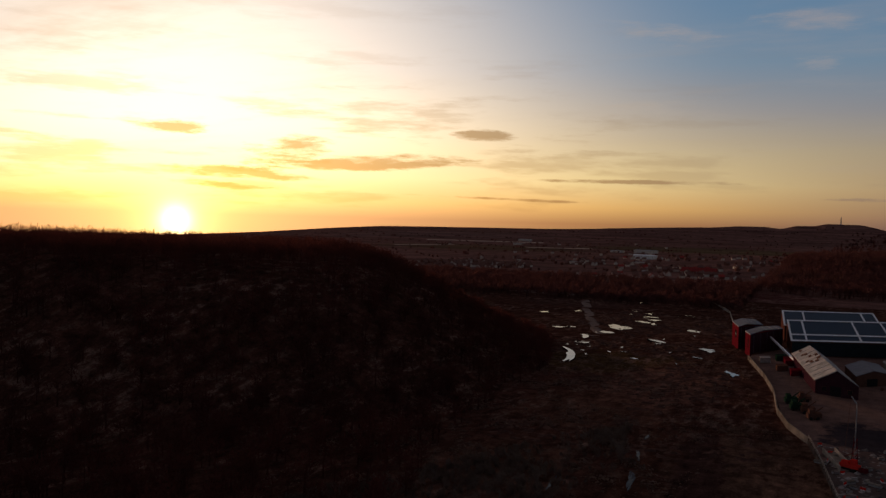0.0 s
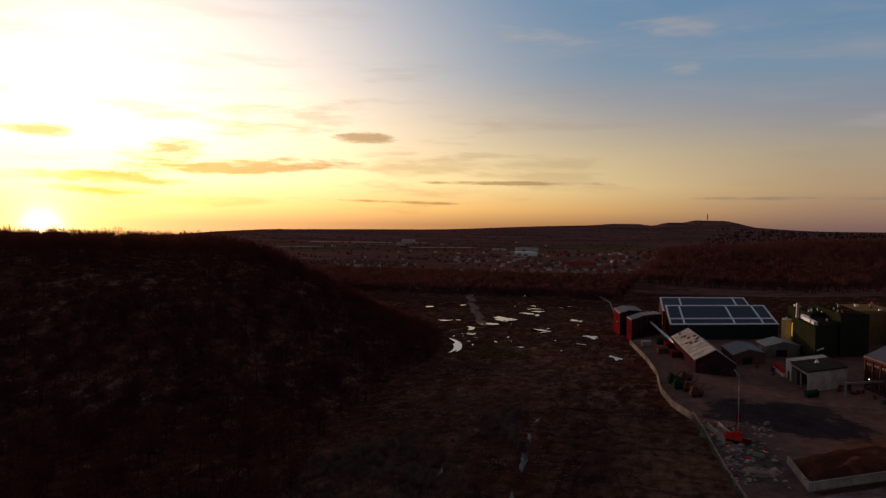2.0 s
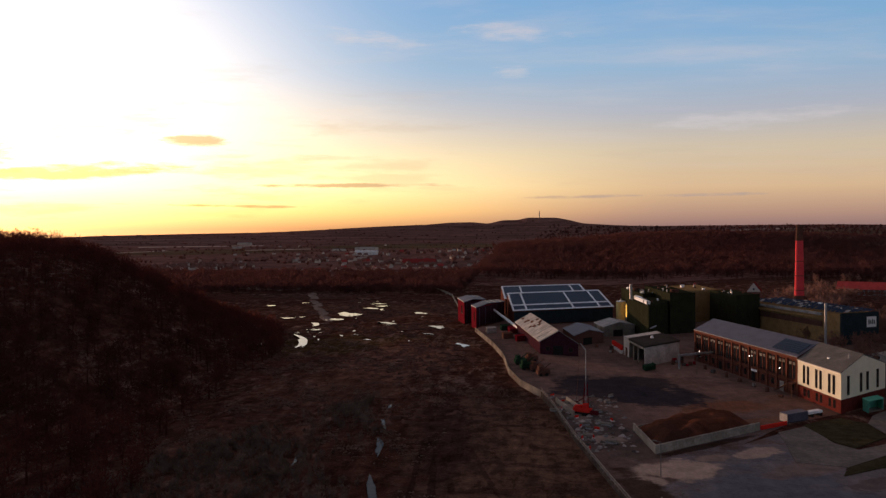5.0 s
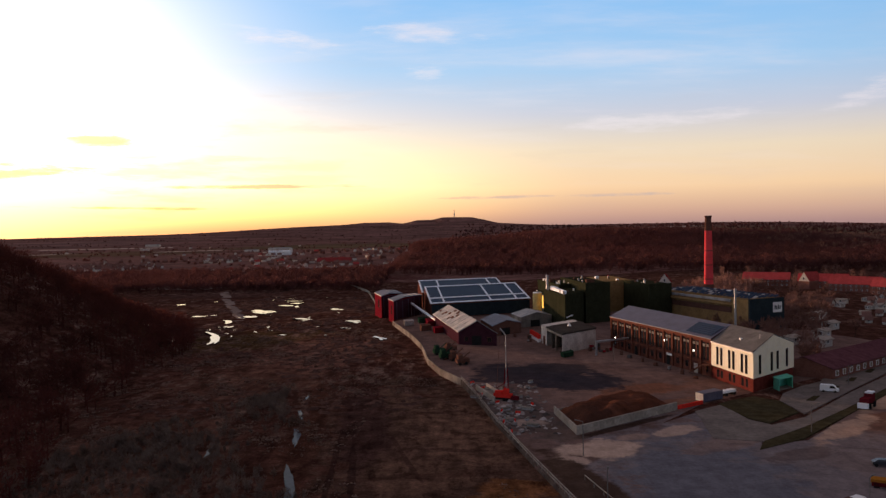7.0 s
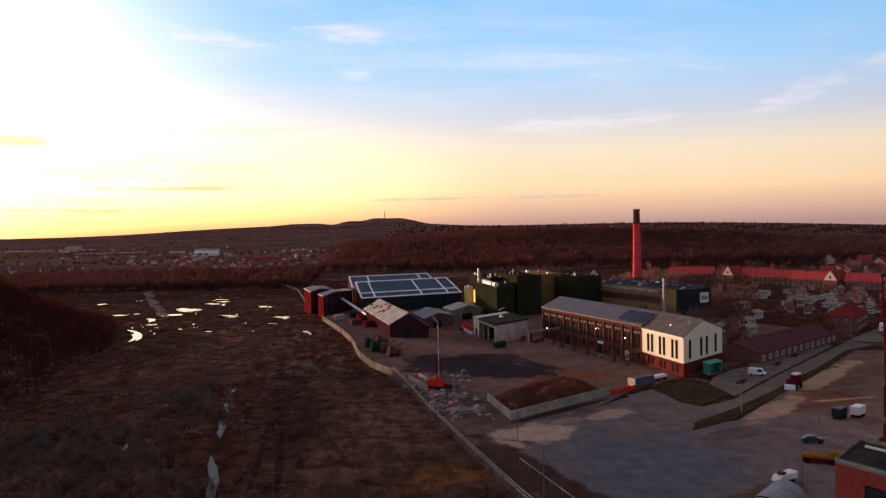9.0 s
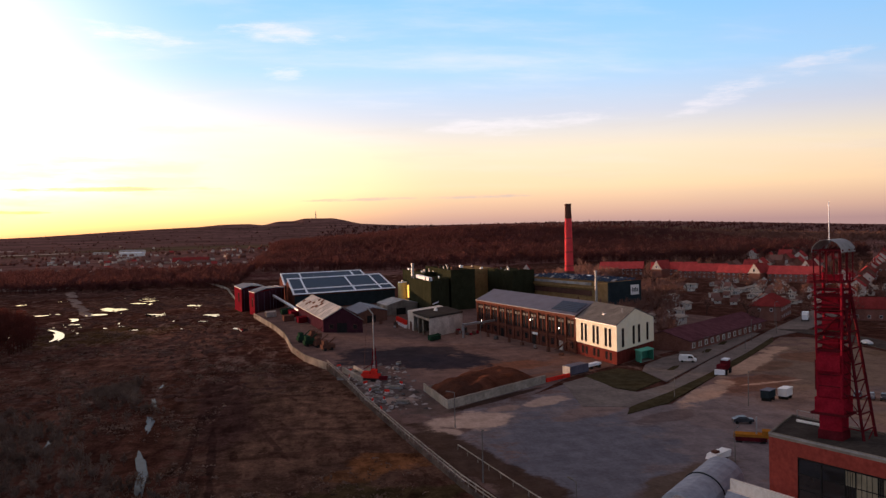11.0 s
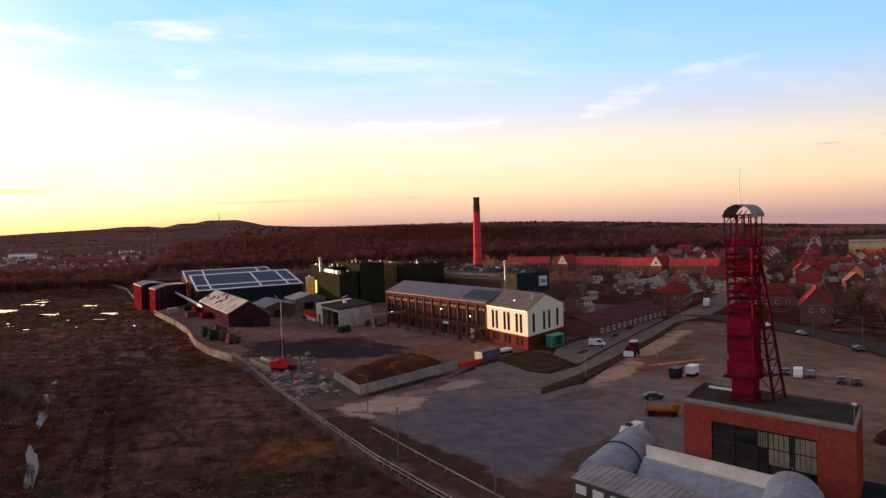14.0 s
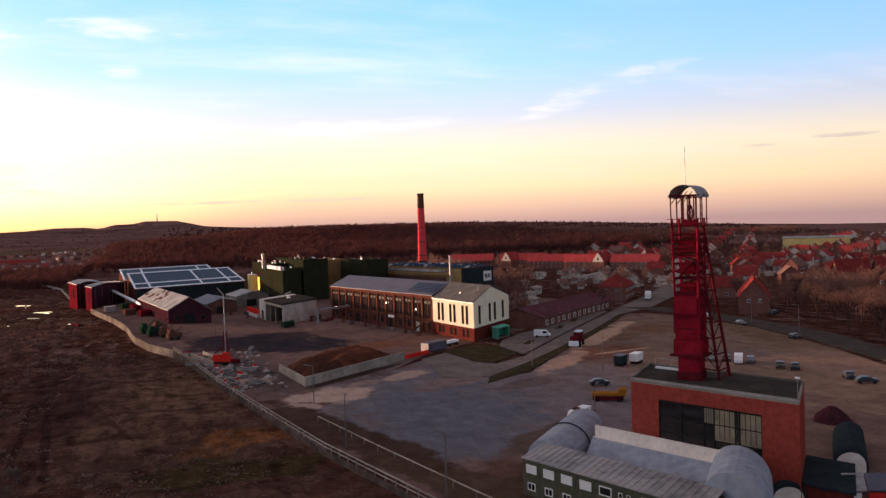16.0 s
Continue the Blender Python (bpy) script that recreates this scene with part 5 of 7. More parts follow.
            vs.append((106.2 + math.cos(t) * 3.2 * r * rnd.uniform(0.85, 1.1), 127.8 + math.sin(t) * 3.4 * r * rnd.uniform(0.85, 1.1), 2.8 * (1 - r ** 2)))
    for j in range(4):
        for i in range(12):
            fs.append((j * 12 + i, j * 12 + (i + 1) % 12, (j + 1) * 12 + (i + 1) % 12, (j + 1) * 12 + i))
    part("tarpaulin", (vs, fs), M_DARKSTEEL, ob)


canvas_halls()


# ---- things in the works yard ----
def soil_bund():
    pl = Plan((31.1, 205.6), (28.7, 230.0), (62.0, 231.6))
    ob = thing("bund_wall", "low whitewashed concrete wall round the soil store", "wall")
    L, W = pl.la, pl.lb
    part("side_wall", pl.box(0, 0.5, 0, W, 0, 2.0), M_CONC, ob)
    part("side_wall", pl.box(0.5, L, 0, 0.5, 0, 2.0), M_CONC, ob)
    part("side_wall", pl.box(L - 0.4, L, 0.5, W * 0.78, 0, 1.1), M_SLAB, ob)
    for i in range(8):
        part("coping", pl.box(-0.1, 0.6, W * i / 8 + 0.05, W * (i + 1) / 8 - 0.05, 2.0, 2.15), M_CONC, ob)
    heap = thing("soil_heap", "rust-brown soil heap inside the walls", "soil")
    n, m = 26, 34
    vs = []
    for j in range(m):
        for i in range(n):
            u, v = i / (n - 1), j / (m - 1)
            e = min(u, 1 - u, v, (1 - v) * 0.8) * 6
            h = 0.3 + min(1.0, e) * (2.5 + 0.9 * noise.fractal((u * 4, v * 6, 3.1), 1.0, 2.0, 4) + 0.8 * (1 - v) * (1 - u * 0.4))
            vs.append(pl.p(0.5 + u * (L - 1.0), 0.5 + v * (W - 0.8), max(0.16, h)))
    fs = [(j * n + i, j * n + i + 1, (j + 1) * n + i + 1, (j + 1) * n + i) for j in range(m - 1) for i in range(n - 1)]
    o = part("soil", (vs, fs), M_SOIL, heap)
    for f in o.data.polygons:
        f.use_smooth = True
    bar = thing("site_barrier", "bright red plastic site barrier", "barrier")
    e = Plan((62.4, 232.0), (71.0, 238.4), (61.6, 234.0))
    for i in range(6):
        part("panel", e.box(i * e.la / 6 + 0.08, (i + 1) * e.la / 6 - 0.08, 0, 0.5, 0.1, 1.1), M_REDPAINT, bar)
    tank = thing("site_container", "grey container standing by the gate", "container")
    e = Plan((71.6, 240.0), (78.5, 245.0), (70.2, 243.2))
    part("body", e.box(0, e.la, 0, e.lb, 0.3, 2.6), M_SLATE, tank)
    part("end_door", e.box(-0.1, -0.01, 0.2, e.lb - 0.2, 0.4, 2.5), M_METAL, tank)
    part("skid", e.box(0.3, e.la - 0.3, 0.3, e.lb - 0.3, 0.05, 0.3), M_BLACK, tank)
    truck = thing("parked_trailer", "pale flat trailer beside the office", "trailer")
    e = Plan((79.5, 248.0), (84.5, 251.5), (78.6, 249.6))
    part("bed", e.box(0, e.la, 0, e.lb, 0.9, 1.6), M_RAIL, truck)
    for a in (0.2, 0.8):
        part("wheel", e.box(e.la * a, e.la * a + 0.9, -0.1, e.lb + 0.1, 0.05, 0.9), M_BLACK, truck)
    booth = thing("green_shelter", "mint green steel shelter open at the front", "shelter")
    e = Plan((98.4, 255.2), (98.3, 259.4), (104.4, 260.2))
    L, W = e.la, e.lb
    part("floor", e.box(0.15, L - 0.15, 0.15, W - 0.15, 0.05, 0.2), M_SLAB, booth)
    part("back", e.box(L - 0.15, L, 0, W, 0.05, 3.3), M_GREENBOX, booth)
    part("side", e.box(0.15, L - 0.15, 0, 0.15, 0.05, 3.3), M_GREENBOX, booth)
    part("side", e.box(0.15, L - 0.15, W - 0.15, W, 0.05, 3.3), M_GREENBOX, booth)
    part("roof", e.box(-0.2, L + 0.2, -0.2, W + 0.2, 3.3, 3.55), M_GREENBOX, booth)
    part("post", e.box(-0.12, 0.0, 0, 0.25, 0.05, 3.3), M_GREENBOX, booth)
    part("post", e.box(-0.12, 0.0, W - 0.25, W, 0.05, 3.3), M_GREENBOX, booth)


soil_bund()


def drill_rig():
    ob = thing("drill_rig", "red tracked drilling rig with a tall lattice mast", "machine")
    x, y = 17.6, 250.0
    b = Plan((x - 4.0, y - 1.5), (x + 0.8, y - 4.0), (x - 3.0, y + 0.8))
    part("track", b.box(0.5, b.la - 1, 0.2, 1.0, 0.05, 1.0), M_BLACK, ob)
    part("track", b.box(0.5, b.la - 1, b.lb - 1.0, b.lb - 0.2, 0.05, 1.0), M_BLACK, ob)
    part("carriage", b.box(0, b.la, 0.3, b.lb - 0.3, 1.0, 2.1), M_REDPAINT, ob, "bright red carriage")
    part("cab", b.box(b.la * 0.55, b.la * 0.8, 0.4, 2.2, 2.1, 3.4), M_REDPAINT, ob)
    part("engine_cover", b.box(0.4, b.la * 0.45, 0.6, b.lb - 0.6, 2.1, 2.8), M_REDPAINT, ob)
    for sx, sy in ((-0.9, -0.9), (0.9, -0.9), (0.9, 0.9), (-0.9, 0.9)):
        part("mast_chord", beam((x + sx, y + sy, 0.3), (x + sx * 0.4, y + sy * 0.4, 9.0), 0.13), M_STEEL_DARK, ob)
    for i in range(4):
        z = 0.8 + i * 2
        s = 0.9 - 0.54 * z / 9.0
        part("mast_lacing", beam((x - s, y - s, z), (x + s, y - s, z + 2), 0.1), M_STEEL_RED, ob)
        part("mast_lacing", beam((x + s, y - s, z), (x + s, y + s, z + 2), 0.1), M_STEEL_RED, ob)
    part("mast_tube", beam((x, y, 0.3), (x, y, 18.6), 0.28), M_METAL, ob)
    part("mast_head", beam((x, y, 18.6), (x - 1.4, y + 1.5, 20.4), 0.24), M_METAL, ob)
    part("mast_rope", beam((x - 1.4, y + 1.5, 20.4), (x - 2.6, y + 3.8, 2.8), 0.07), M_SOOT, ob)
    part("boom", beam((x - 2.6, y + 4, 2.6), (x - 0.4, y + 0.5, 4.6), 0.2), M_STEEL_DARK, ob)
    part("skirt", b.box(b.la, b.la + 2.2, 0.2, b.lb * 0.7, 0.6, 1.6), M_STEEL_DARK, ob)


drill_rig()


def yard_clutter():
    rnd = random.Random(21)
    for i in range(230):
        t = rnd.random()
        x, y = 8 + 20 * rnd.random() ** 1.2, 206 + 70 * rnd.random()
        if x < float(fence_x(y)) + 1.5:
            x = float(fence_x(y)) + 1.5 + rnd.random() * 3
        s = rnd.uniform(0.22, 0.85)
        d = rnd.uniform(0, math.pi)
        e = Plan((x, y), (x + math.cos(d), y + math.sin(d)), (x - math.sin(d), y + math.cos(d)))
        if i % 13 == 0:
            ob = thing("steel_plate", "pale steel plates stacked on the yard", "plate", "stacked plates")
            part("plate", e.box(0, s * 4, 0, s * 1.4, 0.08, 0.5), M_TIN, ob)
            part("plate", e.box(0.3, s * 4.2, 0.1, s * 1.5, 0.5, 0.9), M_SLAB, ob)
        elif i % 19 == 3:
            ob = thing("red_barrier", "small red and white road barrier", "barrier", "road barriers")
            part("board", e.box(0, 1.5, 0, 0.2, 0.35, 0.95), M_REDPAINT, ob)
            part("foot", e.box(0.2, 1.3, -0.15, 0.35, 0.05, 0.35), M_WPAINT, ob)
        elif i % 11 == 0:
            ob = thing("crate", "grey wooden crate on the yard", "crate", "crates")
            part("box", e.box(0, s * 1.8, 0, s * 1.2, 0.2, 0.2 + s), M_RUBBLE, ob)
            part("pallet", e.box(-0.1, s * 1.8 + 0.1, -0.1, s * 1.2 + 0.1, 0.05, 0.2), M_BARK, ob)
        else:
            vs = []
            for k in range(8):
                a = 2 * math.pi * k / 8
                vs.append((x + math.cos(a) * s * rnd.uniform(0.8, 1.7), y + math.sin(a) * s * rnd.uniform(0.8, 1.7), 0.03))
            vs += [(x + rnd.uniform(-0.4, 0.4), y + rnd.uniform(-0.4, 0.4), s * rnd.uniform(0.5, 0.9))]
            fs = [(k, (k + 1) % 8, 8) for k in range(8)]
            o = tagged(new("rubble_lump", mesh_of("rubble_lump", vs, fs, M_RUBBLE)), "broken lump of grey concrete on the yard", "rubble", "broken concrete lumps")
    # boxes and pallets before the garage and along the brick hall
    for k in range(22):
        x, y = (rnd.uniform(57, 66), rnd.uniform(336, 352)) if k < 9 else (rnd.uniform(26, 40), rnd.uniform(372, 392)) if k < 14 else (64.5 + (k - 14) * 2.4 + rnd.uniform(-1, 1), 340 - (k - 14) * 9.0)
        e = Plan((x, y), (x + 0.8, y + 0.6), (x - 0.6, y + 0.8))
        ob = thing("stacked_box", "small %s box on a pallet in the yard" % ("red" if k < 9 and k % 3 == 0 else "white" if k % 3 == 1 else "dark"), "box", "boxes on pallets")
        w = rnd.uniform(0.5, 1.2)
        part("box", e.box(0, w, 0, w * 1.4, 0.25, 0.25 + rnd.uniform(0.6, 1.6)), M_STEEL_RED if k < 9 and k % 3 == 0 else M_RUBBLE if k % 3 == 1 else M_SOOT, ob)
        part("pallet", e.box(-0.1, w + 0.1, -0.1, w * 1.4 + 0.1, 0.06, 0.25), M_BARK, ob)
    # two long pale beds of a cleared shed beside the wall
    e = Plan((9.3, 266.0), (13.8, 246.0), (13.0, 268.0))
    ob = thing("concrete_trough", "long pale concrete trough along the wall", "trough")
    part("side", e.box(0, e.la, 0, 0.4, 0.05, 1.6), M_CONC, ob)
    part("side", e.box(0, e.la, e.lb - 0.4, e.lb, 0.05, 1.6), M_CONC, ob)
    part("floor", e.box(0, e.la, 0.4, e.lb - 0.4, 0.05, 0.5), M_SLAB, ob)
    # green and brown machines by the wall
    for k, (x, y, m) in enumerate(((-4.0, 338.0, M_GREENMACH), (-1.6, 326.0, M_GREENMACH), (2.2, 322.0, M_SOOT), (4.5, 312.0, M_SOOT), (0.5, 345.0, M_SOOT))):
        ob = thing("work_machine", "parked machine with a %s body" % ("dark green", "dark green", "brown", "brown", "brown")[k], "machine", "parked machines")
        e = Plan((x, y), (x + 4.5, y + 3), (x - 0.8, y + 4))
        part("body", e.box(0, e.la, 0, e.lb, 0.7, 2.2), m, ob)
        part("cab", e.box(e.la * 0.1, e.la * 0.45, 0.3, e.lb - 0.3, 2.2, 3.6), m, ob)
        for a in (0.12, 0.62):
            part("wheel", e.box(e.la * a, e.la * a + 1.1, -0.15, e.lb + 0.15, 0.05, 1.1), M_BLACK, ob)
        part("arm", beam(e.p(e.la * 0.5, e.lb / 2, 2.2), e.p(e.la * 1.1, e.lb / 2, 4.2), 0.3), m, ob)
    # long white conveyor and red containers before the solar shed
    ob = thing("conveyor", "long white conveyor tube sloping to the ground", "conveyor")
    part("tube", beam((-21, 505, 7.5), (1.5, 418, 1.4), 0.9), M_RAIL, ob)
    for f in (0.1, 0.5, 0.85):
        part("trestle", beam((-21 + 22.5 * f, 505 - 87 * f, 0), (-21 + 22.5 * f, 505 - 87 * f, 7.3 - 6.1 * f), 0.35), M_METAL, ob)
    for k, (x, y, m) in enumerate(((-13, 452, M_GREENMACH), (-9, 446, M_REDSHED), (-8, 438, M_REDSHED), (-20, 440, M_RUBBLE), (-11, 418, M_SOOT), (-4.5, 408, M_REDSHED))):
        ob = thing("container", "%s steel container in the yard" % ("green", "red", "red", "grey", "brown", "dark red")[k], "container", "yard containers")
        e = Plan((x, y), (x + 4.6, y + 4), (x - 1.0, y + 7))
        part("body", e.box(0, e.la, 0, e.lb, 0.15, 2.6), m, ob)
        part("door", e.box(-0.08, -0.01, 0.2, e.lb - 0.2, 0.2, 2.4), m, ob)
        part("base", e.box(0.05, e.la - 0.05, 0.05, e.lb - 0.05, -0.02, 0.15), M_BLACK, ob)


yard_clutter()


# ---- vehicles ----
def car(x, y, turn, paint, label, kind="car"):
    ob = thing(kind, label, kind, "parked vehicles", (x, y, 0.06 + (0.12 if kind != "lorry" else 0.25)))
    ob.rotation_euler = (0, 0, radians(turn))
    if kind == "car":
        prof, w = [(-2.1, 0.35), (-2.15, 0.8), (-1.9, 1.0), (-1.2, 1.05), (-0.5, 1.48), (0.9, 1.5), (1.6, 1.1), (2.05, 0.95), (2.1, 0.4)], 0.88
        glass_prof = [(-1.15, 1.07), (-0.5, 1.44), (0.88, 1.46), (1.52, 1.1)]
    elif kind == "van":
        prof, w = [(-2.5, 0.4), (-2.5, 1.0), (-1.9, 1.2), (-1.3, 2.0), (-1.0, 2.15), (2.4, 2.15), (2.5, 1.9), (2.5, 0.4)], 0.98
        glass_prof = [(-1.85, 1.25), (-1.3, 1.95), (-0.2, 1.95), (-0.2, 1.25)]
    else:
        prof, w = [(-3.6, 0.7), (-3.6, 2.6), (-3.3, 2.9), (-1.7, 2.9), (-1.65, 3.5), (3.8, 3.5), (3.8, 0.9)], 1.22
        glass_prof = [(-3.5, 1.7), (-3.35, 2.6), (-2.2, 2.6), (-2.2, 1.7)]
    n = len(prof)
    vs = [(px, s * w * (0.84 if pz > 1.3 and kind == "car" else 1), pz) for s in (-1, 1) for px, pz in prof]
    fs = [tuple(range(n)), tuple(range(2 * n - 1, n - 1, -1))] + [(i, n + i, n + (i + 1) % n, (i + 1) % n) for i in range(n)]
    part("body", (vs, fs), paint, ob)
    k = len(glass_prof)
    vs = [(px, s * w * (0.86 if kind == "car" else 1.01), pz) for s in (-1, 1) for px, pz in glass_prof]
    part("side_windows", (vs, [tuple(range(k)), tuple(range(2 * k - 1, k - 1, -1))] + [(i, k + i, k + (i + 1) % k, (i + 1) % k) for i in range(k)]), M_PANE, ob)
    r = 0.34 if kind != "lorry" else 0.5
    for wx in ((-1.35, 1.35) if kind == "car" else (-1.6, 1.5) if kind == "van" else (-2.6, 1.4, 2.7)):
        for s in (-1, 1):
            ring = [(wx + math.cos(2 * math.pi * i / 12) * r, math.sin(2 * math.pi * i / 12) * r + r - 0.02) for i in range(12)]
            vs = [(a, s * (w - 0.2), z) for a, z in ring] + [(a, s * (w + 0.03), z) for a, z in ring]
            part("wheel", (vs, [tuple(range(12)), tuple(range(23, 11, -1))] + [(i, 12 + i, 12 + (i + 1) % 12, (i + 1) % 12) for i in range(12)]), M_BLACK, ob)
    for s in (-1, 1):
        part("headlight", ([(prof[0][0] - 0.03 + dx, s * w * 0.7 + dy, 0.7 + dz) for dz in (0, 0.18) for dx, dy in ((0, -0.15), (0.1, -0.15), (0.1, 0.15), (0, 0.15))], BOX), M_RAIL, ob)
    return ob


car(111.8, 252.0, 150, M_WPAINT, "small white van parked on the bays", "van")
car(88.3, 174.8, 165, M_DARKCAR, "dark car beside the yellow machine")
car(134.2, 173.6, 52, M_DARKCAR, "dark car parked on the dirt field")
car(135.8, 170.6, 52, M_DARKCAR, "dark car parked beside another on the dirt")
car(130.4, 187.8, 52, M_DARKCAR, "dark red-grey car behind the pit hall")
car(130.6, 183.6, 52, M_WPAINT, "white van parked on the dirt field", "van")
car(133.6, 183.0, 52, M_SILVER, "silver car parked by the white van")
car(128.0, 189.6, 52, M_SILVER, "silver car behind the headframe")
car(126.0, 191.5, 52, M_DARKCAR, "dark car behind the headframe")
car(137.5, 156.5, 60, M_DARKCAR, "dark car on the dirt field", "car")
car(136.3, 150.6, 150, M_DARKCAR, "dark grey car on the dirt field")
car(202.0, 336.0, 55, M_WPAINT, "white box lorry on the street", "lorry")
car(178.0, 244.0, 80, M_SILVER, "silver car driving past the field")
car(170.0, 210.0, 80, M_DARKCAR, "dark car on the street")
car(182.0, 268.0, 90, M_WPAINT, "white car at the kerb")
car(206.0, 262.0, 20, M_DARKCAR, "dark car before the brick house")


def tractor_truck():
    ob = thing("red_truck", "red working truck with a pale grab at the roadside", "truck", at=(112.4, 230.4, 0.35))
    ob.rotation_euler, ob.scale = (0, 0, radians(48)), (1.0, 1.0, 1.0)
    def bx(x0, x1, y0, y1, z0, z1):
        return ([(x0, y0, z0), (x1, y0, z0), (x1, y1, z0), (x0, y1, z0), (x0, y0, z1), (x1, y0, z1), (x1, y1, z1), (x0, y1, z1)], BOX)
    part("chassis", bx(-3.4, 3.2, -0.9, 0.9, 0.6, 1.1), M_BLACK, ob)
    part("cab", bx(0.4, 2.6, -1.1, 1.1, 1.1, 3.4), M_STEEL_DARK, ob)
    part("windscreen", bx(2.55, 2.66, -0.9, 0.9, 2.2, 3.2), M_PANE, ob)
    part("engine_body", bx(-3.2, 0.2, -1.2, 1.2, 1.1, 2.6), M_STEEL_DARK, ob)
    part("front_blade", bx(-4.6, -3.5, -1.3, 1.3, 0.2, 1.5), M_RAIL, ob, "pale front blade")
    part("roof_rack", bx(0.5, 3.4, -0.9, 0.9, 3.4, 3.8), M_RAIL, ob)
    for x in (-2.4, 1.7):
        for s in (-1, 1):
            part("wheel", bx(x - 0.7, x + 0.7, s * 1.25 - 0.2, s * 1.25 + 0.2, -0.05, 1.35), M_BLACK, ob)
    ob = thing("yellow_loader", "yellow loading machine with a low platform", "machine", at=(82.5, 160.6, 0.15))
    ob.rotation_euler, ob.scale = (0, 0, radians(-30)), (0.95, 0.95, 0.95)
    part("platform", bx(-3.4, 3.4, -1.3, 1.3, 0.9, 1.6), M_YPAINT, ob)
    part("side_panel", bx(-3.2, 3.0, -1.4, -1.31, 0.3, 1.1), M_STEEL_DARK, ob, "rusty red side skirt")
    part("counterweight", bx(2.0, 3.6, -1.2, 1.2, 1.6, 2.4), M_YPAINT, ob)
    part("mast", bx(0.8, 1.1, -0.2, 0.2, 1.6, 5.0), M_METAL, ob)
    for x in (-2.3, 2.2):
        for s in (-1, 1):
            part("wheel", bx(x - 0.55, x + 0.55, s * 1.2 - 0.2, s * 1.2 + 0.2, -0.05, 0.95), M_BLACK, ob)
    for x, y, m, lab in ((105.2, 194.6, M_NAVY, "dark covered trailer on the dirt"), (110.0, 195.4, M_WPAINT, "white open tipper trailer on the dirt")):
        ob = thing("trailer", lab, "trailer", "parked trailers", (x, y, 0.2))
        ob.rotation_euler, ob.scale = (0, 0, radians(40)), (0.85, 0.85, 0.85)
        part("body", bx(-2.4, 2.4, -1.2, 1.2, 0.9, 2.9), m, ob)
        part("rim", bx(-2.5, 2.5, -1.3, 1.3, 2.9, 3.05), M_SLATE if m is M_NAVY else M_WPAINT, ob)
        for wx in (-1.2, 1.2):
            part("wheel", bx(wx - 0.45, wx + 0.45, -1.25, 1.25, -0.02, 0.88), M_BLACK, ob)
    ob = thing("work_platform", "pale boat-like machine body by the lot's edge", "machine", at=(69.5, 148.5, 0.15))
    ob.rotation_euler, ob.scale = (0, 0, radians(28)), (0.8, 0.8, 0.8)
    part("shell", ([(-3, -1, 1.2), (3, -1.3, 1.2), (3.4, 1.3, 1.2), (-3, 1, 1.2), (-2, -1.2, 2.2), (3.4, -1.2, 2.6), (3.4, 1.2, 2.6), (-2, 1.2, 2.2)], BOX), M_WPAINT, ob)
    part("underframe", bx(-2.2, 2.6, -0.9, 0.9, 0.0, 1.2), M_BLACK, ob)
    part("seat_block", bx(-1.4, 0.0, -0.6, 0.6, 2.3, 2.8), M_SOOT, ob)


tractor_truck()


# ---- lamp posts and light fences ----
def lamp_post(x, y, h, turn=0.0, lit=False):
    ob = thing("street_lamp", "slim grey steel lamp post", "lamp post", "lamp posts", (x, y, 0))
    ob.rotation_euler = (0, 0, turn)
    part("pole", upright(0, 0, -0.1, h, 0.12, 0.07, 8), M_POST, ob)
    part("arm", beam((0, 0, h), (1.2, 0, h + 0.15), 0.10), M_POST, ob)
    part("lamp_head", beam((0.9, 0, h + 0.12), (1.9, 0, h + 0.2), 0.34, 0.16), M_POST, ob)


for x, y, h in ((27.3, 146.8, 9.0), (33.8, 116.8, 8.4), (29.6, 187.0, 7.5), (71.5, 146.0, 6.5), (86.0, 203.5, 7.0), (97.8, 190.0, 8.0), (140.0, 270.0, 7.5), (152.0, 288.0, 7.5),
                (170.0, 303.0, 9.0), (185.0, 330.0, 9.0), (122.0, 262.0, 6.0), (62.0, 318.0, 6.5), (184.0, 246.0, 9.0), (175.0, 214.0, 9.0), (213.0, 330.0, 8.0)):
    lamp_post(x, y, h, turn=(x * 7.3) % 6.28)


def white_rail():
    ob = thing("white_rail", "thin white pipe rail beside the lot", "fence")
    pts = [(27.0, 169.0), (31.6, 143.5), (37.2, 115.0), (39.8, 103.0)]
    for (x0, y0), (x1, y1) in zip(pts, pts[1:]):
        part("rail", beam((x0, y0, 1.05), (x1, y1, 1.05), 0.15), M_CONC, ob)
        k = int(math.hypot(x1 - x0, y1 - y0) / 5)
        for i in range(k):
            x, y = x0 + (x1 - x0) * i / k, y0 + (y1 - y0) * i / k
            part("post", upright(x, y, 0, 1.05, 0.07, 0.07, 6), M_SLAB, ob)


white_rail()


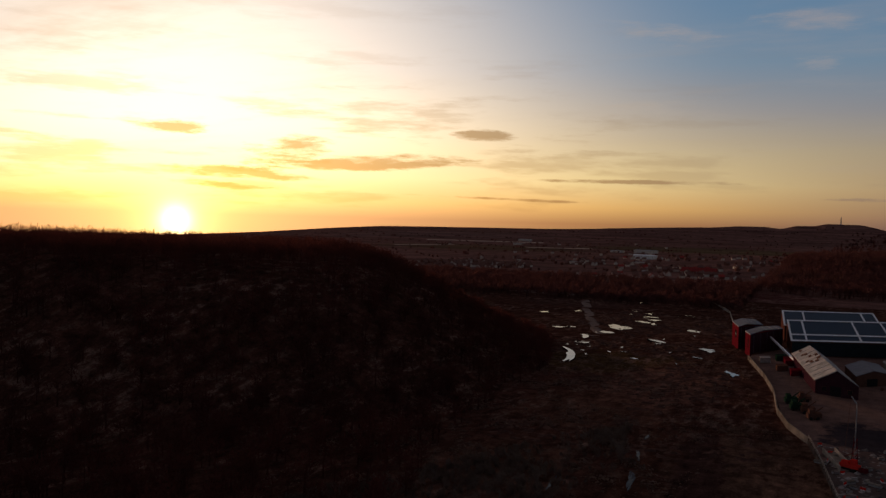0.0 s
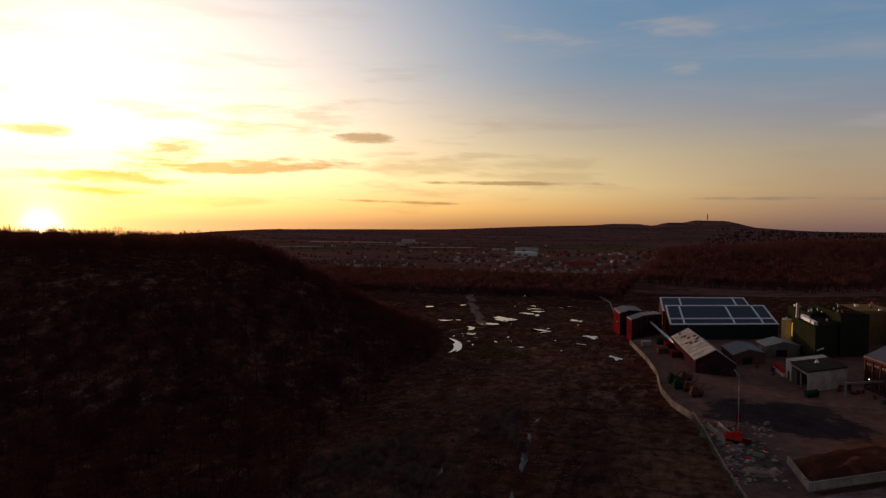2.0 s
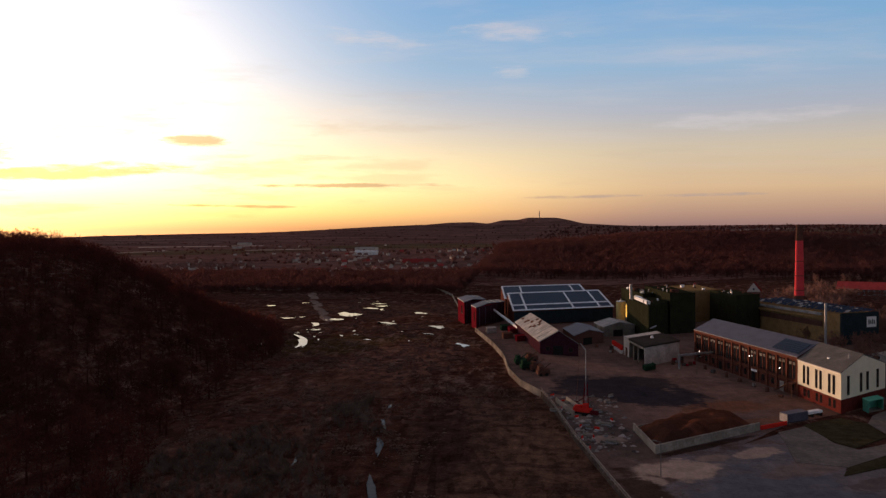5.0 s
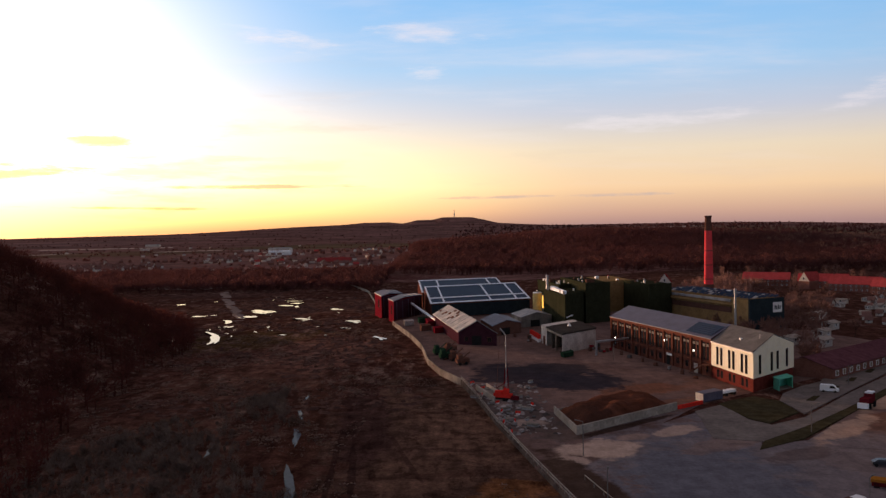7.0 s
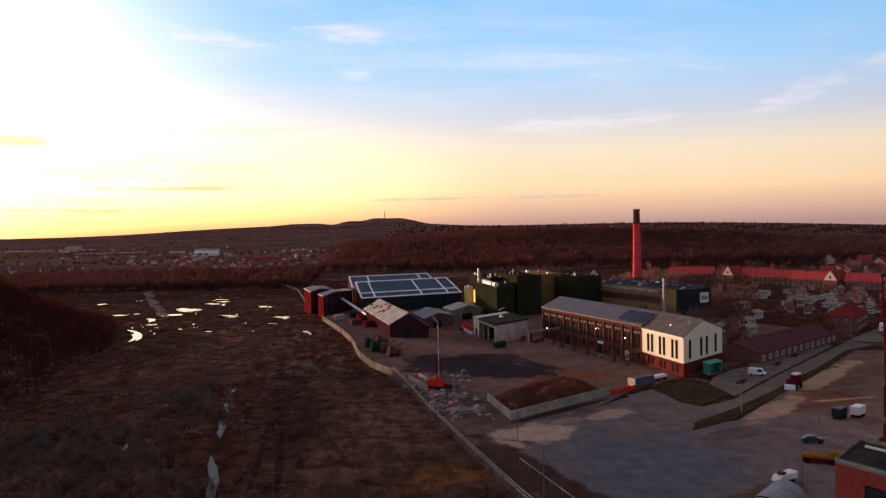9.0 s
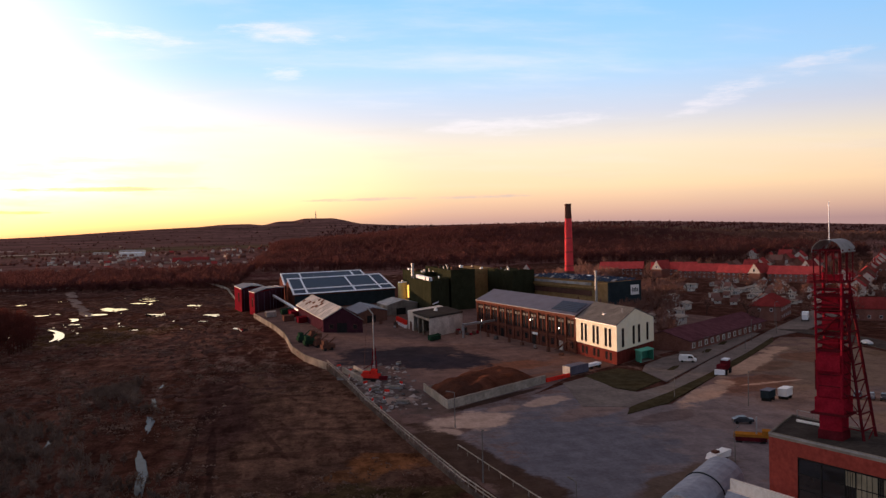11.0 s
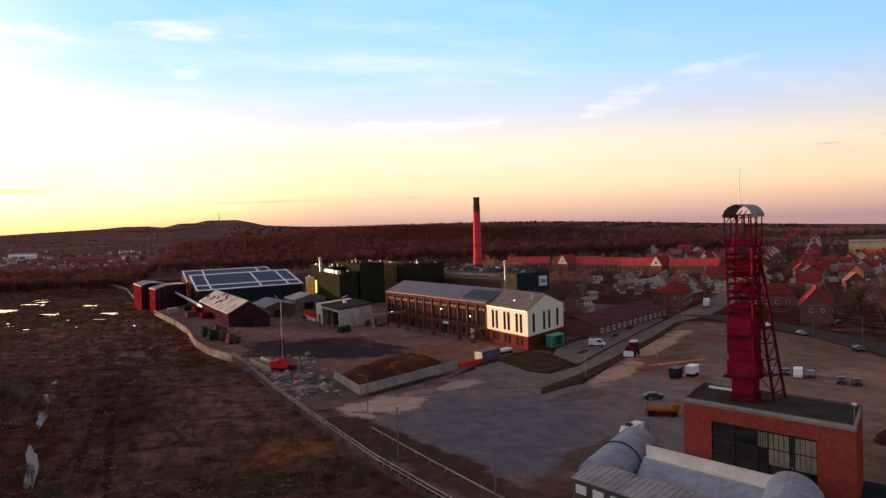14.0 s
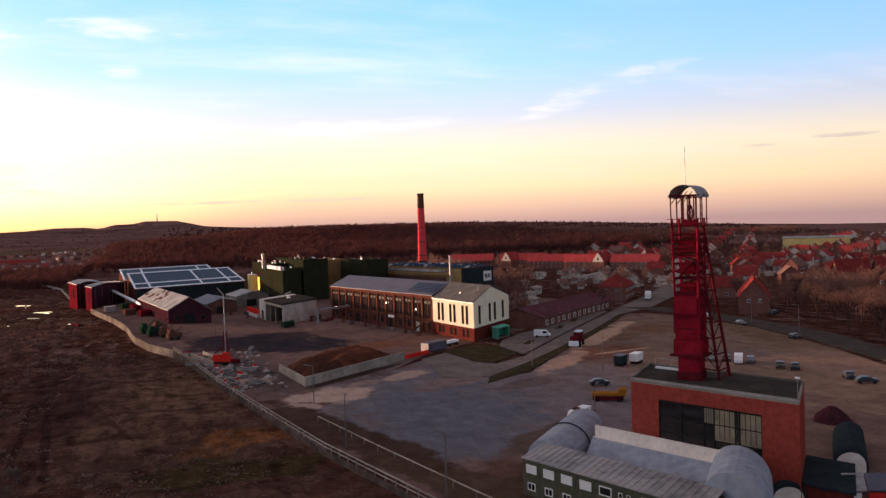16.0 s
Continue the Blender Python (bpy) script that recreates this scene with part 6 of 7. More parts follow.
# ---- houses ----
def house(label, w, d, eave, ridge, wall, tile, group, hipped=False, windows=3, chimney_pot=True):
    """A house about the origin: ridge along x."""
    pl = Plan((-w / 2, -d / 2), (w / 2, -d / 2), (-w / 2, d / 2))
    ob = thing("house", label, "house", group)
    part("wall", pl.gabled(0, w, 0, d, -1.5, eave, ridge) if not hipped else pl.box(0, w, 0, d, -1.5, eave), wall, ob)
    if hipped:
        i = min(d / 2, w * 0.3)
        v = [pl.p(-0.5, -0.5, eave), pl.p(w + 0.5, -0.5, eave), pl.p(w + 0.5, d + 0.5, eave), pl.p(-0.5, d + 0.5, eave), pl.p(i, d / 2, ridge), pl.p(w - i, d / 2, ridge)]
        part("roof", (v, [(0, 1, 5, 4), (1, 2, 5), (2, 3, 4, 5), (3, 0, 4), (3, 2, 1, 0)]), tile, ob)
    else:
        k = (ridge - eave) / (d / 2)
        part("roof", join(pl.slope(-0.4, w + 0.4, -0.5, eave - 0.5 * k + 0.1, d / 2, ridge + 0.1), pl.slope(-0.4, w + 0.4, d + 0.5, eave - 0.5 * k + 0.1, d / 2, ridge + 0.1)), tile, ob)
    if chimney_pot:
        part("chimney_stack", pl.box(w * 0.7, w * 0.7 + 0.9, d / 2 - 0.5, d / 2 + 0.5, ridge - 1, ridge + 1.2), M_HOUSE, ob)
    for s in range(windows):
        a = w * (s + 0.5) / windows - 0.6
        for z in ([1.0, 3.9] if eave > 5 else [1.0]):
            window(pl, "a", a, 1.2, z, z + 1.3, ob, pane=M_PANE, frame_mat=M_WPAINT)
    for s in (0.25, 0.62):
        window(pl, "b", d * s, 1.1, 1.0 + (2.9 if eave > 5 else 0), 2.3 + (2.9 if eave > 5 else 0), ob, frame_mat=M_WPAINT)
    return ob


def ground_at(x, y):
    return float(land(x, y))


T_RED = house("brick village house with a red tiled roof", 11, 9, 5.6, 9.6, M_HOUSE, M_TILE, "village houses")
T_DARK = house("brick village house with a brown tiled roof", 10, 9, 5.4, 9.2, M_HOUSE, M_TILE_DARK, "village houses")
T_PALE = house("pale rendered village house with a red roof", 10, 8.5, 5.2, 8.8, M_PALE, M_TILE, "village houses")
T_COT = house("small white garden cottage with a steep gable", 4.4, 4.6, 2.2, 4.4, M_PALE, M_TILE_DARK, "garden cottages", windows=1, chimney_pot=False)
T_SHED = house("low grey garden shed", 6.0, 4.0, 2.2, 2.8, M_PALE, M_CONC, "garden sheds", windows=1, chimney_pot=False)
T_ROW = house("long red-roofed terrace of brick miners' houses", 34, 10, 5.8, 10.6, M_HOUSE, M_TILE_SUNLIT, "terraces of houses", windows=10)
T_HALL = house("long pale industrial hall in the distance", 60, 24, 7, 9, M_PALE, M_TIN, "distant halls", windows=8, chimney_pot=False)
FIRST = {}


def place(template, x, y, turn, scale=1.0):
    m = Matrix.Translation((x, y, ground_at(x, y))) @ Matrix.Rotation(radians(turn), 4, "Z")
    if template not in FIRST:
        FIRST[template] = True
        template.matrix_basis = m
        return template
    return copy_thing(template, m @ Matrix.Scale(scale, 4))


rnd = random.Random(77)
# terraces with white gables, behind the plant hall
for x, y, t in ((250, 672, -28), (280, 640, -30), (287, 604, -42), (300, 570, -50), (320, 538, -50)):
    place(T_ROW, x, y, t)


def gable_front(x, y, turn):
    ob = thing("gabled_house", "pale gable facing the works between red roofs", "house", "pale gables")
    pl = Plan((x, y), (x + math.cos(radians(turn)) * 9, y + math.sin(radians(turn)) * 9), (x - math.sin(radians(turn)) * 14, y + math.cos(radians(turn)) * 14))
    part("wall", pl.gabled(0, pl.la, 0, pl.lb, -1, 6, 6.1), M_HOUSE, ob)
    v = [pl.p(a, b, z) for b in (-0.3, pl.lb) for a, z in ((-0.3, 6), (pl.la + 0.3, 6), (pl.la / 2, 12.5))]
    part("gable", (v, [(0, 1, 2), (5, 4, 3), (0, 2, 5, 3), (1, 4, 5, 2), (0, 3, 4, 1)]), M_PALE, ob)
    part("roof", join((([q + Vector((0, 0, dz)) for dz in (0.05, 0.3) for q in (v[0], v[2], v[5], v[3])]), BOX), (([q + Vector((0, 0, dz)) for dz in (0.05, 0.3) for q in (v[1], v[2], v[5], v[4])]), BOX)), M_TILE, ob)
    window(pl, "a", 3.7, 1.6, 7.0, 9.0, ob, frame_mat=M_WPAINT, b_at=-0.3)


for x, y, t in ((262, 640, -62), (296, 556, -62), (115, 632, -12), (159, 643, -18), (345, 575, -55)):
    gable_front(x, y, t)


TOWN = {"wall": ([], []), "pale": ([], []), "roof": ([], []), "dark": ([], [])}


def town_house(x, y, turn, scale, pale, cover):
    """One far house of the joined town."""
    c, s = math.cos(radians(turn)), math.sin(radians(turn))
    w, d, e, r = 5.4 * scale, 4.5 * scale, 5.4 * scale, 9.4 * scale
    z = ground_at(x, y)
    def q(a, b, h):
        return (x + a * c - b * s, y + a * s + b * c, z + h)
    def put(key, v, f):
        k = len(TOWN[key][0])
        TOWN[key][0].extend(v)
        TOWN[key][1].extend(tuple(i + k for i in face) for face in f)
    put("pale" if pale else "wall", [q(a, b, h) for a in (-w, w) for b, h in ((-d, -2), (d, -2), (d, e), (0, r - 0.2), (-d, e))],
        [(0, 1, 2, 3, 4), (9, 8, 7, 6, 5), (0, 4, 9, 5), (1, 6, 7, 2)])
    o = 0.5
    for sgn in (-1, 1):
        put(cover, [q(a, b, h + t) for t in (0, 0.25) for a, b, h in ((-w - o, sgn * (d + o), e - 0.4), (w + o, sgn * (d + o), e - 0.4), (w + o, 0, r), (-w - o, 0, r))], BOX)
    put(cover, [q(a + w * 0.4, b, h) for h in (r - 1.0, r + 1.2) for a, b in ((-0.5, -0.5), (0.5, -0.5), (0.5, 0.5), (-0.5, 0.5))], BOX)


def street(x0, y0, x1, y1, count, kinds, side=9.0, both=True, jitter=2.0, gap=0.0):
    turn = math.degrees(math.atan2(y1 - y0, x1 - x0))
    nx, ny = -math.sin(radians(turn)), math.cos(radians(turn))
    for i in range(count):
        f = (i + 0.5) / count
        for s in ((-1, 1) if both else (1,)):
            if rnd.random() < gap:
                continue
            x = x0 + (x1 - x0) * f + nx * s * side + rnd.uniform(-jitter, jitter)
            y = y0 + (y1 - y0) * f + ny * s * side + rnd.uniform(-jitter, jitter)
            kind, way, size = rnd.choice(kinds), turn + rnd.choice((0, 0, 0, 90)) + rnd.uniform(-4, 4), rnd.uniform(0.85, 1.15)
            if kind is T_COT or kind is T_SHED:
                size *= 0.78
            if math.hypot(x, y) > 720:
                town_house(x, y, way, size * (0.64 if x < 0 else 1.0), rnd.random() < (0.45 if x < 0 else 0.5), "roof" if (kind is T_RED and (x > 0 or rnd.random() < 0.3)) or (x > 0 and rnd.random() < 0.6) else "dark")
            else:
                place(kind, x, y, way, size)


# gardens and cottages between the street and the terraces
street(232, 520, 290, 440, 9, [T_COT, T_COT, T_SHED], 10, True, 5, 0.15)
street(215, 470, 285, 415, 9, [T_COT, T_SHED, T_SHED], 9, True, 5, 0.2)
street(205, 430, 265, 395, 7, [T_SHED, T_COT], 8, True, 4, 0.2)
# garages, sheds and houses packed between the streets
street(255, 500, 300, 560, 9, [T_COT, T_COT, T_SHED], 12, True, 4, 0.1)
street(275, 470, 330, 540, 9, [T_COT, T_SHED, T_COT], 12, True, 5, 0.1)
street(240, 480, 262, 500, 6, [T_SHED], 6, True, 1)
street(300, 420, 345, 470, 9, [T_SHED, T_COT, T_SHED], 10, True, 5, 0.1)
street(310, 395, 350, 420, 6, [T_SHED, T_SHED, T_COT], 12, True, 4, 0.1)
street(330, 480, 420, 560, 10, [T_COT, T_PALE, T_DARK], 16, True, 5, 0.1)
street(380, 430, 470, 500, 10, [T_DARK, T_PALE, T_COT], 15, True, 5, 0.1)
for x, y, t, kind, size in ((341, 455, 60, T_RED, 1.3), (348, 448, 150, T_PALE, 1.0), (343, 409, 20, T_DARK, 1.1), (291, 468, 140, T_RED, 0.9), (435, 501, 140, T_DARK, 1.1), (316, 340, 150, T_RED, 1.3), (330, 328, 150, T_RED, 1.4), (303, 367, 60, T_DARK, 1.0), (413, 439, 140, T_RED, 1.0)):
    place(kind, x, y, t, size)
# houses along the streets to the right
street(262, 372, 520, 700, 15, [T_RED, T_PALE, T_RED, T_PALE], 15, True, 2)
street(520, 700, 1100, 1420, 22, [T_RED, T_DARK, T_PALE], 17, True, 3)
street(330, 620, 480, 760, 9, [T_RED, T_DARK, T_ROW], 18, True, 4, 0.2)
street(340, 440, 620, 640, 14, [T_RED, T_PALE, T_PALE], 16, True, 3, 0.1)
street(300, 330, 560, 480, 13, [T_RED, T_DARK, T_RED], 16, True, 3, 0.1)
street(290, 280, 520, 340, 10, [T_RED, T_DARK], 16, True, 3, 0.15)
street(560, 560, 980, 900, 18, [T_RED, T_DARK, T_PALE], 18, True, 6, 0.1)
street(600, 480, 1100, 800, 20, [T_RED, T_DARK, T_PALE], 20, True, 8, 0.1)
street(700, 760, 1200, 1150, 16, [T_RED, T_DARK, T_PALE], 22, True, 9, 0.2)
street(430, 800, 640, 1010, 10, [T_RED, T_DARK, T_PALE], 18, True, 6, 0.2)
# small houses spread over the valley to the left
street(-330, 1180, -120, 1240, 18, [T_DARK, T_RED, T_PALE], 22, True, 12, 0.1)
street(-300, 1350, -100, 1420, 18, [T_DARK, T_PALE, T_RED], 24, True, 14, 0.1)
street(-420, 1700, -120, 1800, 22, [T_DARK, T_PALE, T_RED], 40, True, 30, 0.15)
street(-680, 1060, -420, 1150, 24, [T_DARK, T_PALE, T_DARK], 22, True, 16, 0.1)
street(-620, 1560, -380, 1640, 20, [T_DARK, T_PALE], 40, True, 30, 0.15)
street(-330, 1454, -235, 1490, 8, [T_DARK, T_PALE, T_RED], 26, True, 16, 0.1)
street(-420, 1500, -330, 1470, 8, [T_DARK, T_PALE], 26, True, 18, 0.2)
street(-620, 1190, -470, 1410, 26, [T_DARK, T_DARK, T_PALE], 20, True, 16, 0.15)
street(-700, 1240, -540, 1440, 24, [T_DARK, T_DARK, T_PALE], 24, True, 18, 0.15)
street(-560, 1150, -440, 1340, 20, [T_DARK, T_DARK, T_PALE], 18, True, 16, 0.15)
street(-240, 1330, -120, 1290, 9, [T_DARK, T_RED, T_PALE], 18, True, 12, 0.2)
street(-140, 1470, -30, 1640, 12, [T_DARK, T_PALE, T_RED], 24, True, 18, 0.2)
street(-110, 1120, -60, 1300, 9, [T_DARK, T_PALE], 16, True, 9, 0.3)
street(-700, 2000, -300, 2150, 12, [T_DARK, T_PALE], 60, True, 50, 0.3)
street(-1100, 2500, -500, 2900, 14, [T_DARK, T_PALE], 80, True, 70, 0.3)
street(60, 2300, 260, 2000, 8, [T_DARK, T_PALE], 40, True, 30, 0.3)
for x, y, t, s in ((-436, 2329, -12, 1.0), (-510, 2318, -12, 0.6), (-401, 1508, -10, 0.45), (-300, 1560, -10, 0.35), (-900, 2640, 0, 0.6), (-1000, 3000, 0, 0.8)):
    place(T_HALL, x, y, t, s)
ob = house("long white hall at the edge of the town", 46, 20, 7.5, 9.0, M_WPAINT, M_RAIL, "", windows=6, chimney_pot=False)
ob.matrix_basis = Matrix.Translation((-333, 1779, ground_at(-333, 1779))) @ Matrix.Rotation(radians(-8), 4, "Z")
ob = house("long low building with a bright red roof", 52, 14, 4, 9, M_HOUSE, M_TILE, "", windows=10, chimney_pot=False)
ob.matrix_basis = Matrix.Translation((-163, 1306, ground_at(-163, 1306))) @ Matrix.Rotation(radians(-8), 4, "Z")
ob = house("large brick house with a hipped red roof", 24, 13, 6.0, 10.5, M_HOUSE, M_TILE, "", hipped=True, windows=5)
ob.matrix_basis = Matrix.Translation((196, 353, 0)) @ Matrix.Rotation(radians(50), 4, "Z")
ob = house("gabled brick house facing the field", 30, 10.5, 6.0, 12.0, M_HOUSE, M_TILE, "", windows=6)
ob.matrix_basis = Matrix.Translation((212, 280, 0)) @ Matrix.Rotation(radians(52), 4, "Z")
ob = house("brick house wing with a red roof", 22, 9, 5.0, 9.0, M_HOUSE, M_TILE, "", windows=5)
ob.matrix_basis = Matrix.Translation((232, 330, 0)) @ Matrix.Rotation(radians(-35), 4, "Z")
ob = house("long yellow rendered building catching the light", 58, 16, 12, 13.5, M_YELLOW, M_TIN, "", windows=12, chimney_pot=False)
ob.matrix_basis = Matrix.Translation((593, 668, 0)) @ Matrix.Rotation(radians(-44), 4, "Z")


for key, mat in (("wall", M_HOUSE), ("pale", M_PALE), ("roof", M_TILE), ("dark", M_TILE_DARK)):
    tagged(new("far_town", mesh_of("far_town", TOWN[key][0], TOWN[key][1], mat)), "far town houses, %s" % {"wall": "brick walls", "pale": "pale walls", "roof": "red tiled roofs", "dark": "brown tiled roofs"}[key], "town", kind="stuff")


# ---- mast on the far hill ----
def hill_mast():
    ob = thing("radio_mast", "thin radio mast on the far hill", "mast", at=(58.0, 4300.0, ground_at(58, 4300)))
    for sx, sy in ((-2, -2), (2, -2), (0, 2)):
        part("leg", beam((sx, sy, -2), (sx * 0.2, sy * 0.2, 36), 1.1), M_METAL, ob)


hill_mast()


# ---- puddles on the wasteland ----
def puddle(x, y, rx, ry, turn, seed, bend):
    vs = []
    c, s = math.cos(turn), math.sin(turn)
    for i in range(26):
        t = 2 * math.pi * i / 26
        k = 0.75 + 0.65 * noise.noise((math.cos(t) * 1.6 + seed, math.sin(t) * 1.6, seed * 3.7))
        a, b = math.cos(t) * rx * k, math.sin(t) * ry * k
        a -= bend * (b / ry) ** 2
        vs.append((x + a * c - b * s, y + a * s + b * c))
    z = max(ground_at(*v) for v in vs) + 0.05
    top = [(*v, z) for v in vs]
    bottom = [(*v, z - 1.2) for v in vs]
    n = len(vs)
    o = new("puddle", mesh_of("puddle", top + bottom, [tuple(range(n))] + [(i, n + i, n + (i + 1) % n, (i + 1) % n) for i in range(n)], M_MUDDY if y < 300 else M_WATER))
    tagged(o, "shallow rain puddle mirroring the bright sky", "puddle", "rain puddles")



for i, (x, y, rx, ry, t, bend) in enumerate((
        (-117, 446, 3.6, 28, 0.26, 5.0), (-134, 540, 2.6, 13, 0.3, 4.0), (-127, 505, 7, 5, 0.1, 0), (-127, 602, 9, 17, 0.5, 0), (-128, 570, 6, 7, 0.2, 0), (-117, 650, 4, 12, 0.9, 0), (-108, 640, 3, 9, 0.2, 0),
        (-112, 668, 6, 6, 0.2, 0), (-120, 690, 3, 9, 1.1, 0), (-126, 716, 4, 8, 0.2, 0), (-150, 815, 5, 14, 0.3, 0), (-84, 522, 2.2, 15, 0.7, 3.0), (-80, 508, 5, 3.5, 0.2, 0), (-50, 483, 5, 9, 0.5, 1.0), (-31, 411, 2.4, 10, 0.4, 1.0),
        (-76, 615, 5, 9, 0.5, 0), (-165, 582, 5, 5, 0.2, 0), (-158, 590, 4, 3, 0.2, 0), (-205, 678, 4, 5, 0.2, 0), (-183, 702, 4, 5, 0.2, 0), (-185, 556, 4, 3, 0.1, 0), (-196, 566, 3, 3, 0.1, 0), (-153, 445, 2.2, 9, 0.5, 0),
        (-127, 390, 8, 2.2, 0.1, 1), (-126, 370, 2.4, 3, 0.3, 0), (-138, 388, 2.4, 2.4, 0.3, 0), (-110, 398, 1.0, 5, 0.5, 0), (-31, 170, 1.3, 21, 0.17, 0.6), (-36.5, 211, 1.1, 9, 0.16, 0.8), (-40, 238, 0.8, 8, 0.2, 0), (-42, 262, 0.6, 5, 0.0, 0), (-54, 196, 0.5, 8, 0.1, 0))):
    puddle(x, y, rx, ry, t, i * 1.37, bend)
for i in range(34):
    y = rnd.uniform(380, 760)
    puddle(rnd.uniform(-150, -70) + (y < 480) * rnd.uniform(10, 50), y, rnd.uniform(0.6, 1.6), rnd.uniform(1.2, 4.5), rnd.uniform(-0.4, 1.2), 50 + i * 1.3, 0)


# ---- drawn tracks and bare patches on the wasteland ----
def drape(name, line, width, mat, label, lift=0.10):
    """A strip with a ragged rim that follows the ground."""
    pts = []
    for (x0, y0), (x1, y1) in zip(line, line[1:]):
        k = max(2, int(math.hypot(x1 - x0, y1 - y0) / 3.0))
        pts += [(x0 + (x1 - x0) * i / k, y0 + (y1 - y0) * i / k) for i in range(k)]
    pts.append(line[-1])
    m = max(2, int(width / 2.5))
    vs = []
    for i, (x, y) in enumerate(pts):
        a, b = pts[max(0, i - 1)], pts[min(len(pts) - 1, i + 1)]
        d = Vector((b[0] - a[0], b[1] - a[1])).normalized()
        w = width * (0.5 + 0.16 * noise.noise((x * 0.15, y * 0.1, 2.0)))
        for j in range(m + 1):
            f = (j / m * 2 - 1) * w
            px, py = x + d.y * f, y - d.x * f
            drop = 0.35 if j in (0, m) or i in (0, len(pts) - 1) else 0
            vs.append((px, py, ground_at(px, py) + lift - drop))
    n = m + 1
    fs = [(i * n + j, i * n + j + 1, (i + 1) * n + j + 1, (i + 1) * n + j) for i in range(len(pts) - 1) for j in range(m)]
    return setting(name, (vs, fs), mat, label)


drape("farm_track", [(-128, 545), (-140, 590), (-168, 680), (-205, 810)], 8, M_FARM, "pale track across the wasteland", 0.25)
for line, width in (([(-810, 2440), (-725, 2495), (-640, 2552)], 46), ([(-1129, 2214), (-1090, 2330), (-1050, 2449)], 30), ([(-1300, 2800), (-900, 2900)], 60), ([(820, 3560), (921, 3646), (1100, 3700)], 60),
                    ([(-300, 880), (-225, 860)], 40)):
    drape("stubble_field", line, width, M_STUBBLE if width > 40 or line[0][1] > 1000 else M_FARM, "pale stubble field in the distance", 0.5)


# ---- woods and trees ----
def bare_crowns(name, spots, mat, label, twigs, size, seed):
    """Many leafless trees joined: each a thin trunk and a loose crown of twig slivers."""
    g = np.random.default_rng(seed)
    spots = np.asarray(spots)
    n = len(spots)
    x, y, h = spots[:, 0], spots[:, 1], spots[:, 2]
    z = land(x, y)
    # trunks: one narrow upright triangle pair
    tw = 0.035 * h
    trunk = np.stack([np.stack([x - tw, y, z - 0.5], 1), np.stack([x + tw, y, z - 0.5], 1), np.stack([x, y + tw * 0.3, z + h * 0.8], 1),
                      np.stack([x, y - tw, z - 0.5], 1), np.stack([x, y + tw, z - 0.5], 1), np.stack([x, y, z + h * 0.8], 1)], 1).reshape(-1, 3)
    # crown slivers inside an uneven egg
    u = g.normal(size=(n, twigs, 3))
    u /= np.linalg.norm(u, axis=2, keepdims=True)
    r = g.random((n, twigs, 1)) ** 0.45
    lop = g.uniform(0.75, 1.25, (n, 1, 3))
    c = u * r * np.array([0.36, 0.36, 0.42]) * lop * h[:, None, None]
    c[:, :, 2] += (0.60 * h)[:, None]
    c += np.stack([x, y, z], 1)[:, None, :]
    d = u * np.array([1, 1, 0.6]) + np.array([0, 0, 0.75]) + g.normal(scale=0.35, size=u.shape)
    d /= np.linalg.norm(d, axis=2, keepdims=True)
    s = np.cross(d, g.normal(size=d.shape))
    s /= np.linalg.norm(s, axis=2, keepdims=True)
    ln = size * g.uniform(0.6, 1.4, (n, twigs, 1))
    tri = np.stack([c - d * ln - s * ln * 0.22, c - d * ln * 0.2 + s * ln * 0.30, c + d * ln], 2).reshape(-1, 3)
    verts = np.concatenate([trunk, tri])
    faces = np.arange(len(verts)).reshape(-1, 3)
    return tagged(new(name, mesh_of(name, verts.tolist(), faces.tolist(), mat)), label, "trees", kind="stuff")


def scatter(count, inside, box, low, high, seed, clump=0.0):
    g = np.random.default_rng(seed)
    out = []
    while len(out) < count:
        x, y = g.uniform(box[0], box[1], 4000), g.uniform(box[2], box[3], 4000)
        keep = inside(x, y)
        if clump:
            keep &= (np.sin(x * 0.031 + 2) * np.sin(y * 0.027) + 0.5 * np.sin(x * 0.09 + y * 0.07) + g.normal(scale=0.35, size=x.shape)) > clump
        out += list(zip(x[keep], y[keep], g.uniform(low, high, keep.sum())))
    return out[:count]


heap = lambda x, y: (heap_r(x, y) < 224) | ((x < -95 - (y - 230) * 0.22) & (y < 330) & (y > 70) & (x > -330))
bare_crowns("heap_wood", scatter(5200, heap, (-560, -70, 60, 640), 6.5, 11.0, 1), M_HEAP_TWIG, "dense leafless wood on the spoil heap", 110, 0.62, 11)
main_wood = lambda x, y: (y > 1010 - 0.55 * np.clip(x, -80, 330)) & (x > -70 + 0.02 * (y - 900)) & (x < 620 + 0.1 * (y - 900))
bare_crowns("far_wood", scatter(7500, main_wood, (-80, 800, 800, 1950), 11, 16, 2), M_TWIG_DARK, "dark leafless wood behind the works", 110, 1.05, 12)
edge_wood = lambda x, y: (y > 1950) & (x > -100 + 0.1 * (y - 1900)) & (y < 3900)
bare_crowns("far_wood", scatter(4200, edge_wood, (-100, 3000, 1900, 3900), 9, 14, 33, 0.1), M_TWIG_DARK, "reddish winter woods near the horizon", 26, 3.2, 43)
right_wood = lambda x, y: (y > 1150 - 0.1 * x) & (x > 500) & ((x < 0.86 * y) | (np.sin(x * 0.02) * np.sin(y * 0.017) > 0.72))
bare_crowns("far_wood", scatter(5000, right_wood, (500, 2400, 950, 2600), 9, 15, 3, -0.1), M_TWIG, "reddish winter wood beyond the town", 44, 2.0, 13)
valley = lambda x, y: (y > 800) & (x < -60) & (y < 1090 - (x + 60) * 0.1)
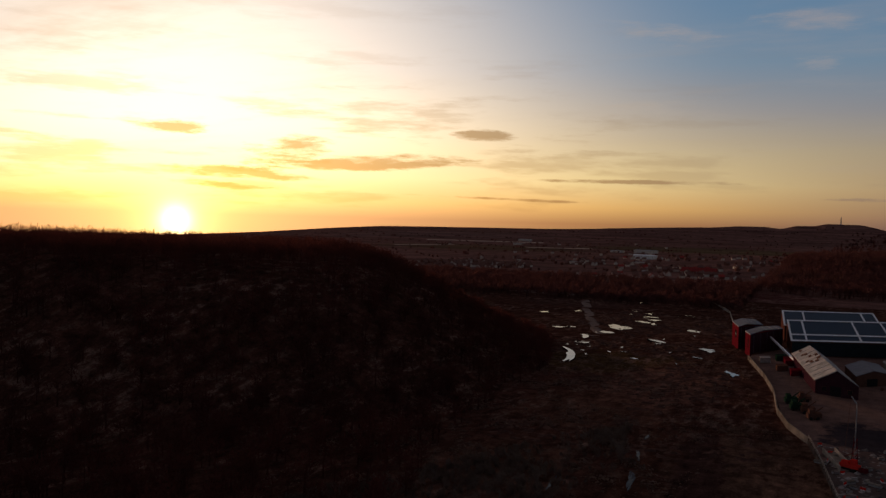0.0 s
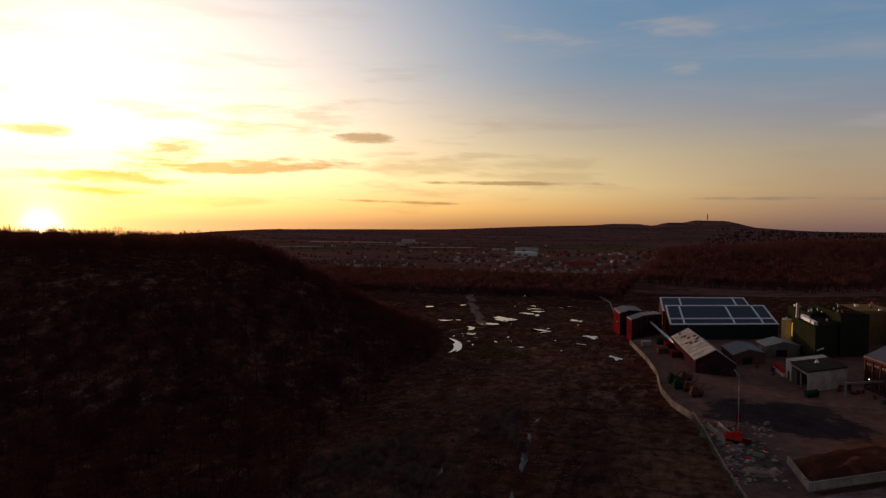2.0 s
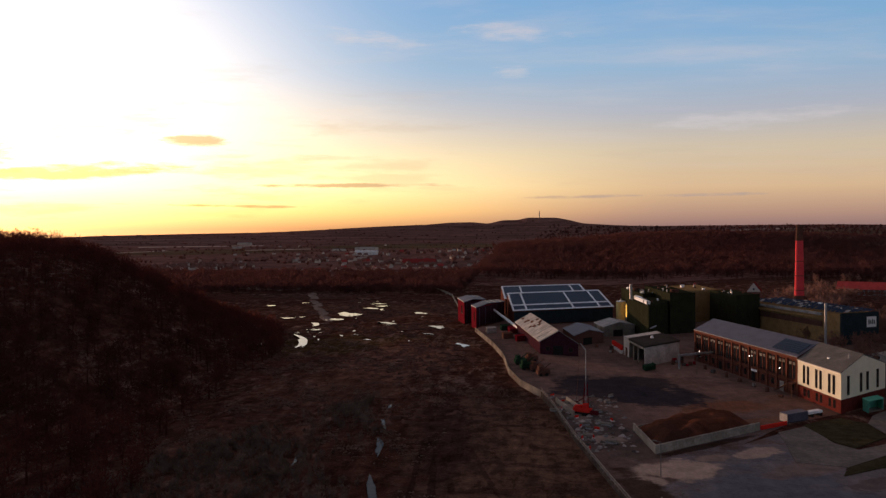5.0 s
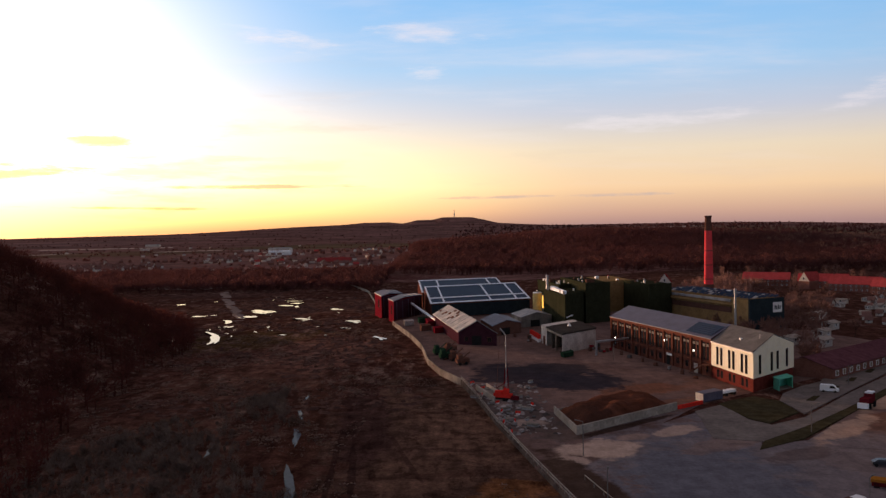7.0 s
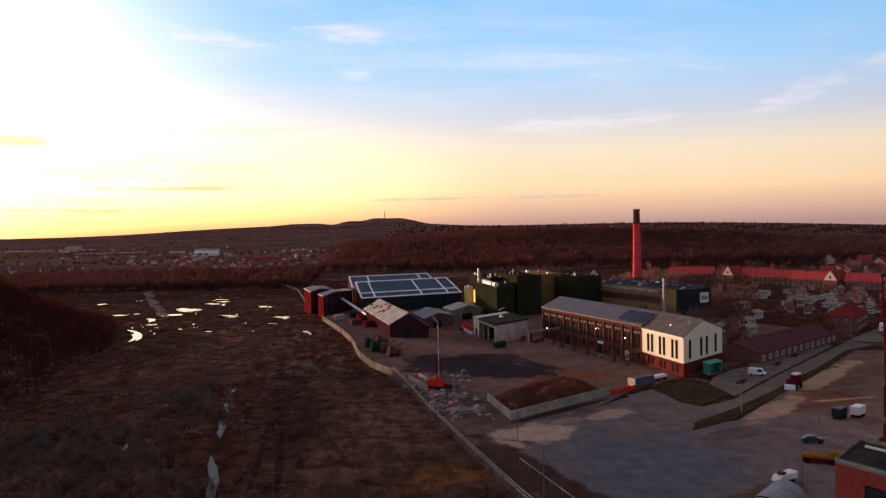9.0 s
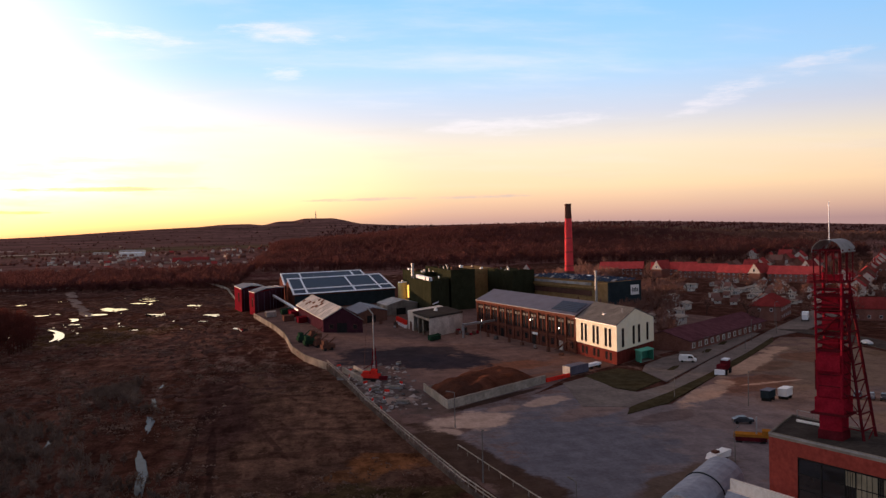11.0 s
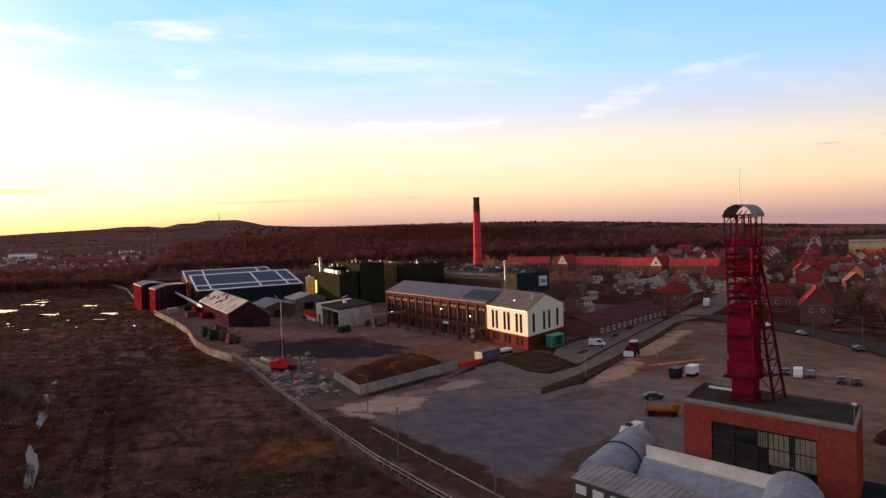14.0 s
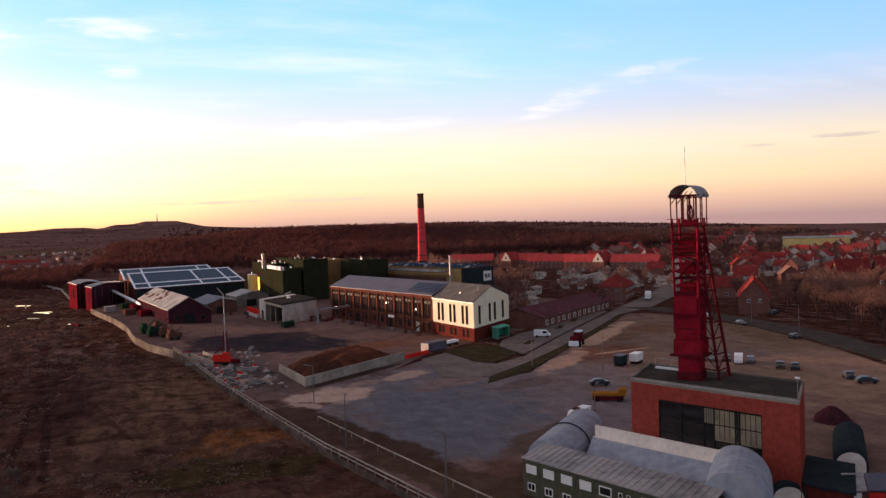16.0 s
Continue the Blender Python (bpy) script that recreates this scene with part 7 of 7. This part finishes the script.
bare_crowns("valley_wood", scatter(2600, valley, (-520, -60, 700, 1130), 7, 12, 4), M_TWIG_DARK, "low winter wood between wasteland and town", 90, 0.95, 14)
plain = lambda x, y: (x < 400)
bare_crowns("plain_hedges", scatter(1300, plain, (-2200, 700, 1250, 4100), 2.0, 4.0, 5, 0.95), M_TWIG_DARK, "hedges and copses across the plain", 18, 3.2, 15)
town_trees = lambda x, y: (y > 300) & (x > 205 + 0.1 * (y - 300))
bare_crowns("town_trees", scatter(1100, town_trees, (200, 1000, 300, 1000), 4, 9, 6), M_TWIG, "leafless garden trees between the houses", 80, 0.85, 16)
right_edge = lambda x, y: (x > 188) & (y < 330) & (y < 150 + (x - 188) * 3.2)
bare_crowns("roadside_trees", scatter(420, right_edge, (188, 330, 110, 330), 6, 12, 7), M_TWIG, "brown winter trees along the street", 170, 0.55, 17)
garden = lambda x, y: (y > 2.1 * x + 30) & (y < 2.1 * x + 260) & (x > 130) & (x < 240) & (y > 310)
bare_crowns("garden_scrub", scatter(420, garden, (130, 240, 310, 560), 3, 7, 9), M_TWIG, "brown scrub and hedges behind the low hall", 60, 0.9, 19)
for x, y, t in ((150, 345, 40), (162, 372, 50), (140, 352, 40), (178, 400, 45), (158, 420, 50), (190, 442, 40)):
    place(T_SHED, x, y, t, 1.3)
works_trees = lambda x, y: np.abs(y - 1.9 * x - 250) < 60
bare_crowns("works_trees", scatter(220, works_trees, (115, 240, 470, 720), 5, 10, 8), M_TWIG, "leafless trees behind the plant hall", 50, 1.4, 18)


def ground_tufts(count, seed):
    """Dead grass clumps and low scrub over the wasteland."""
    g = np.random.default_rng(seed)
    y = g.uniform(115, 520, count)
    x = fence_x(y) - 6 - 135 * g.random(count) ** 0.8
    patch = np.sin(x * 0.13 + np.sin(y * 0.06) * 2) + np.sin(y * 0.09 + 1) + g.normal(scale=0.6, size=count)
    keep = (patch > 0.35) & (np.hypot(x + 2, (y - 200) * 0.6) > 22)
    x, y = x[keep], y[keep]
    z, n, k = land(x, y), len(x), 7
    s = g.uniform(0.25, 0.85, (n, 1))
    a = g.uniform(0, 2 * np.pi, (n, k))
    base = np.stack([x[:, None] + np.cos(a) * s * 0.9, y[:, None] + np.sin(a) * s * 1.6, np.repeat(z[:, None] - 0.1, k, 1)], 2)
    side = np.stack([-np.sin(a) * s * 0.5, np.cos(a) * s * 0.5, np.zeros_like(a)], 2)
    tip = base + np.stack([np.cos(a) * s * 0.5, np.sin(a) * s * 0.5, s * g.uniform(0.25, 0.6, (n, k))], 2)
    tri = np.stack([base - side, base + side, tip], 2).reshape(-1, 3)
    tagged(new("dead_grass", mesh_of("dead_grass", tri.tolist(), np.arange(len(tri)).reshape(-1, 3).tolist(), M_TUFT)), "tufts of dead grass and scrub", "grass", kind="stuff")


ground_tufts(26000, 5)
shrubs = lambda x, y: (x < fence_x(y) - 42 - 14 * np.sin(y * 0.03)) & (x > -128) & (x > -175 + 0.45 * y)
bare_crowns("scrub_bushes", scatter(1500, shrubs, (-130, -20, 130, 430), 1.2, 3.0, 21, -0.1), M_SCRUB, "pale rounded shrubs over the rough ground", 70, 0.30, 22)


def hummocks(count, seed):
    """Low mounds of tipped earth over the wasteland."""
    g = np.random.default_rng(seed)
    y = g.uniform(235, 720, count)
    x = np.where(y < 470, fence_x(np.minimum(y, 470)), -28) - 16 - 120 * g.random(count) ** 0.9
    keep = (np.sin(x * 0.09 + 1.5 * np.sin(y * 0.03)) + np.sin(y * 0.05 + 2) + g.normal(scale=0.5, size=count)) > 0.2
    x, y = x[keep], y[keep]
    n, k = len(x), 9
    r, h, way = g.uniform(0.4, 1.7, n) * g.uniform(0.6, 1.3, n), g.uniform(0.2, 0.9, n), g.uniform(0, math.pi, n)
    stretch = g.uniform(1.0, 2.6, n)
    z0 = land(x, y)
    vs, fs = [], []
    for i in range(n):
        b = len(vs)
        c, s = math.cos(way[i]), math.sin(way[i])
        for ring, up in ((1.0, -0.15), (0.62, 0.62)):
            for j in range(k):
                t = 2 * math.pi * j / k
                q = ring * r[i] * g.uniform(0.75, 1.2)
                a, e = math.cos(t) * q * stretch[i], math.sin(t) * q
                px, py = x[i] + a * c - e * s, y[i] + a * s + e * c
                vs.append((px, py, z0[i] + h[i] * up))
        vs.append((x[i], y[i], z0[i] + h[i] * g.uniform(0.8, 1.1)))
        for j in range(k):
            m = (j + 1) % k
            fs += [(b + j, b + m, b + k + m, b + k + j), (b + k + j, b + k + m, b + 2 * k)]
    o = tagged(new("earth_mounds", mesh_of("earth_mounds", vs, fs, M_TROD)), "low mounds of tipped earth and dead grass", "earth", kind="stuff")
    for f in o.data.polygons:
        f.use_smooth = True


hummocks(4600, 8)


def bare_tree(x, y, h, seed):
    """A single leafless tree: trunk, limbs and a crown of fine twigs."""
    r = random.Random(seed)
    ob = thing("tree", "leafless tree with a wide crown of fine twigs", "tree", "single bare trees", (x, y, ground_at(x, y)))
    limbs = []
    trunk_top = Vector((r.uniform(-0.4, 0.4), r.uniform(-0.4, 0.4), h * 0.42))
    part("trunk", upright(0, 0, -0.2, trunk_top.z, h * 0.028, h * 0.017, 8, trunk_top.x, trunk_top.y), M_BARK, ob)
    ends = []
    for i in range(7):
        a = 2 * math.pi * i / 7 + r.uniform(-0.3, 0.3)
        q = trunk_top + Vector((math.cos(a) * h * 0.22, math.sin(a) * h * 0.22, h * r.uniform(0.18, 0.42)))
        limbs.append(beam(trunk_top - Vector((0, 0, h * 0.1 * r.random())), q, h * 0.016))
        for j in range(5):
            e = q + Vector((r.uniform(-1, 1), r.uniform(-1, 1), r.uniform(0.0, 1.0))) * h * 0.17
            limbs.append(beam(q.lerp(trunk_top, 0.3 * r.random()), e, h * 0.007))
            ends.append(e)
    part("branchwork", join(*limbs), M_BARK, ob)
    vs, fs = [], []
    for e in ends:
        for _ in range(22):
            d = Vector((r.gauss(0, 1), r.gauss(0, 1), abs(r.gauss(0.6, 0.8)))).normalized() * h * r.uniform(0.05, 0.13)
            o = e + Vector((r.gauss(0, 1), r.gauss(0, 1), r.gauss(0, 1))) * h * 0.035
            s = d.cross(Vector((r.random() - 0.5, r.random() - 0.5, r.random() - 0.5))).normalized() * h * 0.0045
            k = len(vs)
            vs += [o - s, o + s, o + d]
            fs.append((k, k + 1, k + 2))
    part("crown", (vs, fs), M_TWIG, ob)


for i, (x, y, h) in enumerate(((193, 214, 12), (199, 226, 11), (204, 239, 13), (190, 199, 12), (197, 205, 14), (186, 186, 11), (208, 219, 12), (222, 300, 11), (229, 312, 10), (170, 318, 8), (181, 345, 9), (215, 380, 9), (176, 372, 8), (240, 290, 12))):
    bare_tree(x, y, h, 40 + i)
